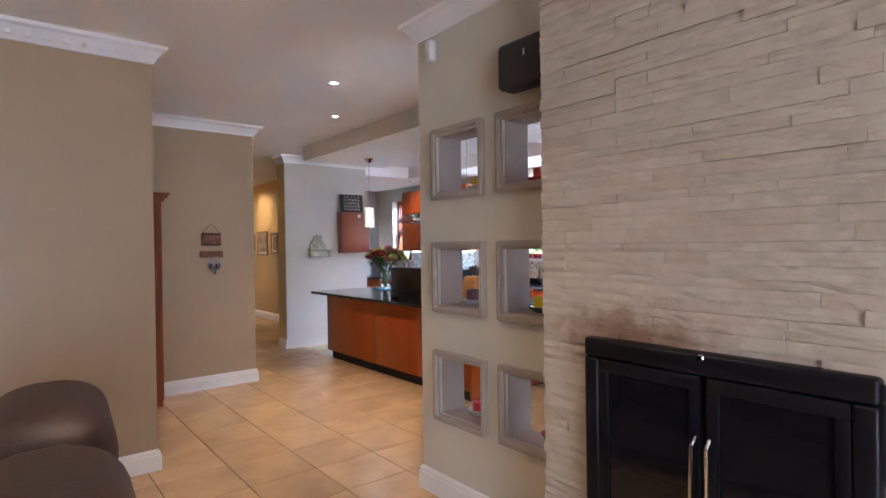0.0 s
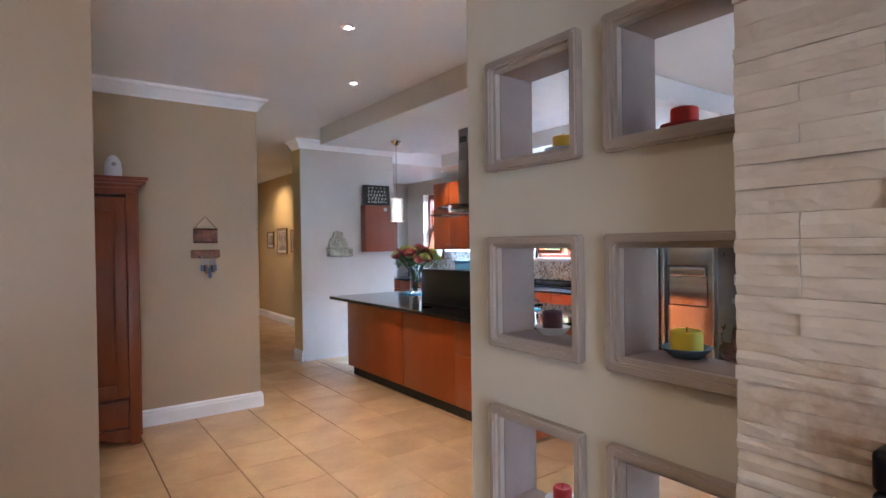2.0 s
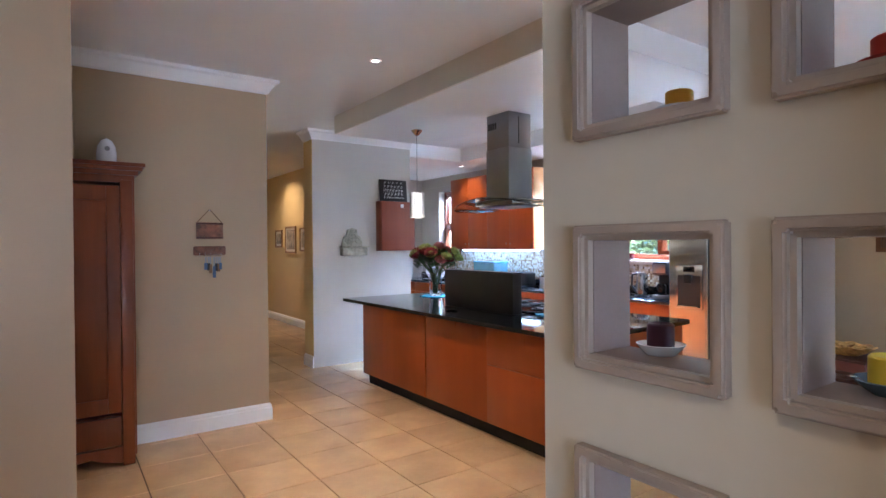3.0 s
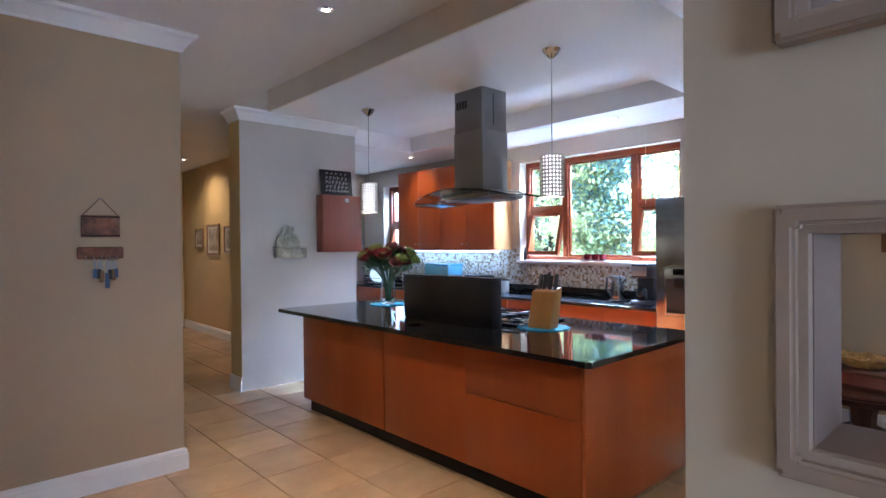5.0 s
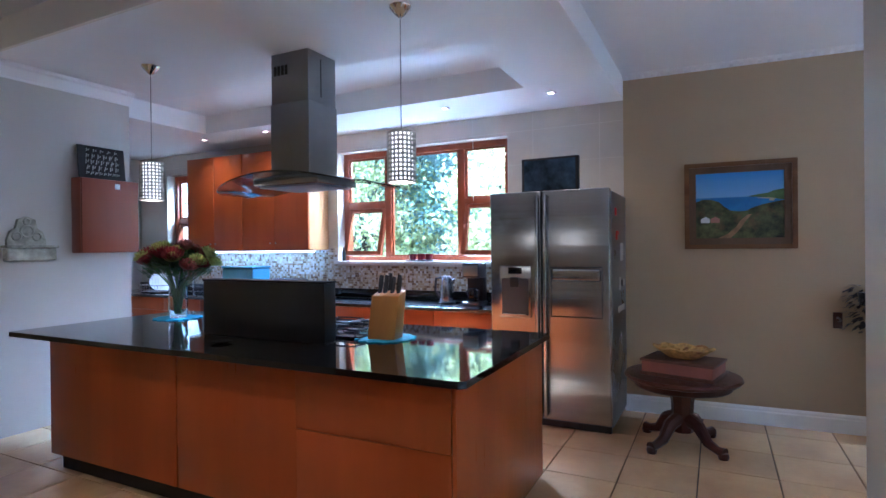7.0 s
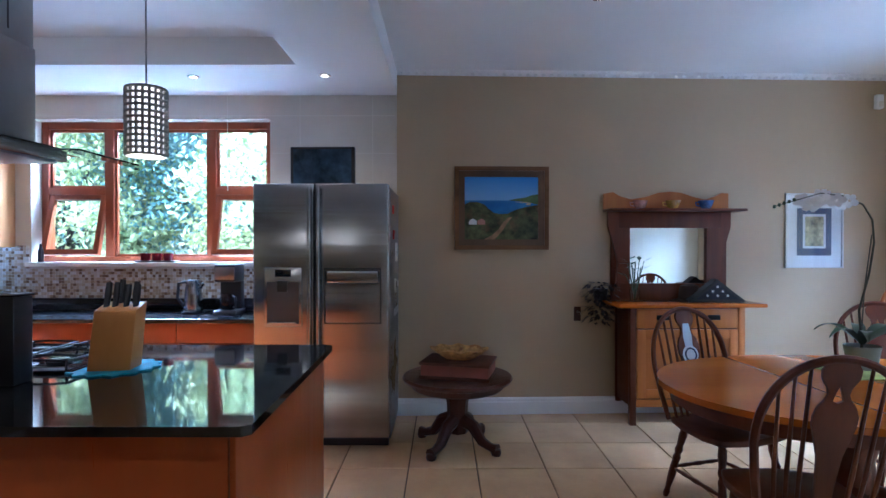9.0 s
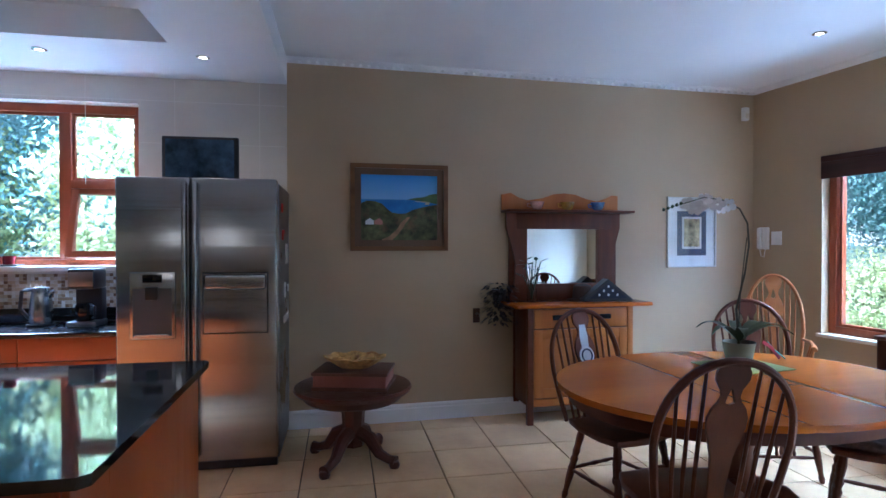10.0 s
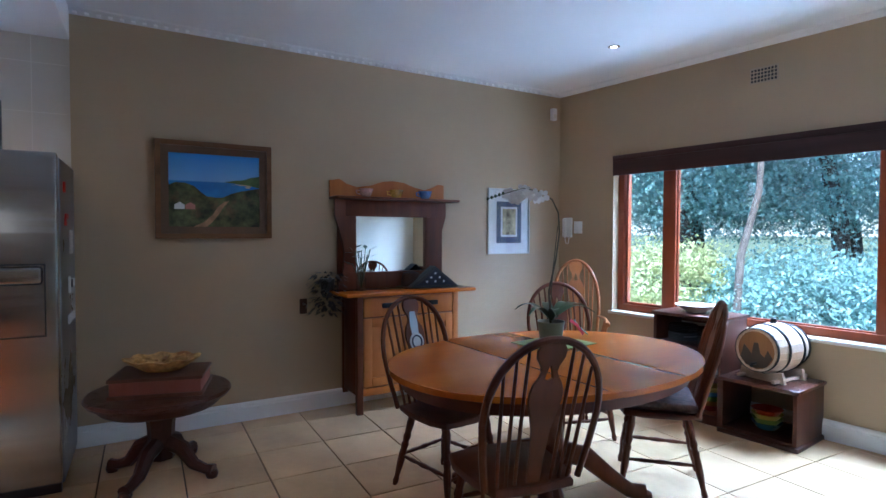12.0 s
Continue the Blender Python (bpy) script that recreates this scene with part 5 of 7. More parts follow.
part("tank", bbox((-0.1, 0.1), (-0.08, 0.08), (0.25, 0.385), 0.012), BLACK, e)
part("steel_band", bbox((-0.103, -0.1), (-0.075, 0.075), (0.27, 0.365), 0.001), STEEL_D, e, "steel band with controls")
jug = part("glass_jug", lathe([(0, 0), (0.05, 0), (0.062, 0.03), (0.06, 0.09), (0.045, 0.12), (0, 0.122)], 24), DARKGLASS, e, "dark glass jug", at=(-0.04, 0, 0.037))
part("jug_handle", tube([(-0.03, -0.05, 0.11), (-0.06, -0.085, 0.1), (-0.06, -0.085, 0.03), (-0.03, -0.055, 0.02)], 0.007, 8), BLACK, jug)
e = thing("cup_tray", (8.18, 8.42, 1.2625), "low dark tray on the kitchen sill", "tray")
part("tray", bbox((-0.05, 0.05), (-0.17, 0.17), (0, 0.012), 0.004), BLACK, e)
RC = surf("dark_red_candle_glass", (0.16, 0.012, 0.02), 0.2, var=0.1, fine=60)
for k in (-1, 0, 1):
    whole("candle_cup", lathe([(0, 0), (0.035, 0), (0.04, 0.06), (0.036, 0.06), (0.032, 0.03), (0, 0.03)], 20), RC, "small dark red candle cup on a tray", "cup", "candle cups", (8.18, 8.42 + k * 0.095, 1.275))
whole("bottle", lathe([(0, 0), (0.022, 0), (0.022, 0.09), (0.01, 0.12), (0.01, 0.15), (0, 0.15)], 16), BLACK, "small dark bottle on the kitchen sill", "bottle", "", (8.17, 9.38, 1.2625))
BLUEB = surf("translucent_blue_box", (0.16, 0.42, 0.62), 0.15, var=0.1, fine=60)
e = thing("bread_bin", (7.95, 10.62, 0.871), "pale blue plastic bread bin on the counter", "bread bin")
part("bin", bbox((-0.14, 0.14), (-0.24, 0.24), (0, 0.31), 0.02, 3), BLUEB, e)
part("lid", bbox((-0.145, 0.145), (-0.245, 0.245), (0.31, 0.335), 0.01), BLUEB, e)
e = thing("toaster", (7.95, 9.95, 0.871), "wide black and steel toaster on the counter", "toaster")
part("body", bbox((-0.09, 0.09), (-0.2, 0.2), (0.01, 0.2), 0.03, 4), BLACK, e)
part("top_plate", bbox((-0.07, 0.07), (-0.17, 0.17), (0.2, 0.206), 0.002), STEEL, e)
part("lever", bbox((-0.1, -0.09), (-0.02, 0.02), (0.12, 0.14), 0.003), BLACK, e)
e = thing("canister", (7.98, 9.55, 0.871), "pale round storage canister on the counter", "canister", "kitchen canisters")
part("tin", lathe([(0, 0), (0.055, 0), (0.055, 0.14), (0, 0.14)], 24), DISH_W, e)
part("lid", lathe([(0, 0.14), (0.057, 0.14), (0.057, 0.16), (0.01, 0.165), (0, 0.165)], 24), STEEL, e)
copy_thing(e, pose(7.95, 11.15, 0.871))
e = thing("dish_rack", (7.9, 12.05, 0.871), "wire dish rack holding pale plates by the sink", "dish rack")
bm = bmesh.new()
for z in (0.01, 0.09):
    tube([(-0.16, -0.22, z), (0.16, -0.22, z), (0.16, 0.22, z), (-0.16, 0.22, z)], 0.004, 6, bm, closed=True)
for k in range(9):
    tube([(-0.16, -0.2 + k * 0.05, 0.01), (0.16, -0.2 + k * 0.05, 0.01)], 0.0025, 5, bm)
    tube([(-0.16, -0.2 + k * 0.05, 0.01), (-0.16, -0.2 + k * 0.05, 0.09)], 0.0025, 5, bm)
part("wire_frame", bm, CHROME, e)
for k in range(5):
    whole("plate", turn(lathe([(0, 0), (0.06, 0), (0.11, 0.014), (0.108, 0.018), (0.06, 0.005), (0, 0.005)], 28), pose(0, 0, 0, 80, 0, 0)), DISH_W, "white plate standing in a wire rack", "plate", "racked plates", (7.9, 11.9 + k * 0.06, 0.995))
e = thing("tap", (8.06, 11.65, 0.871), "tall chrome swan-neck kitchen tap at the sink", "tap")
part("spout", tube([(0, 0, 0), (0, 0, 0.25), (-0.04, 0, 0.31), (-0.1, 0, 0.32), (-0.15, 0, 0.28), (-0.155, 0, 0.23)], 0.012, 10), CHROME, e)
part("lever", tube([(0, 0.0, 0.05), (0, 0.05, 0.07)], 0.006, 8), CHROME, e)

# tile joints on the kitchen wall
bm = bmesh.new()
for z in (0.6, 1.85, 2.16, 2.47):
    box(bm, (8.158, 8.1592), (6.44, 7.465), (z, z + 0.004))
for z in (2.47,):
    box(bm, (8.158, 8.1592), (7.465, 12.7), (z, z + 0.004))
for k in range(3):
    box(bm, (8.158, 8.1592), (6.62 + k * 0.6, 6.624 + k * 0.6), (1.85, 2.64))
tagged(part("tile_joints", bm, surf("pale_tile_grout", (0.66, 0.61, 0.54), 0.7, var=0.05, fine=80, bump=0.05), smooth=False), "pale grout joints between large beige wall tiles", "wall", "", "structure")


# ---- dining furniture ----
def round_table(at):
    e = thing("oval_dining_table", at, "oval golden-oak pedestal dining table with glossy top on tiled floor", "dining table", turned=4)
    n = 64
    A, B = 0.68, 0.905
    out = []
    for i in range(n):
        a = 2 * math.pi * i / n
        c, s = math.cos(a), math.sin(a)
        out.append((A * math.copysign(abs(c) ** 0.95, c), B * math.copysign(abs(s) ** 0.95, s)))
    for k, (y0, y1) in enumerate(((-2, -0.25), (-0.25, 0.25), (0.25, 2))):
        # the top is three boards: two ends and a leaf
        pts = []
        for i in range(n):
            p, q = out[i], out[(i + 1) % n]
            if y0 <= p[1] <= y1:
                pts.append(p)
            for yc in (y0, y1):
                if (p[1] - yc) * (q[1] - yc) < 0:
                    u = (yc - p[1]) / (q[1] - p[1])
                    pts.append((p[0] + (q[0] - p[0]) * u, yc))
        g = 0.0008
        pts = [(x, min(max(y, y0 + g), y1 - g)) for x, y in pts]
        part("tabletop" if k != 1 else "table_leaf", slab(pts, 0.722, 0.75, bevel=0.005), OAK_H, e)
    part("apron", slab([(x * 0.9, y * 0.93) for x, y in out], 0.65, 0.7215), OAK_D, e, "dark oak apron")
    part("pedestal", lathe([(0, 0.12), (0.12, 0.12), (0.13, 0.2), (0.085, 0.26), (0.075, 0.4), (0.1, 0.5), (0.12, 0.58), (0.16, 0.62), (0.16, 0.649), (0, 0.649)], 28), OAK_D, e)
    for k in range(4):
        a = math.pi / 4 + k * math.pi / 2
        c, s = math.cos(a), math.sin(a)
        bm = tube([(0.08 * c, 0.08 * s, 0.23), (0.2 * c, 0.2 * s, 0.21), (0.32 * c, 0.32 * s, 0.12), (0.42 * c, 0.42 * s, 0.055), (0.5 * c, 0.5 * s, 0.045)], [0.06, 0.055, 0.045, 0.038, 0.045], 12)
        lathe([(0, 0), (0.03, 0), (0.04, 0.02), (0.036, 0.05), (0, 0.07)], 14, (0.5 * c, 0.5 * s), bm)
        part("claw_foot", bm, OAK_D, e)
    return e


round_table((6.21, 4.09, 0))


def splat_shape(z0, z1):
    """Half widths of a fiddle-shaped splat and of the keyhole cut in it, from its foot to its head."""
    prof = [(0.0, 0.028, 0), (0.2, 0.03, 0), (0.4, 0.04, 0), (0.52, 0.058, 0), (0.6, 0.07, 0), (0.66, 0.071, 0), (0.72, 0.06, 0), (0.745, 0.05, 0.0), (0.76, 0.042, 0.017), (0.8, 0.033, 0.012), (0.84, 0.037, 0.004),
            (0.855, 0.043, 0), (0.9, 0.058, 0), (0.95, 0.06, 0), (1.0, 0.045, 0)]
    return [(z0 + (z1 - z0) * u, w, g) for u, w, g in prof]


def windsor(at, facing, mat_, label, cushion=None, arms=False, badge=False, high=1.03, group="dining chairs", half=0.238):
    """Seat forward is local x; the back leans away."""
    e = thing("dining_chair", at, label, "chair", group, turned=facing)
    seat = [(-0.2, -0.17), (-0.21, 0.0), (-0.2, 0.17), (-0.08, 0.21), (0.1, 0.225), (0.2, 0.2), (0.225, 0.1), (0.23, 0), (0.225, -0.1), (0.2, -0.2), (0.1, -0.225), (-0.08, -0.21)]
    bm = slab([(x, y) for x, y in seat][::-1], 0.415, 0.45, bevel=0.01)
    part("seat", bm, mat_, e)
    lean = 0.25

    def bx(z):
        return -0.175 - (z - 0.45) * lean
    W2, top = half, high
    hoop = []
    for i in range(25):
        a = math.pi * i / 24
        y = -W2 * math.cos(a)
        z = 0.72 + (top - 0.72) * math.sin(a) ** 0.85 if 0 < i < 24 else 0.72
        hoop.append((bx(z), y * 1.03, z))
    hoop = [(bx(0.45), -W2 * 0.86, 0.445), (bx(0.58), -W2 * 0.96, 0.58)] + hoop + [(bx(0.58), W2 * 0.96, 0.58), (bx(0.45), W2 * 0.86, 0.445)]
    part("backrest_hoop", tube(hoop, 0.0155, 8, flat=0.85), mat_, e)
    for y in [q * half / 0.238 for q in (-0.186, -0.14, -0.094, 0.094, 0.14, 0.186)]:
        zt = 0.72 + (top - 0.72) * math.sqrt(max(0.0, 1 - (y / (W2 * 1.03)) ** 2)) - 0.008
        part("spindle", tube([(bx(0.44), y * 0.82, 0.44), (bx(0.6), y * 0.9, 0.6), (bx(zt), y, zt)], [0.0075, 0.0085, 0.006], 7), mat_, e)
    sp = splat_shape(0.445, top - 0.01)
    bm = bmesh.new()
    for side in (-1, 1):
        rows = [[bm.verts.new((bx(z) + dx, side * y, z)) for dx, y in ((0.006, g), (0.006, w), (-0.006, w), (-0.006, g))] for z, w, g in sp]
        for lo_row, hi_row in zip(rows, rows[1:]):
            for i in range(4):
                j = (i + 1) % 4
                bm.faces.new((lo_row[i], lo_row[j], hi_row[j], hi_row[i]))
        bm.faces.new(rows[0])
        bm.faces.new(rows[-1][::-1])
    s_ob = part("splat", bm, mat_, e, smooth=False)
    if badge:
        zb = 0.775
        part("badge", turn(lathe([(0, 0), (0.052, 0), (0.052, 0.003), (0, 0.004)], 28), pose(bx(zb) + 0.007, 0, zb, 0, 90 - 14, 0)), surf("white_badge", (0.62, 0.66, 0.72), 0.5, var=0.1), s_ob, "pale round badge")
        part("badge_ring", turn(tube([(0.036 * math.cos(i * 0.3491), 0.036 * math.sin(i * 0.3491), 0.004) for i in range(18)], 0.005, 6, closed=True), pose(bx(zb) + 0.008, 0, zb, 0, 90 - 14, 0)), surf("navy_ink", (0.03, 0.04, 0.09), 0.5, var=0.2), s_ob, "dark ring")
        bm = slab([(-0.02, -0.07), (0.02, -0.07), (0.03, 0.0), (0.022, 0.1), (0.035, 0.15), (-0.035, 0.15), (-0.022, 0.1), (-0.03, 0.0)], 0, 0.002)
        part("painted_band", turn(turn(bm, pose(0, 0, 0, 0, 0, 90)), pose(bx(0.88) + 0.0065, 0, 0.88, 0, -90 - 14, 0)), surf("pale_blue_paint", (0.48, 0.56, 0.66), 0.5, var=0.1), s_ob, "pale blue painted band")
    legs = {}
    for nm, x, y, fx, fy in (("a", 0.15, 0.15, 0.21, 0.2), ("b", 0.15, -0.15, 0.21, -0.2), ("c", -0.13, 0.13, -0.22, 0.19), ("d", -0.13, -0.13, -0.22, -0.19)):
        pts = [(fx + (x - fx) * u, fy + (y - fy) * u, 0.42 * u) for u in (0, 0.06, 0.12, 0.2, 0.3, 0.42, 0.5, 0.56, 0.6, 0.66, 0.72, 0.85, 1.0)]
        rad = [0.012, 0.017, 0.013, 0.016, 0.02, 0.021, 0.018, 0.022, 0.015, 0.022, 0.017, 0.022, 0.016]
        part("leg", tube(pts, rad, 9), mat_, e)
        legs[nm] = (Vector(pts[0]), Vector(pts[-1]))

    def on(nm, u):
        return legs[nm][0].lerp(legs[nm][1], u)
    for p, q, u in (("a", "b", 0.34), ("a", "b", 0.62), ("c", "d", 0.42), ("a", "c", 0.4), ("b", "d", 0.4)):
        s0, s1 = on(p, u), on(q, u)
        part("stretcher", tube([s0.lerp(s1, k / 8) for k in range(9)], [0.007, 0.009, 0.012, 0.009, 0.014, 0.009, 0.012, 0.009, 0.007], 7), mat_, e)
    for k in (0.36, 0.5, 0.64):
        lo_, hi_ = on("a", 0.34).lerp(on("b", 0.34), k), on("a", 0.62).lerp(on("b", 0.62), k)
        part("turned_spindle", tube([lo_.lerp(hi_, j / 6) for j in range(7)], [0.005, 0.011, 0.007, 0.012, 0.007, 0.011, 0.005], 7), mat_, e)
    if arms:
        for s in (-1, 1):
            part("armrest", tube([(bx(0.66), s * 0.2, 0.66), (-0.05, s * 0.245, 0.665), (0.12, s * 0.25, 0.66), (0.18, s * 0.245, 0.65)], [0.013, 0.017, 0.02, 0.022], 9, flat=0.7), mat_, e)
            for x in (-0.08, 0.02, 0.13):
                part("arm_spindle", tube([(x, s * 0.19, 0.44), (x + 0.01, s * 0.225, 0.56), (x + 0.015, s * 0.245, 0.655)], [0.009, 0.013, 0.008], 7), mat_, e)
    if cushion:
        bm = bbox((-0.18, 0.21), (-0.2, 0.2), (0.4515, 0.5), 0.024, 5)
        for v in bm.verts:
            v.co.z += noise.noise(v.co * 14) * 0.006
        c = whole("seat_cushion", bm, cushion, "flat dark patterned cushion on the seat of a chair", "cushion", "chair cushions", at, facing)
    return e


LCH = "dark-stained wooden hoop-back dining chair with turned legs at the table"
CUSH = surf("dark_patterned_fabric", (0.10, 0.05, 0.04), 0.9, var=0.5, scale=22, fine=60, bump=0.6, stain=(0.24, 0.16, 0.14))
windsor((5.74, 4.68, 0), -8, OAK_D, LCH + "", None)
windsor((6.53, 4.55, 0), 196, OAK_D, "dark wooden dining chair with a pale blue painted splat and badge", badge=True)
windsor((6.03, 3.43, 0), 44, OAK_D, "dark hoop-back dining chair with a patterned cushion at the table", cushion=CUSH)
windsor((6.83, 3.35, 0), 165, OAK_D, "dark hoop-back dining chair on the window side of the table", None)
windsor((7.52, 2.70, 0), 140, HONEY, "honey pine hoop-back armchair with tall back standing in the corner", arms=True, high=1.16, group="", half=0.2)

# orchid
POT = surf("green_grey_pot", (0.27, 0.29, 0.25), 0.5, var=0.1, scale=4, fine=60, bump=0.1)
e = thing("orchid", (6.50, 3.84, 0.7565), "white orchid on one tall arching stem in a grey-green pot", "plant")
part("pot", lathe([(0, 0), (0.062, 0), (0.066, 0.01), (0.08, 0.1), (0.085, 0.12), (0.08, 0.12), (0.07, 0.1), (0, 0.1)], 28), POT, e)
DKL = surf("dark_orchid_leaf", (0.03, 0.06, 0.022), 0.35, var=0.25, scale=10, fine=60, bump=0.1)
DST = surf("dark_stem", (0.05, 0.05, 0.03), 0.6, var=0.3, fine=60)
for k, (a, L) in enumerate(((-80, 0.36), (-60, 0.38), (-110, 0.28), (100, 0.2), (20, 0.26), (-30, 0.3), (150, 0.2))):
    ca, sa = math.cos(radians(a)), math.sin(radians(a))
    bm = bmesh.new()
    prev = None
    for i in range(9):
        u = i / 8
        c = Vector((ca * L * u, sa * L * u, 0.12 + 0.11 * math.sin(u * 2.4) - 0.03 * u))
        w = 0.03 * math.sin(math.pi * min(0.97, 0.12 + u * 0.86))
        row = [bm.verts.new(c + Vector((-sa * w, ca * w, 0.006))), bm.verts.new(c), bm.verts.new(c + Vector((sa * w, -ca * w, 0.006)))]
        if prev:
            bm.faces.new((prev[0], prev[1], row[1], row[0]))
            bm.faces.new((prev[1], prev[2], row[2], row[1]))
        prev = row
    part("leaf", bm, DKL, e, "dark strap-shaped leaf")
stem = [(0, 0, 0.1), (0.01, 0.01, 0.3), (0.0, -0.035, 0.5), (0.0, -0.06, 0.66), (0.0, -0.05, 0.78), (0.0, 0.0, 0.86), (0.0, 0.1, 0.905), (0.0, 0.22, 0.92), (0.0, 0.36, 0.88), (0.0, 0.46, 0.85)]
part("stem", tube(stem, [0.0065, 0.006, 0.0055, 0.005, 0.005, 0.0045, 0.004, 0.0035, 0.003, 0.002], 7), DST, e, "dark arching flower stem")
part("stake", tube([(0.012, 0.0, 0.1), (0.012, -0.02, 0.42), (0.01, -0.055, 0.7)], 0.003, 6), DST, e)
WPET = surf("white_petal", (0.78, 0.76, 0.76), 0.55, var=0.05, scale=20, fine=80)
rk = random.Random(3)
for k in range(8):
    y = 0.09 + k * 0.032
    c = Vector((rk.uniform(-0.04, 0.03), y, 0.90 - abs(k - 3) * 0.008 + rk.uniform(-0.02, 0.02)))
    bm = bmesh.new()
    face = Vector((-0.85, rk.uniform(-0.1, 0.7), rk.uniform(-0.25, 0.1))).normalized()
    rot = Vector((0, 0, 1)).rotation_difference(face).to_matrix()
    for j in range(5):
        a = j * 1.2566 + 0.3
        d, s = Vector((math.cos(a), math.sin(a), 0.12)), Vector((-math.sin(a), math.cos(a), 0))
        R = 0.043 if j % 2 else 0.037
        vs = [bm.verts.new(c + rot @ p) for p in (d * 0.004, d * R * 0.45 - s * R * 0.42, d * R * 0.85 - s * R * 0.36, d * R * 1.08, d * R * 0.85 + s * R * 0.36, d * R * 0.45 + s * R * 0.42)]
        bm.faces.new(vs)
    part("blossom", bm, WPET, e, "white open blossom", smooth=False)
for k in range(5):
    part("bud", lathe([(0, -0.011), (0.007, -0.007), (0.009, 0), (0.006, 0.008), (0, 0.011)], 10), DKL, e, "dark unopened bud", at=(0, 0.36 + k * 0.026, 0.885 - k * 0.009))
for k, (c, nm, y) in enumerate((((0.7, 0.08, 0.16), "pink", -0.09), ((0.05, 0.35, 0.4), "teal", -0.12))):
    part("ribbon", tube([(-0.07, y, 0.13), (-0.1, y - 0.03, 0.10 - k * 0.02), (-0.09, y - 0.09, 0.04)], 0.011, 6, flat=0.2), surf("ribbon_" + nm, c, 0.5, var=0.1), e, nm + " ribbon end")
PLM = surf("lime_placemat", (0.33, 0.37, 0.10), 0.8, var=0.2, scale=14, fine=90, bump=0.4)
whole("place_mat", slab([(-0.16, -0.2), (0.16, -0.2), (0.16, 0.2), (-0.16, 0.2)], 0, 0.004, bevel=0.001), PLM, "lime green woven place mat under the orchid pot", "mat", "", (6.45, 3.86, 0.7512), 8)

# pedestal side table
e = thing("pedestal_side_table", (7.45, 5.94, 0), "low round dark mahogany pedestal side table with carved feet", "side table")
part("tabletop", lathe([(0, 0.455), (0.34, 0.455), (0.375, 0.465), (0.385, 0.482), (0.375, 0.497), (0.36, 0.5), (0, 0.5)], 48), MAHOG_H, e)
part("skirt", lathe([(0, 0.41), (0.31, 0.41), (0.32, 0.42), (0.32, 0.4545), (0, 0.4545)], 40), MAHOG, e)
part("pedestal", lathe([(0, 0.1), (0.075, 0.1), (0.085, 0.14), (0.07, 0.2), (0.075, 0.3), (0.09, 0.38), (0.1, 0.409), (0, 0.409)], 8), MAHOG, e)
for k in range(4):
    a = radians(-125 + k * 90)
    c, s = math.cos(a), math.sin(a)
    bm = tube([(0.05 * c, 0.05 * s, 0.19), (0.13 * c, 0.13 * s, 0.16), (0.2 * c, 0.2 * s, 0.07), (0.27 * c, 0.27 * s, 0.045), (0.32 * c, 0.32 * s, 0.04)], [0.05, 0.045, 0.035, 0.028, 0.036], 10)
    lathe([(0, 0), (0.03, 0), (0.036, 0.02), (0.03, 0.04), (0, 0.05)], 12, (0.31 * c, 0.31 * s), bm)
    part("carved_foot", bm, MAHOG, e)
bk = surf("brown_leather_cover", (0.12, 0.05, 0.03), 0.5, var=0.2, scale=8, fine=90, bump=0.3)
e = thing("book", (7.42, 5.93, 0.5005), "large closed book in a brown cover on the side table", "book", turned=-14)
part("cover", bbox((-0.17, 0.17), (-0.24, 0.24), (0, 0.022), 0.003), bk, e)
part("page_block", bbox((-0.16, 0.165), (-0.23, 0.23), (0.022, 0.095), 0.002), surf("reddish_pages", (0.3, 0.12, 0.09), 0.8, var=0.15, fine=120), e, "reddish page edges")
part("cover", bbox((-0.17, 0.17), (-0.24, 0.24), (0.095, 0.113), 0.003), bk, e)
BASK = surf("straw_basket", (0.60, 0.36, 0.11), 0.8, var=0.35, scale=18, fine=70, bump=0.9, depth=0.004, stain=(0.3, 0.1, 0.03))
e = thing("basket_bowl", (7.42, 5.93, 0.614), "shallow oval woven straw bowl with wavy rim on a book", "bowl", turned=-14)
bm = bmesh.new()
rows = []
for r, z in ((0.0, 0.006), (0.45, 0.004), (0.6, 0.02), (0.82, 0.05), (1.0, 0.075), (0.94, 0.078), (0.76, 0.055), (0.5, 0.03), (0.0, 0.026)):
    rows.append([bm.verts.new((0.145 * r * math.cos(a) * (1 + 0.03 * math.sin(9 * a)), 0.205 * r * math.sin(a) * (1 + 0.03 * math.sin(9 * a)), z + (0.006 * math.sin(9 * a) if r > 0.9 else 0))) for a in [i * 2 * math.pi / 54 for i in range(54)]])
for a, b in zip(rows, rows[1:]):
    for k in range(54):
        bm.faces.new((a[k], a[(k + 1) % 54], b[(k + 1) % 54], b[k]))
part("bowl", bm, BASK, e)
for k in range(7):
    a = k * 0.9
    part("coil", tube([(0.13 * u * math.cos(a), 0.18 * u * math.sin(a), 0.04 + 0.04 * u) for u in (0.25, 0.5, 0.8)], 0.012, 7), BASK, e)

# sideboard with mirror
SB = (7.89, 3.68)
e = thing("mirror_sideboard", (7.89, 4.135, 0), "golden-oak sideboard with drawer, doors and tall mirrored shelf back", "sideboard", turned=2)
for y in (-0.43, 0.43):
    for x in (0.0, 0.32):
        # Posts away from the window take the darker oak: shade put into colour.
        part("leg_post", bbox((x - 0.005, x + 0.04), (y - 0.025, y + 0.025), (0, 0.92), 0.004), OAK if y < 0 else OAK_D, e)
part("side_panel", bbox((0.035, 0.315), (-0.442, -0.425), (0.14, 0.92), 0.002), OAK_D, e)
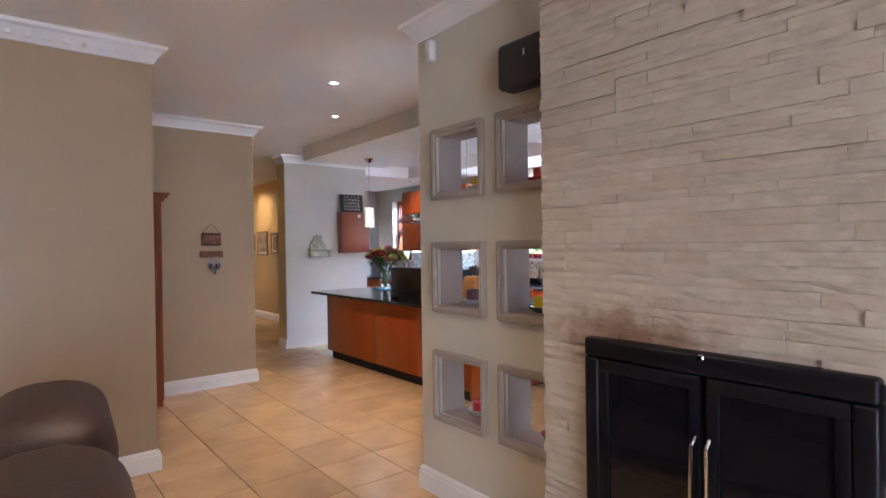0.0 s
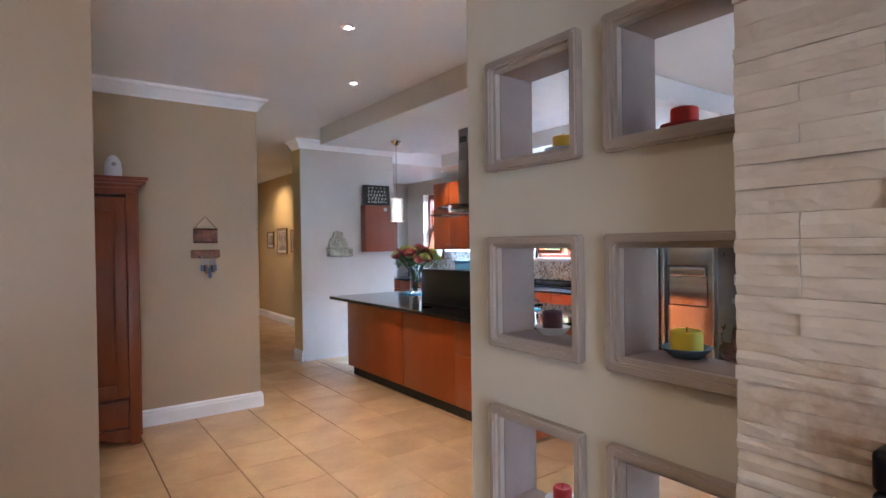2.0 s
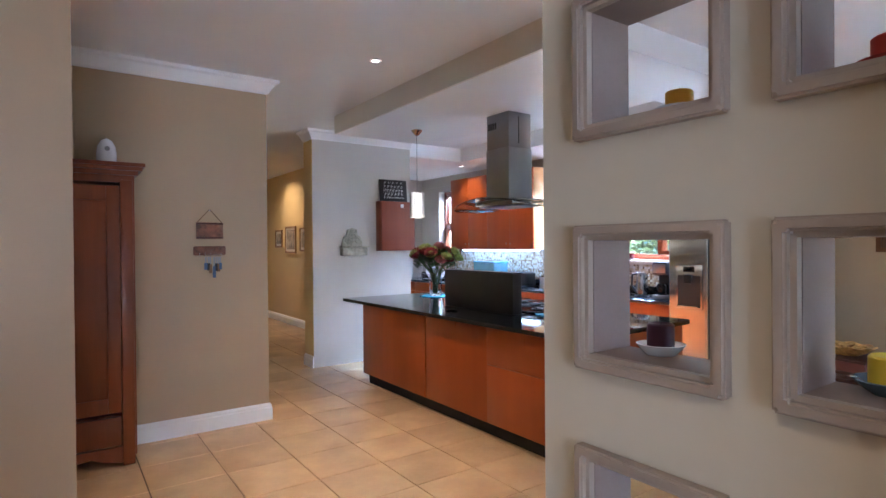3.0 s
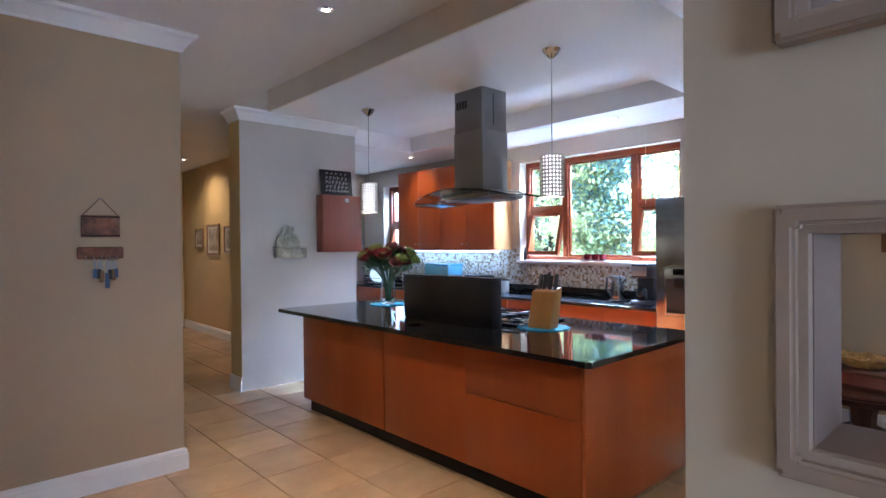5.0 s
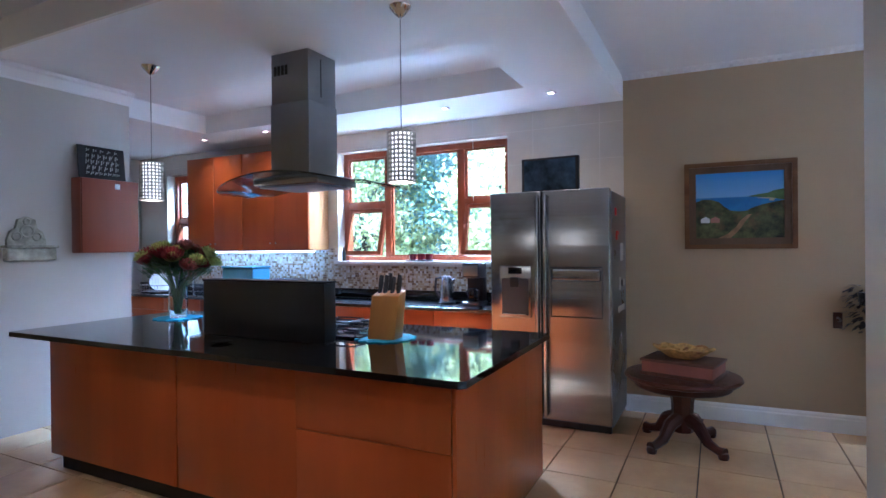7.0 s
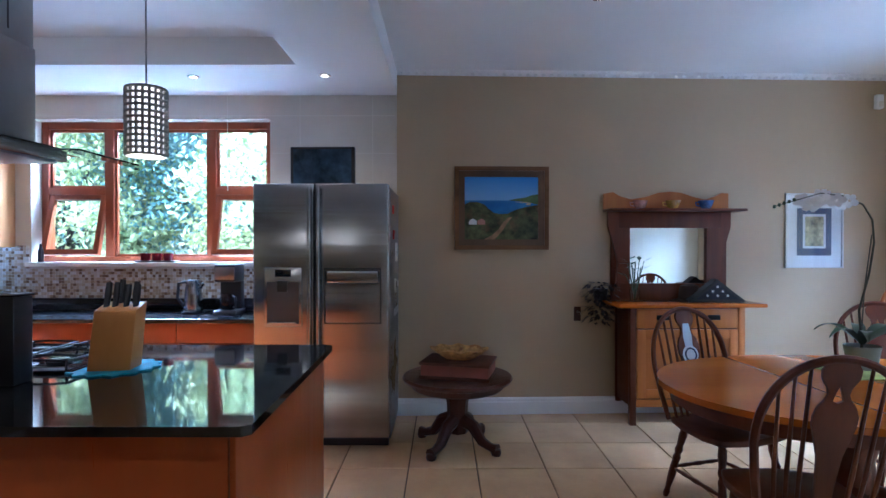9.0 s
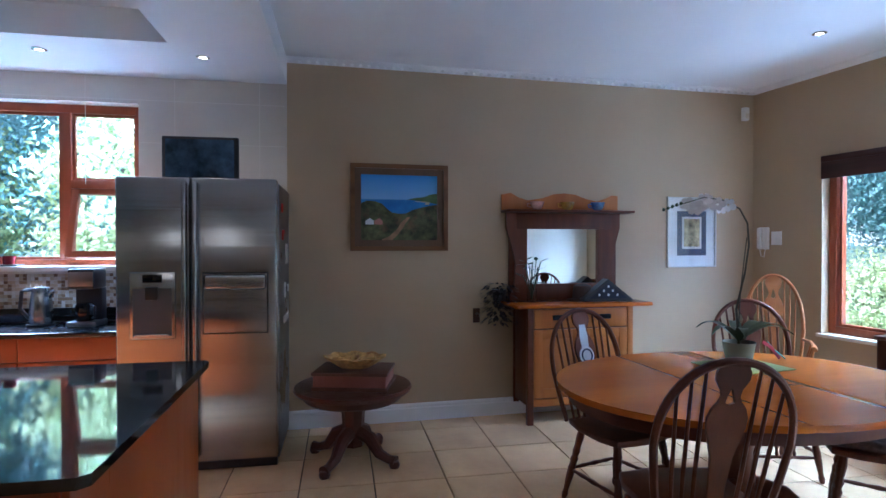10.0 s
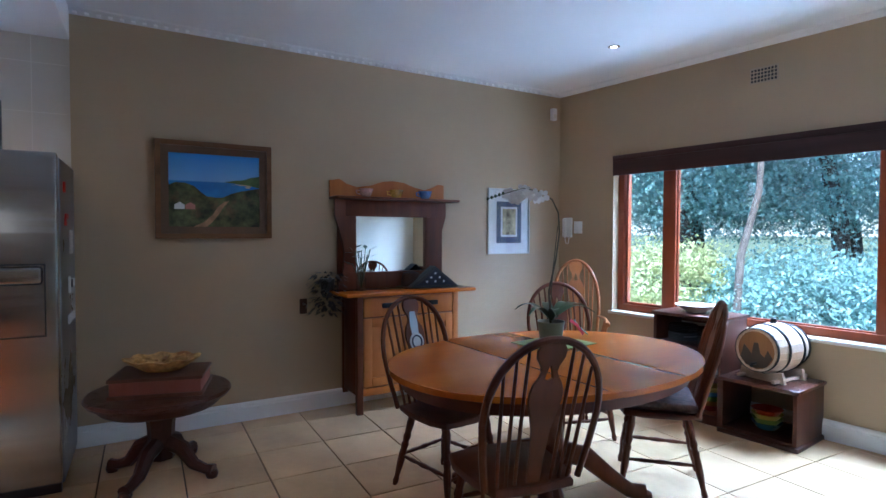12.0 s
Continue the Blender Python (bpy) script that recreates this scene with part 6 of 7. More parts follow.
part("side_panel", bbox((0.035, 0.315), (0.425, 0.442), (0.14, 0.92), 0.002), OAK_D, e, "oak side, shade put into its dark tone")
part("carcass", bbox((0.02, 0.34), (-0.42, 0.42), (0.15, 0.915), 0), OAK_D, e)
part("bottom_rail", bbox((0.0, 0.02), (-0.404, 0.404), (0.14, 0.2), 0.003), OAK, e)
part("sideboard_top", bbox((-0.06, 0.36), (-0.6, 0.56), (0.92, 0.948), 0.006), OAK_H, e)
for a, b in ((-0.4, -0.003), (0.003, 0.4)):
    dw = part("drawer", bbox((-0.005, 0.018), (a, b), (0.755, 0.905), 0.006), OAK, e)
    part("drawer_pull", bbox((-0.022, -0.006), ((a + b) / 2 - 0.05, (a + b) / 2 + 0.05), (0.82, 0.86), 0.008), BLACKM, dw, "black metal pull")
    d = part("door", bbox((0.008, 0.019), (a, b), (0.21, 0.745), 0.001), OAK, e)
    for y0, y1, z0, z1 in ((a, a + 0.07, 0.21, 0.745), (b - 0.07, b, 0.21, 0.745), (a + 0.07, b - 0.07, 0.675, 0.745), (a + 0.07, b - 0.07, 0.21, 0.28)):
        part("door_rail", bbox((-0.005, 0.0075), (y0, y1), (z0, z1), 0.002), OAK, d)
# mirrored back
bx0, bx1 = 0.27, 0.33
part("mirror_back", bbox((bx1 - 0.02, bx1), (-0.48, 0.5), (0.948, 1.69), 0.002), OAK_D, e)
part("mirror_rail", bbox((bx0 + 0.01, bx1 - 0.02), (-0.42, 0.44), (1.545, 1.68), 0.004), OAK_D, e)
part("mirror_rail", bbox((bx0 + 0.01, bx1 - 0.02), (-0.42, 0.44), (0.9485, 1.085), 0.004), OAK_D, e)
part("mirror_glass", bbox((bx1 - 0.027, bx1 - 0.0205), (-0.29, 0.345), (1.085, 1.545), 0), MIRROR, e, "clear mirror glass")
for s in (-1, 1):
    outl = [(0.29, 0.95), (0.5, 0.95), (0.5, 1.0), (0.46, 1.1), (0.45, 1.25), (0.49, 1.42), (0.53, 1.55), (0.53, 1.68), (0.345, 1.68), (0.345, 0.95)]
    outl = [((y if s > 0 else -y + 0.03), z) for y, z in outl[:8]] + ([(0.35, 1.68), (0.35, 0.95)] if s > 0 else [(-0.295, 1.68), (-0.295, 0.95)])
    bm = slab(outl, 0, 0.03)
    part("shaped_upright", turn(bm, Matrix(((0, 0, 1, bx0 + 0.012), (1, 0, 0, 0), (0, 1, 0, 0), (0, 0, 0, 1)))), OAK_D, e)
part("shelf", bbox((0.14, 0.34), (-0.56, 0.56), (1.68, 1.70), 0.004), OAK_D, e)
cr = [(-0.5, 0), (0.56, 0), (0.56, 0.13), (0.48, 0.145), (0.42, 0.11), (0.33, 0.085), (0.2, 0.105), (0.1, 0.14), (0.0, 0.15), (-0.1, 0.14), (-0.2, 0.105), (-0.3, 0.085), (-0.38, 0.11), (-0.44, 0.14), (-0.5, 0.135)]
part("crest", turn(slab(cr, 0, 0.022), Matrix(((0, 0, 1, 0.318), (1, 0, 0, 0), (0, 1, 0, 1.7005), (0, 0, 0, 1)))), OAK, e)
CUPC = [((0.55, 0.3, 0.25), "pink and cream"), ((0.6, 0.32, 0.06), "amber"), ((0.12, 0.2, 0.45), "blue")]
for k, (c, nm) in enumerate(CUPC):
    e = thing("tea_cup", (8.13, 4.42 - k * 0.27, 1.7035), "small %s glazed cup on the high oak shelf" % nm, "cup", "shelf cups")
    m = surf("cup_glaze_%d" % k, c, 0.2, var=0.4, scale=14, fine=60, bump=0.02, stain=(0.5, 0.45, 0.4))
    part("cup_body", lathe([(0, 0), (0.03, 0), (0.045, 0.02), (0.055, 0.05), (0.06, 0.065), (0.056, 0.065), (0.05, 0.045), (0.03, 0.012), (0, 0.01)], 24), m, e)
    part("handle", tube([(0, 0.055, 0.05), (0, 0.085, 0.05), (0, 0.08, 0.025), (0, 0.048, 0.02)], 0.005, 7), m, e)
# flag case and things on the sideboard
e = thing("flag_case", (8.0, 3.86, 0.9495), "triangular dark case holding a folded starry navy flag", "display case")
NAVY = surf("navy_cloth", (0.015, 0.02, 0.035), 0.8, var=0.3, scale=10, fine=120, bump=0.4)
part("case_frame", turn(slab([(-0.225, 0), (0.225, 0), (0.21, 0.02), (0.0, 0.18), (-0.21, 0.02)], 0, 0.09), Matrix(((0, 0, 1, -0.02), (1, 0, 0, 0), (0, 1, 0, 0.002), (0, 0, 0, 1)))), BLACK, e)
part("folded_flag", turn(slab([(-0.17, 0.02), (0.17, 0.02), (0.0, 0.15)], 0, 0.004), Matrix(((0, 0, 1, -0.026), (1, 0, 0, 0), (0, 1, 0, 0.002), (0, 0, 0, 1)))), NAVY, e, "navy folded flag")
for y, z in ((-0.08, 0.05), (0.0, 0.05), (0.08, 0.05), (-0.04, 0.085), (0.04, 0.085), (0.0, 0.12)):
    star = [((0.014 if i % 2 == 0 else 0.006) * math.sin(i * 0.6283) + y, (0.014 if i % 2 == 0 else 0.006) * math.cos(i * 0.6283) + z) for i in range(10)]
    part("star", turn(slab(star, 0, 0.0015), Matrix(((0, 0, 1, -0.028), (1, 0, 0, 0), (0, 1, 0, 0.002), (0, 0, 0, 1)))), DISH_W, e, "white star", smooth=False)
e = thing("felt_hat", (8.12, 4.02, 0.9495), "dark brown felt hat resting on the oak sideboard", "hat")
part("hat_crown", lathe([(0, 0.0), (0.13, 0.0), (0.135, 0.006), (0.085, 0.012), (0.08, 0.08), (0.07, 0.12), (0.03, 0.135), (0, 0.13)], 24), surf("brown_felt", (0.06, 0.035, 0.03), 0.95, var=0.2, scale=8, fine=150, bump=0.5), e)
e = thing("potted_orchid", (8.03, 4.50, 0.9495), "small leafy plant in a clear glass jar on the sideboard", "plant")
part("jar", lathe([(0, 0), (0.035, 0), (0.04, 0.1), (0.036, 0.1), (0.03, 0.01), (0, 0.008)], 20), VGLASS, e)
for k in range(14):
    a, h = rk.uniform(0, 6.28), rk.uniform(0.16, 0.34)
    bm = tube([(0, 0, 0.02), (0.02 * math.cos(a), 0.02 * math.sin(a), 0.1), (0.07 * math.cos(a), 0.07 * math.sin(a), h)], 0.003, 5)
    c = Vector((0.07 * math.cos(a), 0.07 * math.sin(a), h))
    d = Vector((math.cos(a + 0.6), math.sin(a + 0.6), rk.uniform(-0.4, 0.5))).normalized()
    s = d.cross(Vector((0.1, 0, 1))).normalized() * 0.02
    bm.faces.new([bm.verts.new(p) for p in (c - d * 0.01, c + d * 0.035 + s, c + d * 0.08, c + d * 0.035 - s)])
    part("leafy_stem", bm, DKL, e, "dark green leaf")
# dark vine plant on a bracket beside the sideboard
e = thing("wall_bracket", (8.215, 4.92, 0.87), "small brown wooden wall bracket beside the sideboard", "bracket", turned=2)
part("bracket_plate", bbox((-0.02, -0.001), (-0.03, 0.03), (-0.1, 0.02), 0.004), MAHOG, e)
part("bracket_arm", tube([(-0.01, 0, -0.02), (-0.1, 0.0, -0.03), (-0.17, 0.03, -0.02)], 0.01, 8), MAHOG, e)
e = thing("trailing_plant", (8.08, 4.76, 1.02), "dark trailing plant hanging beside the oak sideboard", "plant")
part("plant_pot", lathe([(0, -0.06), (0.05, -0.06), (0.06, 0.03), (0, 0.03)], 16), BLACK, e)
part("pot_bracket", tube([(0, 0, -0.06), (0.06, 0, -0.1), (0.13, 0, -0.1)], 0.008, 6), BLACKM, e)
bm = bmesh.new()
for k in range(320):
    a, rr = rk.uniform(0, 6.28), 0.12 * math.sqrt(rk.random())
    c = Vector((rr * math.cos(a), rr * math.sin(a) * 1.1, rk.uniform(-0.24, 0.09)))
    d = Vector((math.cos(a), math.sin(a), rk.uniform(-1, 0.2))).normalized()
    s = d.cross(Vector((0.1, 0, 1))).normalized() * 0.015
    bm.faces.new([bm.verts.new(p) for p in (c, c + d * 0.025 + s, c + d * 0.055, c + d * 0.025 - s)])
part("trailing_leaves", bm, surf("dark_purple_leaf", (0.03, 0.025, 0.03), 0.5, var=0.3, fine=60), e, "dark trailing leaves", smooth=False)


# ---- pictures on the dining wall ----
def on_wall(s, z, off=0.0, base=PICS, ang=ANG_P):
    """A place on a slanted wall: s along it, off into the room."""
    a = radians(ang)
    return (base.x + math.cos(a) * s + math.sin(a) * off, base.y + math.sin(a) * s - math.cos(a) * off, z)


def seascape_mat():
    m, nt, b, vec, mp, info = start("seascape_paint")
    sep = nt.nodes.new("ShaderNodeSeparateXYZ")
    nt.links.new(vec, sep.inputs[0])
    nt.links.remove(mp.inputs["Location"].links[0])
    sea = _mix(nt, _ramp(nt, _noise(nt, vec, 9, 3), 0.3, 0.7), (0.02, 0.12, 0.40), (0.04, 0.22, 0.55))
    sky = _mix(nt, _ramp(nt, sep.outputs[2], 0.05, 0.25), (0.22, 0.40, 0.68), (0.05, 0.25, 0.66))
    nt.links.new(_mix(nt, _ramp(nt, sep.outputs[2], 0.061, 0.067), sea, sky), b.inputs["Base Color"])
    b.inputs["Roughness"].default_value = 0.45
    return m


def framed(name, s, z, w, h, bar, mat_f, label, depth=0.03, group="dining wall pictures"):
    e = thing(name, on_wall(s, z), label, "picture", group, turned=ANG_P)
    bm = bmesh.new()
    for x0, x1, z0, z1 in ((-w / 2, w / 2, h / 2 - bar, h / 2), (-w / 2, w / 2, -h / 2, -h / 2 + bar), (-w / 2, -w / 2 + bar, -h / 2 + bar, h / 2 - bar), (w / 2 - bar, w / 2, -h / 2 + bar, h / 2 - bar)):
        box(bm, (x0, x1), (-depth, -0.001), (z0, z1))
    part("frame", bm, mat_f, e, smooth=False)
    return e


GILT = wood("gilt_frame_wood", (0.22, 0.105, 0.035), (0.11, 0.045, 0.015), 0.42, 0, 9, 0.1)
e = framed("seascape_painting", 0.862, 1.708, 0.78, 0.685, 0.035, GILT, "seascape oil painting of a blue bay in a gilt frame", 0.04)
bm = bmesh.new()
w, h, b0, b1 = 0.78, 0.685, 0.035, 0.085
for x0, x1, z0, z1 in ((-w / 2 + b0, w / 2 - b0, h / 2 - b1, h / 2 - b0), (-w / 2 + b0, w / 2 - b0, -h / 2 + b0, -h / 2 + b1), (-w / 2 + b0, -w / 2 + b1, -h / 2 + b1, h / 2 - b1), (w / 2 - b1, w / 2 - b0, -h / 2 + b1, h / 2 - b1)):
    box(bm, (x0, x1), (-0.026, -0.001), (z0, z1))
part("inner_slip", bm, surf("brown_slip", (0.13, 0.07, 0.035), 0.6, var=0.2, fine=80), e, "brown inner slip", smooth=False)
cv = part("canvas", bbox((-0.31, 0.31), (-0.014, -0.002), (-0.262, 0.262), 0), seascape_mat(), e, "painted bay with headland and cottages")
PAINT_LAND = surf("painted_scrub", (0.075, 0.085, 0.028), 0.5, var=0.6, scale=13, fine=50, bump=0.2, stain=(0.20, 0.10, 0.04))
PAINT_HILL = surf("painted_green_hill", (0.09, 0.15, 0.05), 0.5, var=0.3, scale=10, fine=50, bump=0.2)
PAINT_SAND = surf("painted_sand", (0.50, 0.42, 0.28), 0.5, var=0.2, scale=14, fine=50, bump=0.2)
PAINT_PATH = surf("painted_path", (0.30, 0.16, 0.075), 0.5, var=0.3, scale=16, fine=50, bump=0.2)


def painted(outline, lift, mat_p, label):
    """A flat shape of paint on the canvas."""
    part("painted_shape", turn(slab(outline, -0.0143 - lift - 0.0006, -0.0143 - lift), Matrix(((1, 0, 0, 0), (0, 0, 1, 0), (0, 1, 0, 0), (0, 0, 0, 1)))), mat_p, e, label, smooth=False)


painted([(0.06, 0.066), (0.13, 0.08), (0.19, 0.086), (0.25, 0.108), (0.309, 0.118), (0.309, 0.03), (0.24, 0.045), (0.2, 0.052)], 0.0, PAINT_HILL, "green painted headland")
painted([(0.11, 0.052), (0.2, 0.053), (0.25, 0.045), (0.235, 0.025), (0.2, 0.03), (0.215, 0.042)], 0.0008, PAINT_SAND, "pale painted beach")
painted([(-0.309, 0.03), (-0.26, 0.052), (-0.2, 0.05), (-0.14, 0.03), (-0.1, -0.01), (-0.06, -0.04), (0.0, -0.048), (0.05, -0.045), (0.1, -0.02), (0.16, 0.0), (0.23, 0.015), (0.309, 0.03), (0.309, -0.261), (-0.309, -0.261)], 0.0016, PAINT_LAND, "painted green and brown scrub")
painted([(0.06, -0.075), (0.09, -0.072), (0.05, -0.12), (0.02, -0.17), (-0.02, -0.22), (-0.06, -0.259), (-0.15, -0.259), (-0.08, -0.225), (-0.02, -0.17), (0.01, -0.12)], 0.0024, PAINT_PATH, "brown painted path")
for px, nm, pm in ((-0.235, "white", DISH_W), (-0.165, "pink", surf("pink_dab", (0.5, 0.2, 0.15), 0.6))):
    painted([(px - 0.035, -0.135), (px + 0.03, -0.135), (px + 0.03, -0.105), (px, -0.085), (px - 0.035, -0.105)], 0.0024, pm, "small %s painted cottage" % nm)
ALU = surf("silver_frame", (0.6, 0.6, 0.6), 0.3, 1.0, var=0.05)
e = framed("framed_print", 3.523, 1.525, 0.5, 0.63, 0.012, ALU, "botanical print in white and navy mount in a silver frame", 0.02)
part("white_mount", bbox((-0.238, 0.238), (-0.008, -0.001), (-0.303, 0.303), 0), DISH_W, e)
part("navy_mount", bbox((-0.15, 0.15), (-0.0095, -0.0085), (-0.21, 0.19), 0), surf("navy_mount", (0.05, 0.07, 0.13), 0.7, var=0.1), e, "navy inner mount")
part("white_slip", bbox((-0.1, 0.1), (-0.011, -0.01), (-0.15, 0.14), 0), DISH_W, e)
part("print", bbox((-0.08, 0.08), (-0.0125, -0.0115), (-0.13, 0.12), 0), surf("botanical_print", (0.42, 0.36, 0.2), 0.6, var=0.5, scale=16, fine=50, stain=(0.14, 0.17, 0.09)), e, "olive and cream botanical print")
g = part("print_glass", bbox((-0.238, 0.238), (-0.0175, -0.0155), (-0.303, 0.303), 0), PANE, e)
g.visible_shadow = False

# on the window wall
def on_w(s, z, off=0.0):
    a = radians(ANG_W)
    return (CORNER.x + math.cos(a) * s + math.sin(a) * off, CORNER.y + math.sin(a) * s - math.cos(a) * off, z)


e = thing("intercom", on_w(0.13, 1.47), "white wall handset intercom near the corner", "intercom", turned=ANG_W)
part("body", bbox((-0.05, 0.05), (-0.03, -0.001), (-0.1, 0.1), 0.008), TRIM, e)
part("handset", bbox((-0.045, -0.005), (-0.055, -0.03), (-0.095, 0.095), 0.01, 3), TRIM, e)
part("cord", tube([(-0.02, -0.04, -0.1), (-0.015, -0.03, -0.16), (0.01, -0.025, -0.17), (0.02, -0.02, -0.1)], 0.004, 6), TRIM, e, "curly white cord")
e = thing("light_switch", on_w(0.25, 1.47), "square white wall switch beside the intercom", "switch", turned=ANG_W)
part("plate", bbox((-0.05, 0.05), (-0.01, -0.001), (-0.06, 0.06), 0.003), TRIM, e)
part("rocker", bbox((-0.012, 0.012), (-0.014, -0.0105), (-0.02, 0.02), 0.002), TRIM, e)
e = thing("air_vent", on_w(1.965, 2.597), "brown pierced clay air vent set high in the beige wall", "vent", turned=ANG_W)
part("vent_plate", bbox((-0.1, 0.1), (-0.006, -0.001), (-0.06, 0.06), 0.002), surf("tan_vent", (0.42, 0.33, 0.24), 0.7, var=0.1), e)
bm = bmesh.new()
for i in range(8):
    for j in range(4):
        box(bm, (-0.09 + i * 0.0235, -0.075 + i * 0.0235), (-0.0075, -0.0062), (-0.05 + j * 0.026, -0.033 + j * 0.026))
part("vent_holes", bm, BLACK, e, "dark square holes", smooth=False)
BLIND = wood("dark_bamboo_blind", (0.07, 0.025, 0.02), (0.03, 0.012, 0.01), 0.6, 0, 10, 0.0)
e = thing("roman_blind", on_w(0, 0), "dark brown woven roman blind rolled up above the wide window", "blind", turned=ANG_W)
part("headrail", bbox((0.68, 3.8), (-0.05, -0.002), (2.08, 2.13), 0.004), BLIND, e)
for k in range(4):
    part("blind_fold", bbox((0.685, 3.79), (-0.055 + k * 0.008, -0.04 + k * 0.008), (1.945 + k * 0.012, 2.079), 0.005), BLIND, e)

# plate cabinet, low box, barrel
fx = ANG_W + 180
e = thing("plate_cabinet", (6.67, 2.215, 0), "dark mahogany open cabinet stacked with plates under the window", "cabinet", turned=fx)
for x0, x1 in ((-0.27, -0.245), (0.245, 0.27)):
    part("side_panel", bbox((x0, x1), (-0.19, 0.2), (0.0, 0.775), 0.002), MAHOG, e)
part("top", bbox((-0.285, 0.285), (-0.2, 0.215), (0.7755, 0.80), 0.005), MAHOG_H, e)
part("back_panel", bbox((-0.244, 0.244), (-0.19, -0.18), (0.02, 0.775), 0), MAHOG, e)
for z in (0.06, 0.34, 0.55):
    part("shelf", bbox((-0.2445, 0.2445), (-0.179, 0.19), (z, z + 0.018), 0.001), MAHOG, e)
part("plinth", bbox((-0.2445, 0.2445), (0.15, 0.18), (0.0, 0.06), 0.001), MAHOG, e)
whole_top = (6.67, 2.215)


def local(cx, cy, x, y, ang):
    a = radians(ang)
    return cx + math.cos(a) * x - math.sin(a) * y, cy + math.sin(a) * x + math.cos(a) * y


PLATES = [surf("plate_grey", (0.25, 0.27, 0.28), 0.25, var=0.1), surf("plate_dark", (0.06, 0.07, 0.08), 0.25, var=0.1), DISH_W]
for z, n, mi in ((0.3585, 9, 2), (0.5685, 10, 0)):
    for sx in (-0.12, 0.12):
        px, py = local(*whole_top, sx, 0.03, fx)
        for k in range(n):
            ob = whole("stacked_plate", lathe([(0, 0), (0.06, 0), (0.108, 0.01), (0.105, 0.014), (0.06, 0.005), (0, 0.005)], 24), PLATES[(mi + (k > 4)) % 3], "round plate in a stack on a cabinet shelf", "plate", "stacked plates", (px, py, z + k * 0.0125))
BOWLC = [((0.5, 0.06, 0.03), "red"), ((0.6, 0.28, 0.04), "orange"), ((0.2, 0.35, 0.08), "green"), ((0.08, 0.22, 0.4), "blue"), ((0.6, 0.5, 0.1), "yellow")]
px, py = local(*whole_top, -0.12, 0.05, fx)
for k in range(5):
    c, nm = BOWLC[k]
    whole("stacked_bowl", lathe([(0, 0), (0.05, 0), (0.085, 0.045), (0.08, 0.045), (0.045, 0.008), (0, 0.008)], 24), surf("bowl_" + nm, c, 0.3, var=0.1), "%s bowl in a colourful stack on the lowest shelf" % nm, "bowl", "stacked bowls", (px, py, 0.0785 + k * 0.034))
for k in range(8):
    px, py = local(*whole_top, 0.2 - k * 0.024, 0.0, fx)
    whole("cookbook", bbox((-0.01, 0.01), (-0.09, 0.1), (0, 0.2 + (k * 7 % 5) * 0.008), 0.001), surf("book_spine_%d" % (k % 3), ((0.08, 0.07, 0.06), (0.25, 0.22, 0.18), (0.1, 0.03, 0.02))[k % 3], 0.7, var=0.1), "upright book with a dull spine on the lowest shelf", "book", "shelf books", (px, py, 0.0785), fx)
e = thing("wooden_bowl", (6.69, 2.235, 0.8005), "wide shallow pale bowl standing on the plate cabinet", "bowl")
part("bowl", lathe([(0, 0), (0.07, 0), (0.08, 0.012), (0.15, 0.05), (0.155, 0.06), (0.148, 0.06), (0.08, 0.025), (0, 0.02)], 32), surf("cream_bowl", (0.6, 0.48, 0.36), 0.4, var=0.1), e)
LX = local(6.67, 2.215, -0.53, -0.0, fx)
e = thing("low_cabinet", (*LX, 0), "low dark mahogany open cabinet under the barrel", "cabinet", turned=fx)
part("side_panel", bbox((-0.25, -0.225), (-0.24, 0.24), (0.03, 0.375), 0.002), MAHOG, e)
part("side_panel", bbox((0.225, 0.25), (-0.24, 0.24), (0.03, 0.375), 0.002), MAHOG, e)
part("top", bbox((-0.265, 0.255), (-0.25, 0.26), (0.3755, 0.40), 0.005), MAHOG_H, e)
part("bottom", bbox((-0.2245, 0.2245), (-0.24, 0.24), (0.03, 0.05), 0.001), MAHOG, e)
part("back_panel", bbox((-0.2245, 0.2245), (-0.24, -0.23), (0.051, 0.375), 0), MAHOG, e)
part("plinth", bbox((-0.265, 0.255), (-0.25, 0.26), (0.0, 0.03), 0.004), MAHOG, e)
for k, (c, nm) in enumerate((BOWLC[3], BOWLC[2], BOWLC[4], BOWLC[0])):
    whole("nested_bowl", lathe([(0, 0), (0.06, 0), (0.1, 0.05), (0.095, 0.05), (0.05, 0.008), (0, 0.008)], 24), surf("bowl_" + nm, c, 0.3, var=0.1), "%s patterned bowl nested in the low cabinet" % nm, "bowl", "nested bowls", (LX[0], LX[1] + 0.05, 0.0505 + k * 0.03))

e = thing("wine_barrel", (LX[0], LX[1], 0.4005), "small wooden barrel with black hoops lying on a stand", "barrel", turned=fx - 8)
STAVE = wood("pale_stave_wood", (0.70, 0.55, 0.42), (0.52, 0.36, 0.25), 0.4, 1, 8, 0.2)
HEADW = wood("tan_barrel_head", (0.36, 0.17, 0.06), (0.18, 0.07, 0.025), 0.4, 2, 6, 0.1)
L2, zc = 0.2, 0.215


def brad(y):
    return 0.175 - 0.032 * (y / L2) ** 2


ns = 22
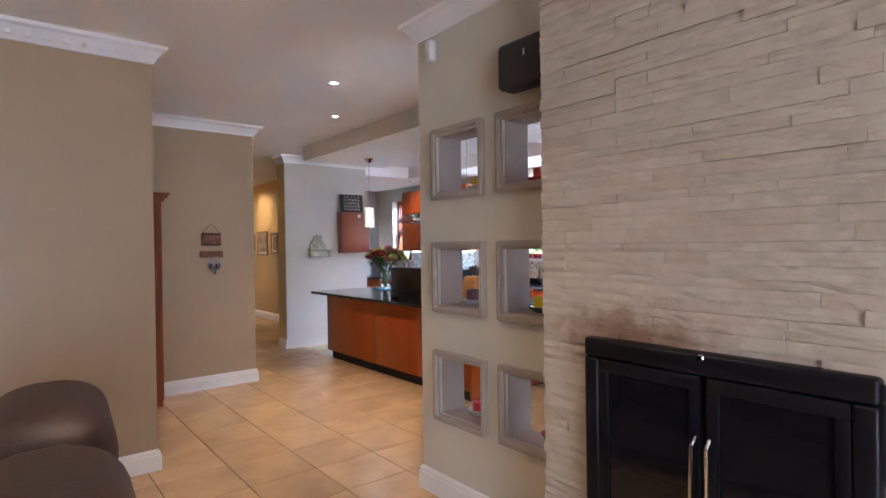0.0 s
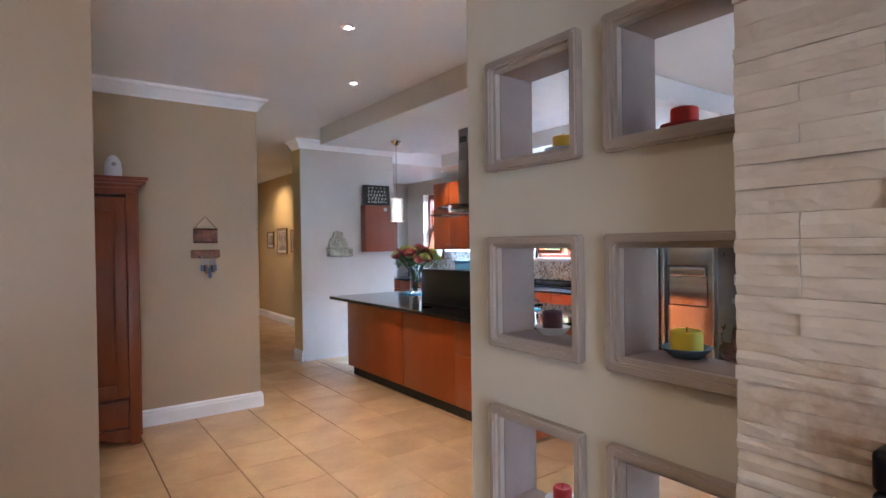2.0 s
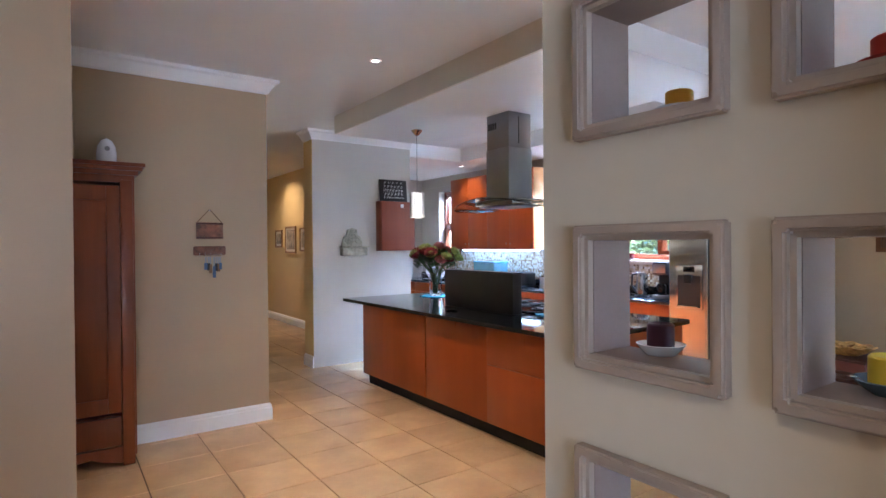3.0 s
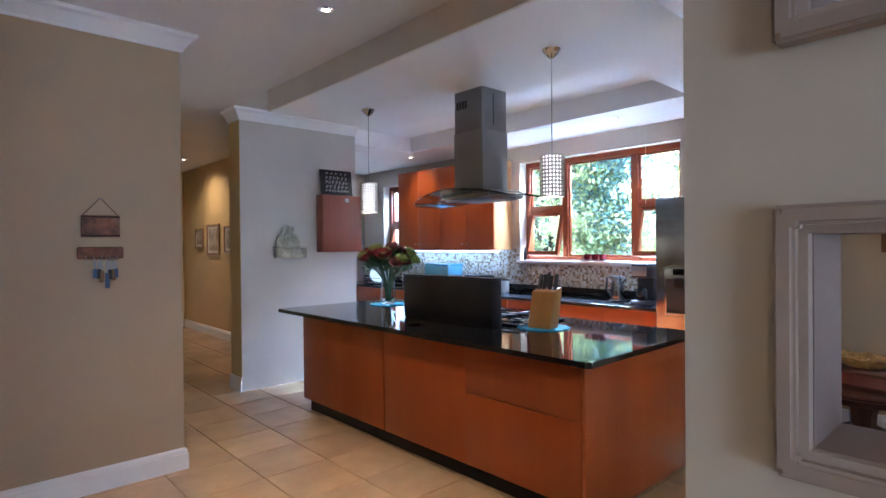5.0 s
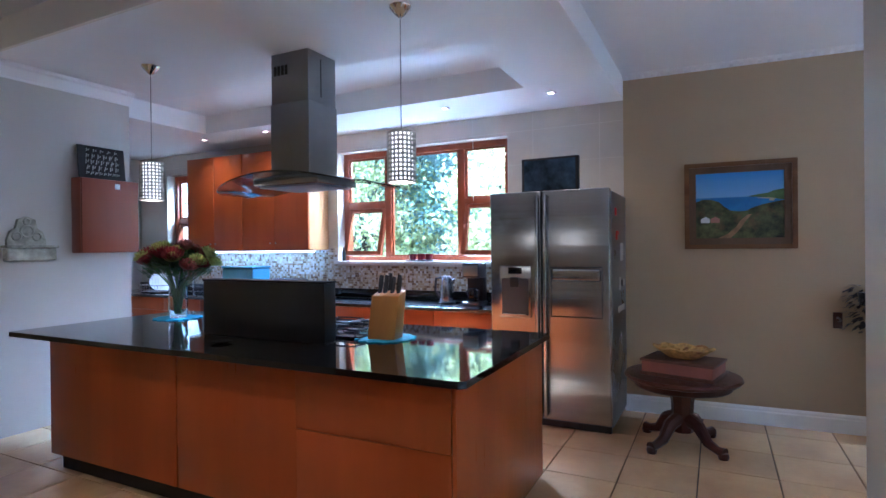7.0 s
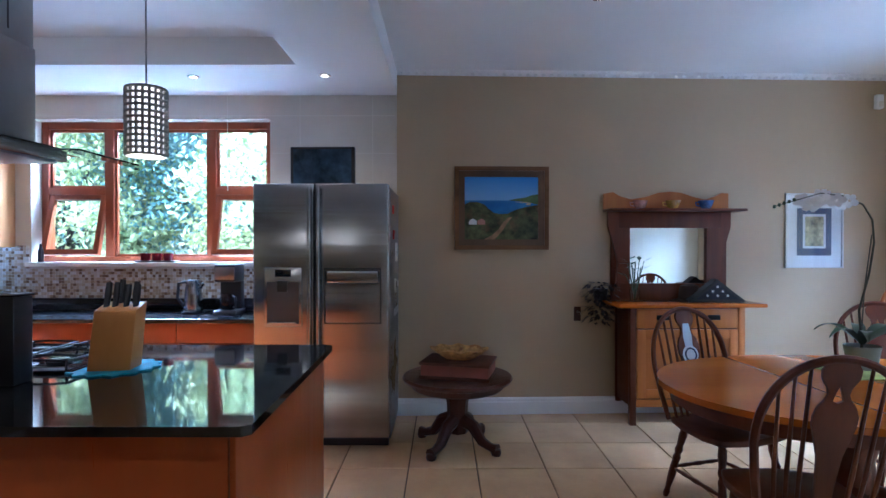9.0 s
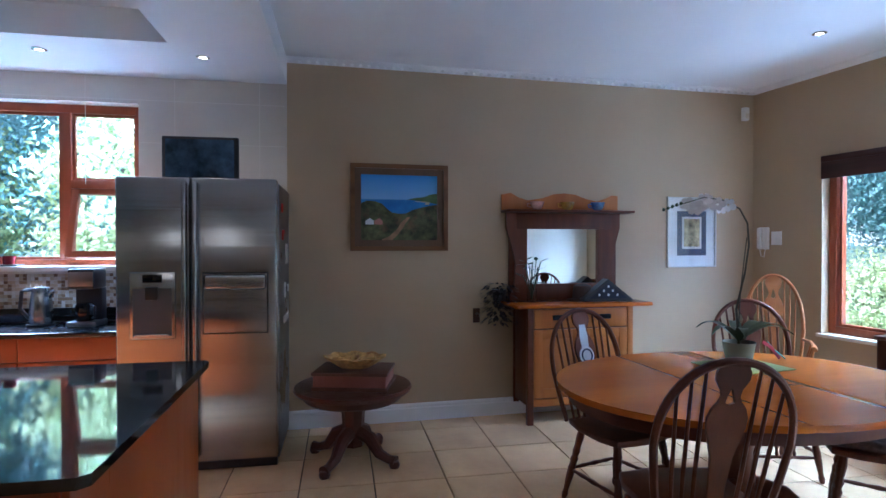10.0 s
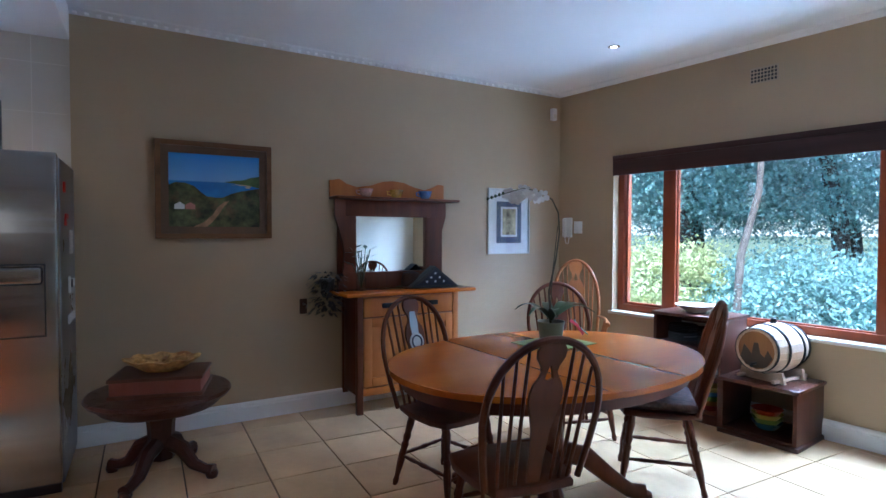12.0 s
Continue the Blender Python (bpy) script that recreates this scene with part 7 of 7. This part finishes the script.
for k in range(ns):
    bm = bmesh.new()
    prev = None
    for i in range(7):
        y = -L2 + 2 * L2 * i / 6
        row = []
        for rr in (brad(y), brad(y) - 0.014):
            for a in (2 * math.pi * (k + 0.015) / ns, 2 * math.pi * (k + 0.985) / ns):
                row.append(bm.verts.new((rr * math.cos(a), y, zc + rr * math.sin(a))))
        if prev:
            for a, b in ((0, 1), (1, 3), (3, 2), (2, 0)):
                bm.faces.new((prev[a], prev[b], row[b], row[a]))
        else:
            bm.faces.new((row[0], row[1], row[3], row[2]))
        prev = row
    bm.faces.new((prev[0], prev[2], prev[3], prev[1]))
    part("stave", bm, STAVE, e, smooth=False)
for y in (-0.185, -0.085, 0.085, 0.185):
    bm = turn(lathe([(brad(y) + 0.0005, -0.011), (brad(y) + 0.004, -0.011), (brad(y) + 0.004, 0.011), (brad(y) + 0.0005, 0.011), (brad(y) + 0.0005, -0.011)], 40), pose(0, y, zc, -90, 0, 0))
    part("hoop", bm, BLACKM, e, "black metal hoop")
for y in (-0.182, 0.182):
    part("barrel_head", turn(lathe([(0, 0), (0.128, 0), (0.128, 0.012), (0, 0.012)], 36), pose(0, y, zc, -90, 0, 0)), HEADW, e, "tan round head")
part("printed_mark", turn(slab([(-0.115, -0.02), (-0.08, 0.03), (-0.06, -0.02), (-0.03, 0.0), (-0.015, 0.07), (0.015, 0.07), (0.03, -0.01), (0.055, 0.02), (0.085, 0.05), (0.1, -0.01), (0.11, -0.04), (0.07, -0.09), (0.0, -0.105), (-0.07, -0.09)], 0, 0.002), pose(0, 0.1975, zc - 0.02, 90, 0, 0)), surf("dark_print", (0.05, 0.03, 0.02), 0.6), e, "dark faded printed mark")
part("tap", tube([(0, 0.195, zc - 0.09), (0, 0.24, zc - 0.09), (0, 0.25, zc - 0.11)], 0.01, 8), BLACKM, e, "small tap")
part("bung", lathe([(0, 0), (0.022, 0), (0.018, 0.035), (0, 0.035)], 14), BLACK, e, "black bung", at=(0, 0, zc + 0.17))
for y in (-0.12, 0.12):
    part("cradle", turn(slab([(-0.16, 0.0), (0.16, 0.0), (0.14, 0.075), (0.08, 0.065), (0, 0.04), (-0.08, 0.065), (-0.14, 0.075)], -0.012, 0.012), pose(0, y, 0.001, 90, 0, 0)), STAVE, e)
for x in (-0.12, 0.12):
    part("cradle_rail", bbox((x - 0.012, x + 0.012), (-0.2, 0.2), (0.008, 0.03), 0.003), STAVE, e)

# a picture on the far side of the niche wall, seen in the mirror
e = thing("framed_picture", (NX + 0.17, 3.6, 1.62), "dark picture in a wide white frame on the grey wall", "picture")
bm = bmesh.new()
for y0, y1, z0, z1 in ((-0.3, 0.3, 0.22, 0.3), (-0.3, 0.3, -0.3, -0.22), (-0.3, -0.22, -0.22, 0.22), (0.22, 0.3, -0.22, 0.22)):
    box(bm, (0.001, 0.03), (y0, y1), (z0, z1))
part("frame", bm, TRIM, e, smooth=False)
part("print", bbox((0.001, 0.012), (-0.22, 0.22), (-0.22, 0.22), 0), surf("dark_picture", (0.05, 0.045, 0.045), 0.4, var=0.5, scale=8), e)

# ---- pieces of the floor and the stone wall ----
floor = bpy.data.objects["floor"]
PX, PY, X0, Y0 = 0.4425, 0.432, 3.08, 4.53
bm = bmesh.new()
box(bm, (0.0038, PX - 0.0038), (0.0038, PY - 0.0038), (-0.0115, 0.0))
rim = [e_ for e_ in bm.edges if all(v.co.z > -0.001 for v in e_.verts)]
bmesh.ops.bevel(bm, geom=rim, offset=0.0025, segments=1, affect="EDGES")
tile_me = bpy.data.meshes.new("floor_tile")
bm.to_mesh(tile_me)
bm.free()
tile_me.materials.append(TILE)
tv = np.array([v.co[:] for v in tile_me.vertices])
tf = [list(p.vertices) for p in tile_me.polygons]
spots_xy, rest = [], []
for i in range(-14, 13):
    for j in range(-15, 28):
        x, y = X0 + i * PX, Y0 + j * PY
        if y < 1.0 and x > 3.9 or x > 8.2 or y > 12.6 and x > 6.3:
            continue
        cx, cy = x + PX / 2, y + PY / 2
        seen = 2.0 < cx < 8.1 and 2.2 < cy < 10.6 and not (5.4 < cx < 6.4 and 6.8 < cy < 9.3) and not (cx > 7.6 and cy > 6.5) and not (cx < 3.6 and cy < 6.0) and not (cx < 4.2 and cy > 8.9) and not (cx > 5.1 and cy > 10.4)
        (spots_xy if seen else rest).append((x, y))
spots_xy = sorted(spots_xy, key=lambda p: abs(p[0] + 0.2 - 5.0) + abs(p[1] + 0.2 - 6.0))
rest += spots_xy[295:]
for x, y in spots_xy[:295]:
    t = new("floor_tile", tile_me)
    t.parent = floor
    t.matrix_basis = pose(x, y, 0)
vs, fs = [], []
for x, y in rest:
    b0 = len(vs)
    vs += (tv + (x, y, 0)).tolist()
    fs += [[k + b0 for k in f] for f in tf]
me = bpy.data.meshes.new("far_floor_tiles")
me.from_pydata(vs, [], fs)
me.materials.append(TILE)
ob = new("far_floor_tiles", me)
ob.parent = floor
tagged(ob, "", "", "", "stuff")

rs = random.Random(17)
z = 0.0
row = 0
lens_ = [0.14, 0.26, 0.4, 0.55, 0.7]
meshes = {}
while z < CEIL - 0.01:
    h = rs.choice((0.03, 0.036, 0.042, 0.05))
    h = min(h, CEIL - z)
    y = 4.385
    first_l = rs.choice((0.12, 0.25, 0.36, 0.5))
    while y > 2.5:
        w = first_l if y > 4.384 else rs.choice(lens_) * rs.uniform(0.9, 1.1)
        y1 = y - w
        if not (z + h / 2 < FZ and y < FY1 + 0.04 and y1 > FY0 - 0.3):
            a0, a1 = y1 + 0.0005, y - 0.0005
            if z + h / 2 < FZ:
                if y1 < FY1 < y:
                    a0 = FY1 + 0.002
                if y1 < FY0 < y and y > FY1:
                    a0 = FY1 + 0.002
            if not (z + h / 2 < FZ and FY0 < (a0 + a1) / 2 < FY1) and a1 - a0 > 0.02:
                off = rs.choice((-0.006, -0.003, 0.0, 0.0, 0.001, 0.004))
                bm = bmesh.new()
                ny = max(2, int((a1 - a0) / 0.06))
                grid = []
                for zi in (z + 0.0004, z + h * 0.5, z + h - 0.0004):
                    grid.append([bm.verts.new((SX + off + rs.uniform(-0.003, 0.003) + (0.0015 if zi != z + h * 0.5 else -0.0015), a0 + (a1 - a0) * k / ny, zi)) for k in range(ny + 1)])
                for A, B in zip(grid, grid[1:]):
                    for k in range(ny):
                        bm.faces.new((A[k], A[k + 1], B[k + 1], B[k]))
                edge = [grid[0], grid[2]]
                backv = [[bm.verts.new((SX + 0.023, v.co.y, v.co.z)) for v in g] for g in edge]
                for g, bb in zip(edge, backv):
                    for k in range(ny):
                        bm.faces.new((g[k], g[k + 1], bb[k + 1], bb[k]))
                for k in (0, -1):
                    bm.faces.new((grid[0][k], grid[1][k], grid[2][k], backv[1][k], backv[0][k]))
                mt = STONE_TAN if rs.random() < 0.012 else STONE
                bmesh.ops.recalc_face_normals(bm, faces=bm.faces[:])
                me = bpy.data.meshes.new("stone_strip")
                bm.to_mesh(me)
                bm.free()
                me.materials.append(mt)
                so = new("stone_strip", me)
                so.parent = breast
        y = y1
    z += h
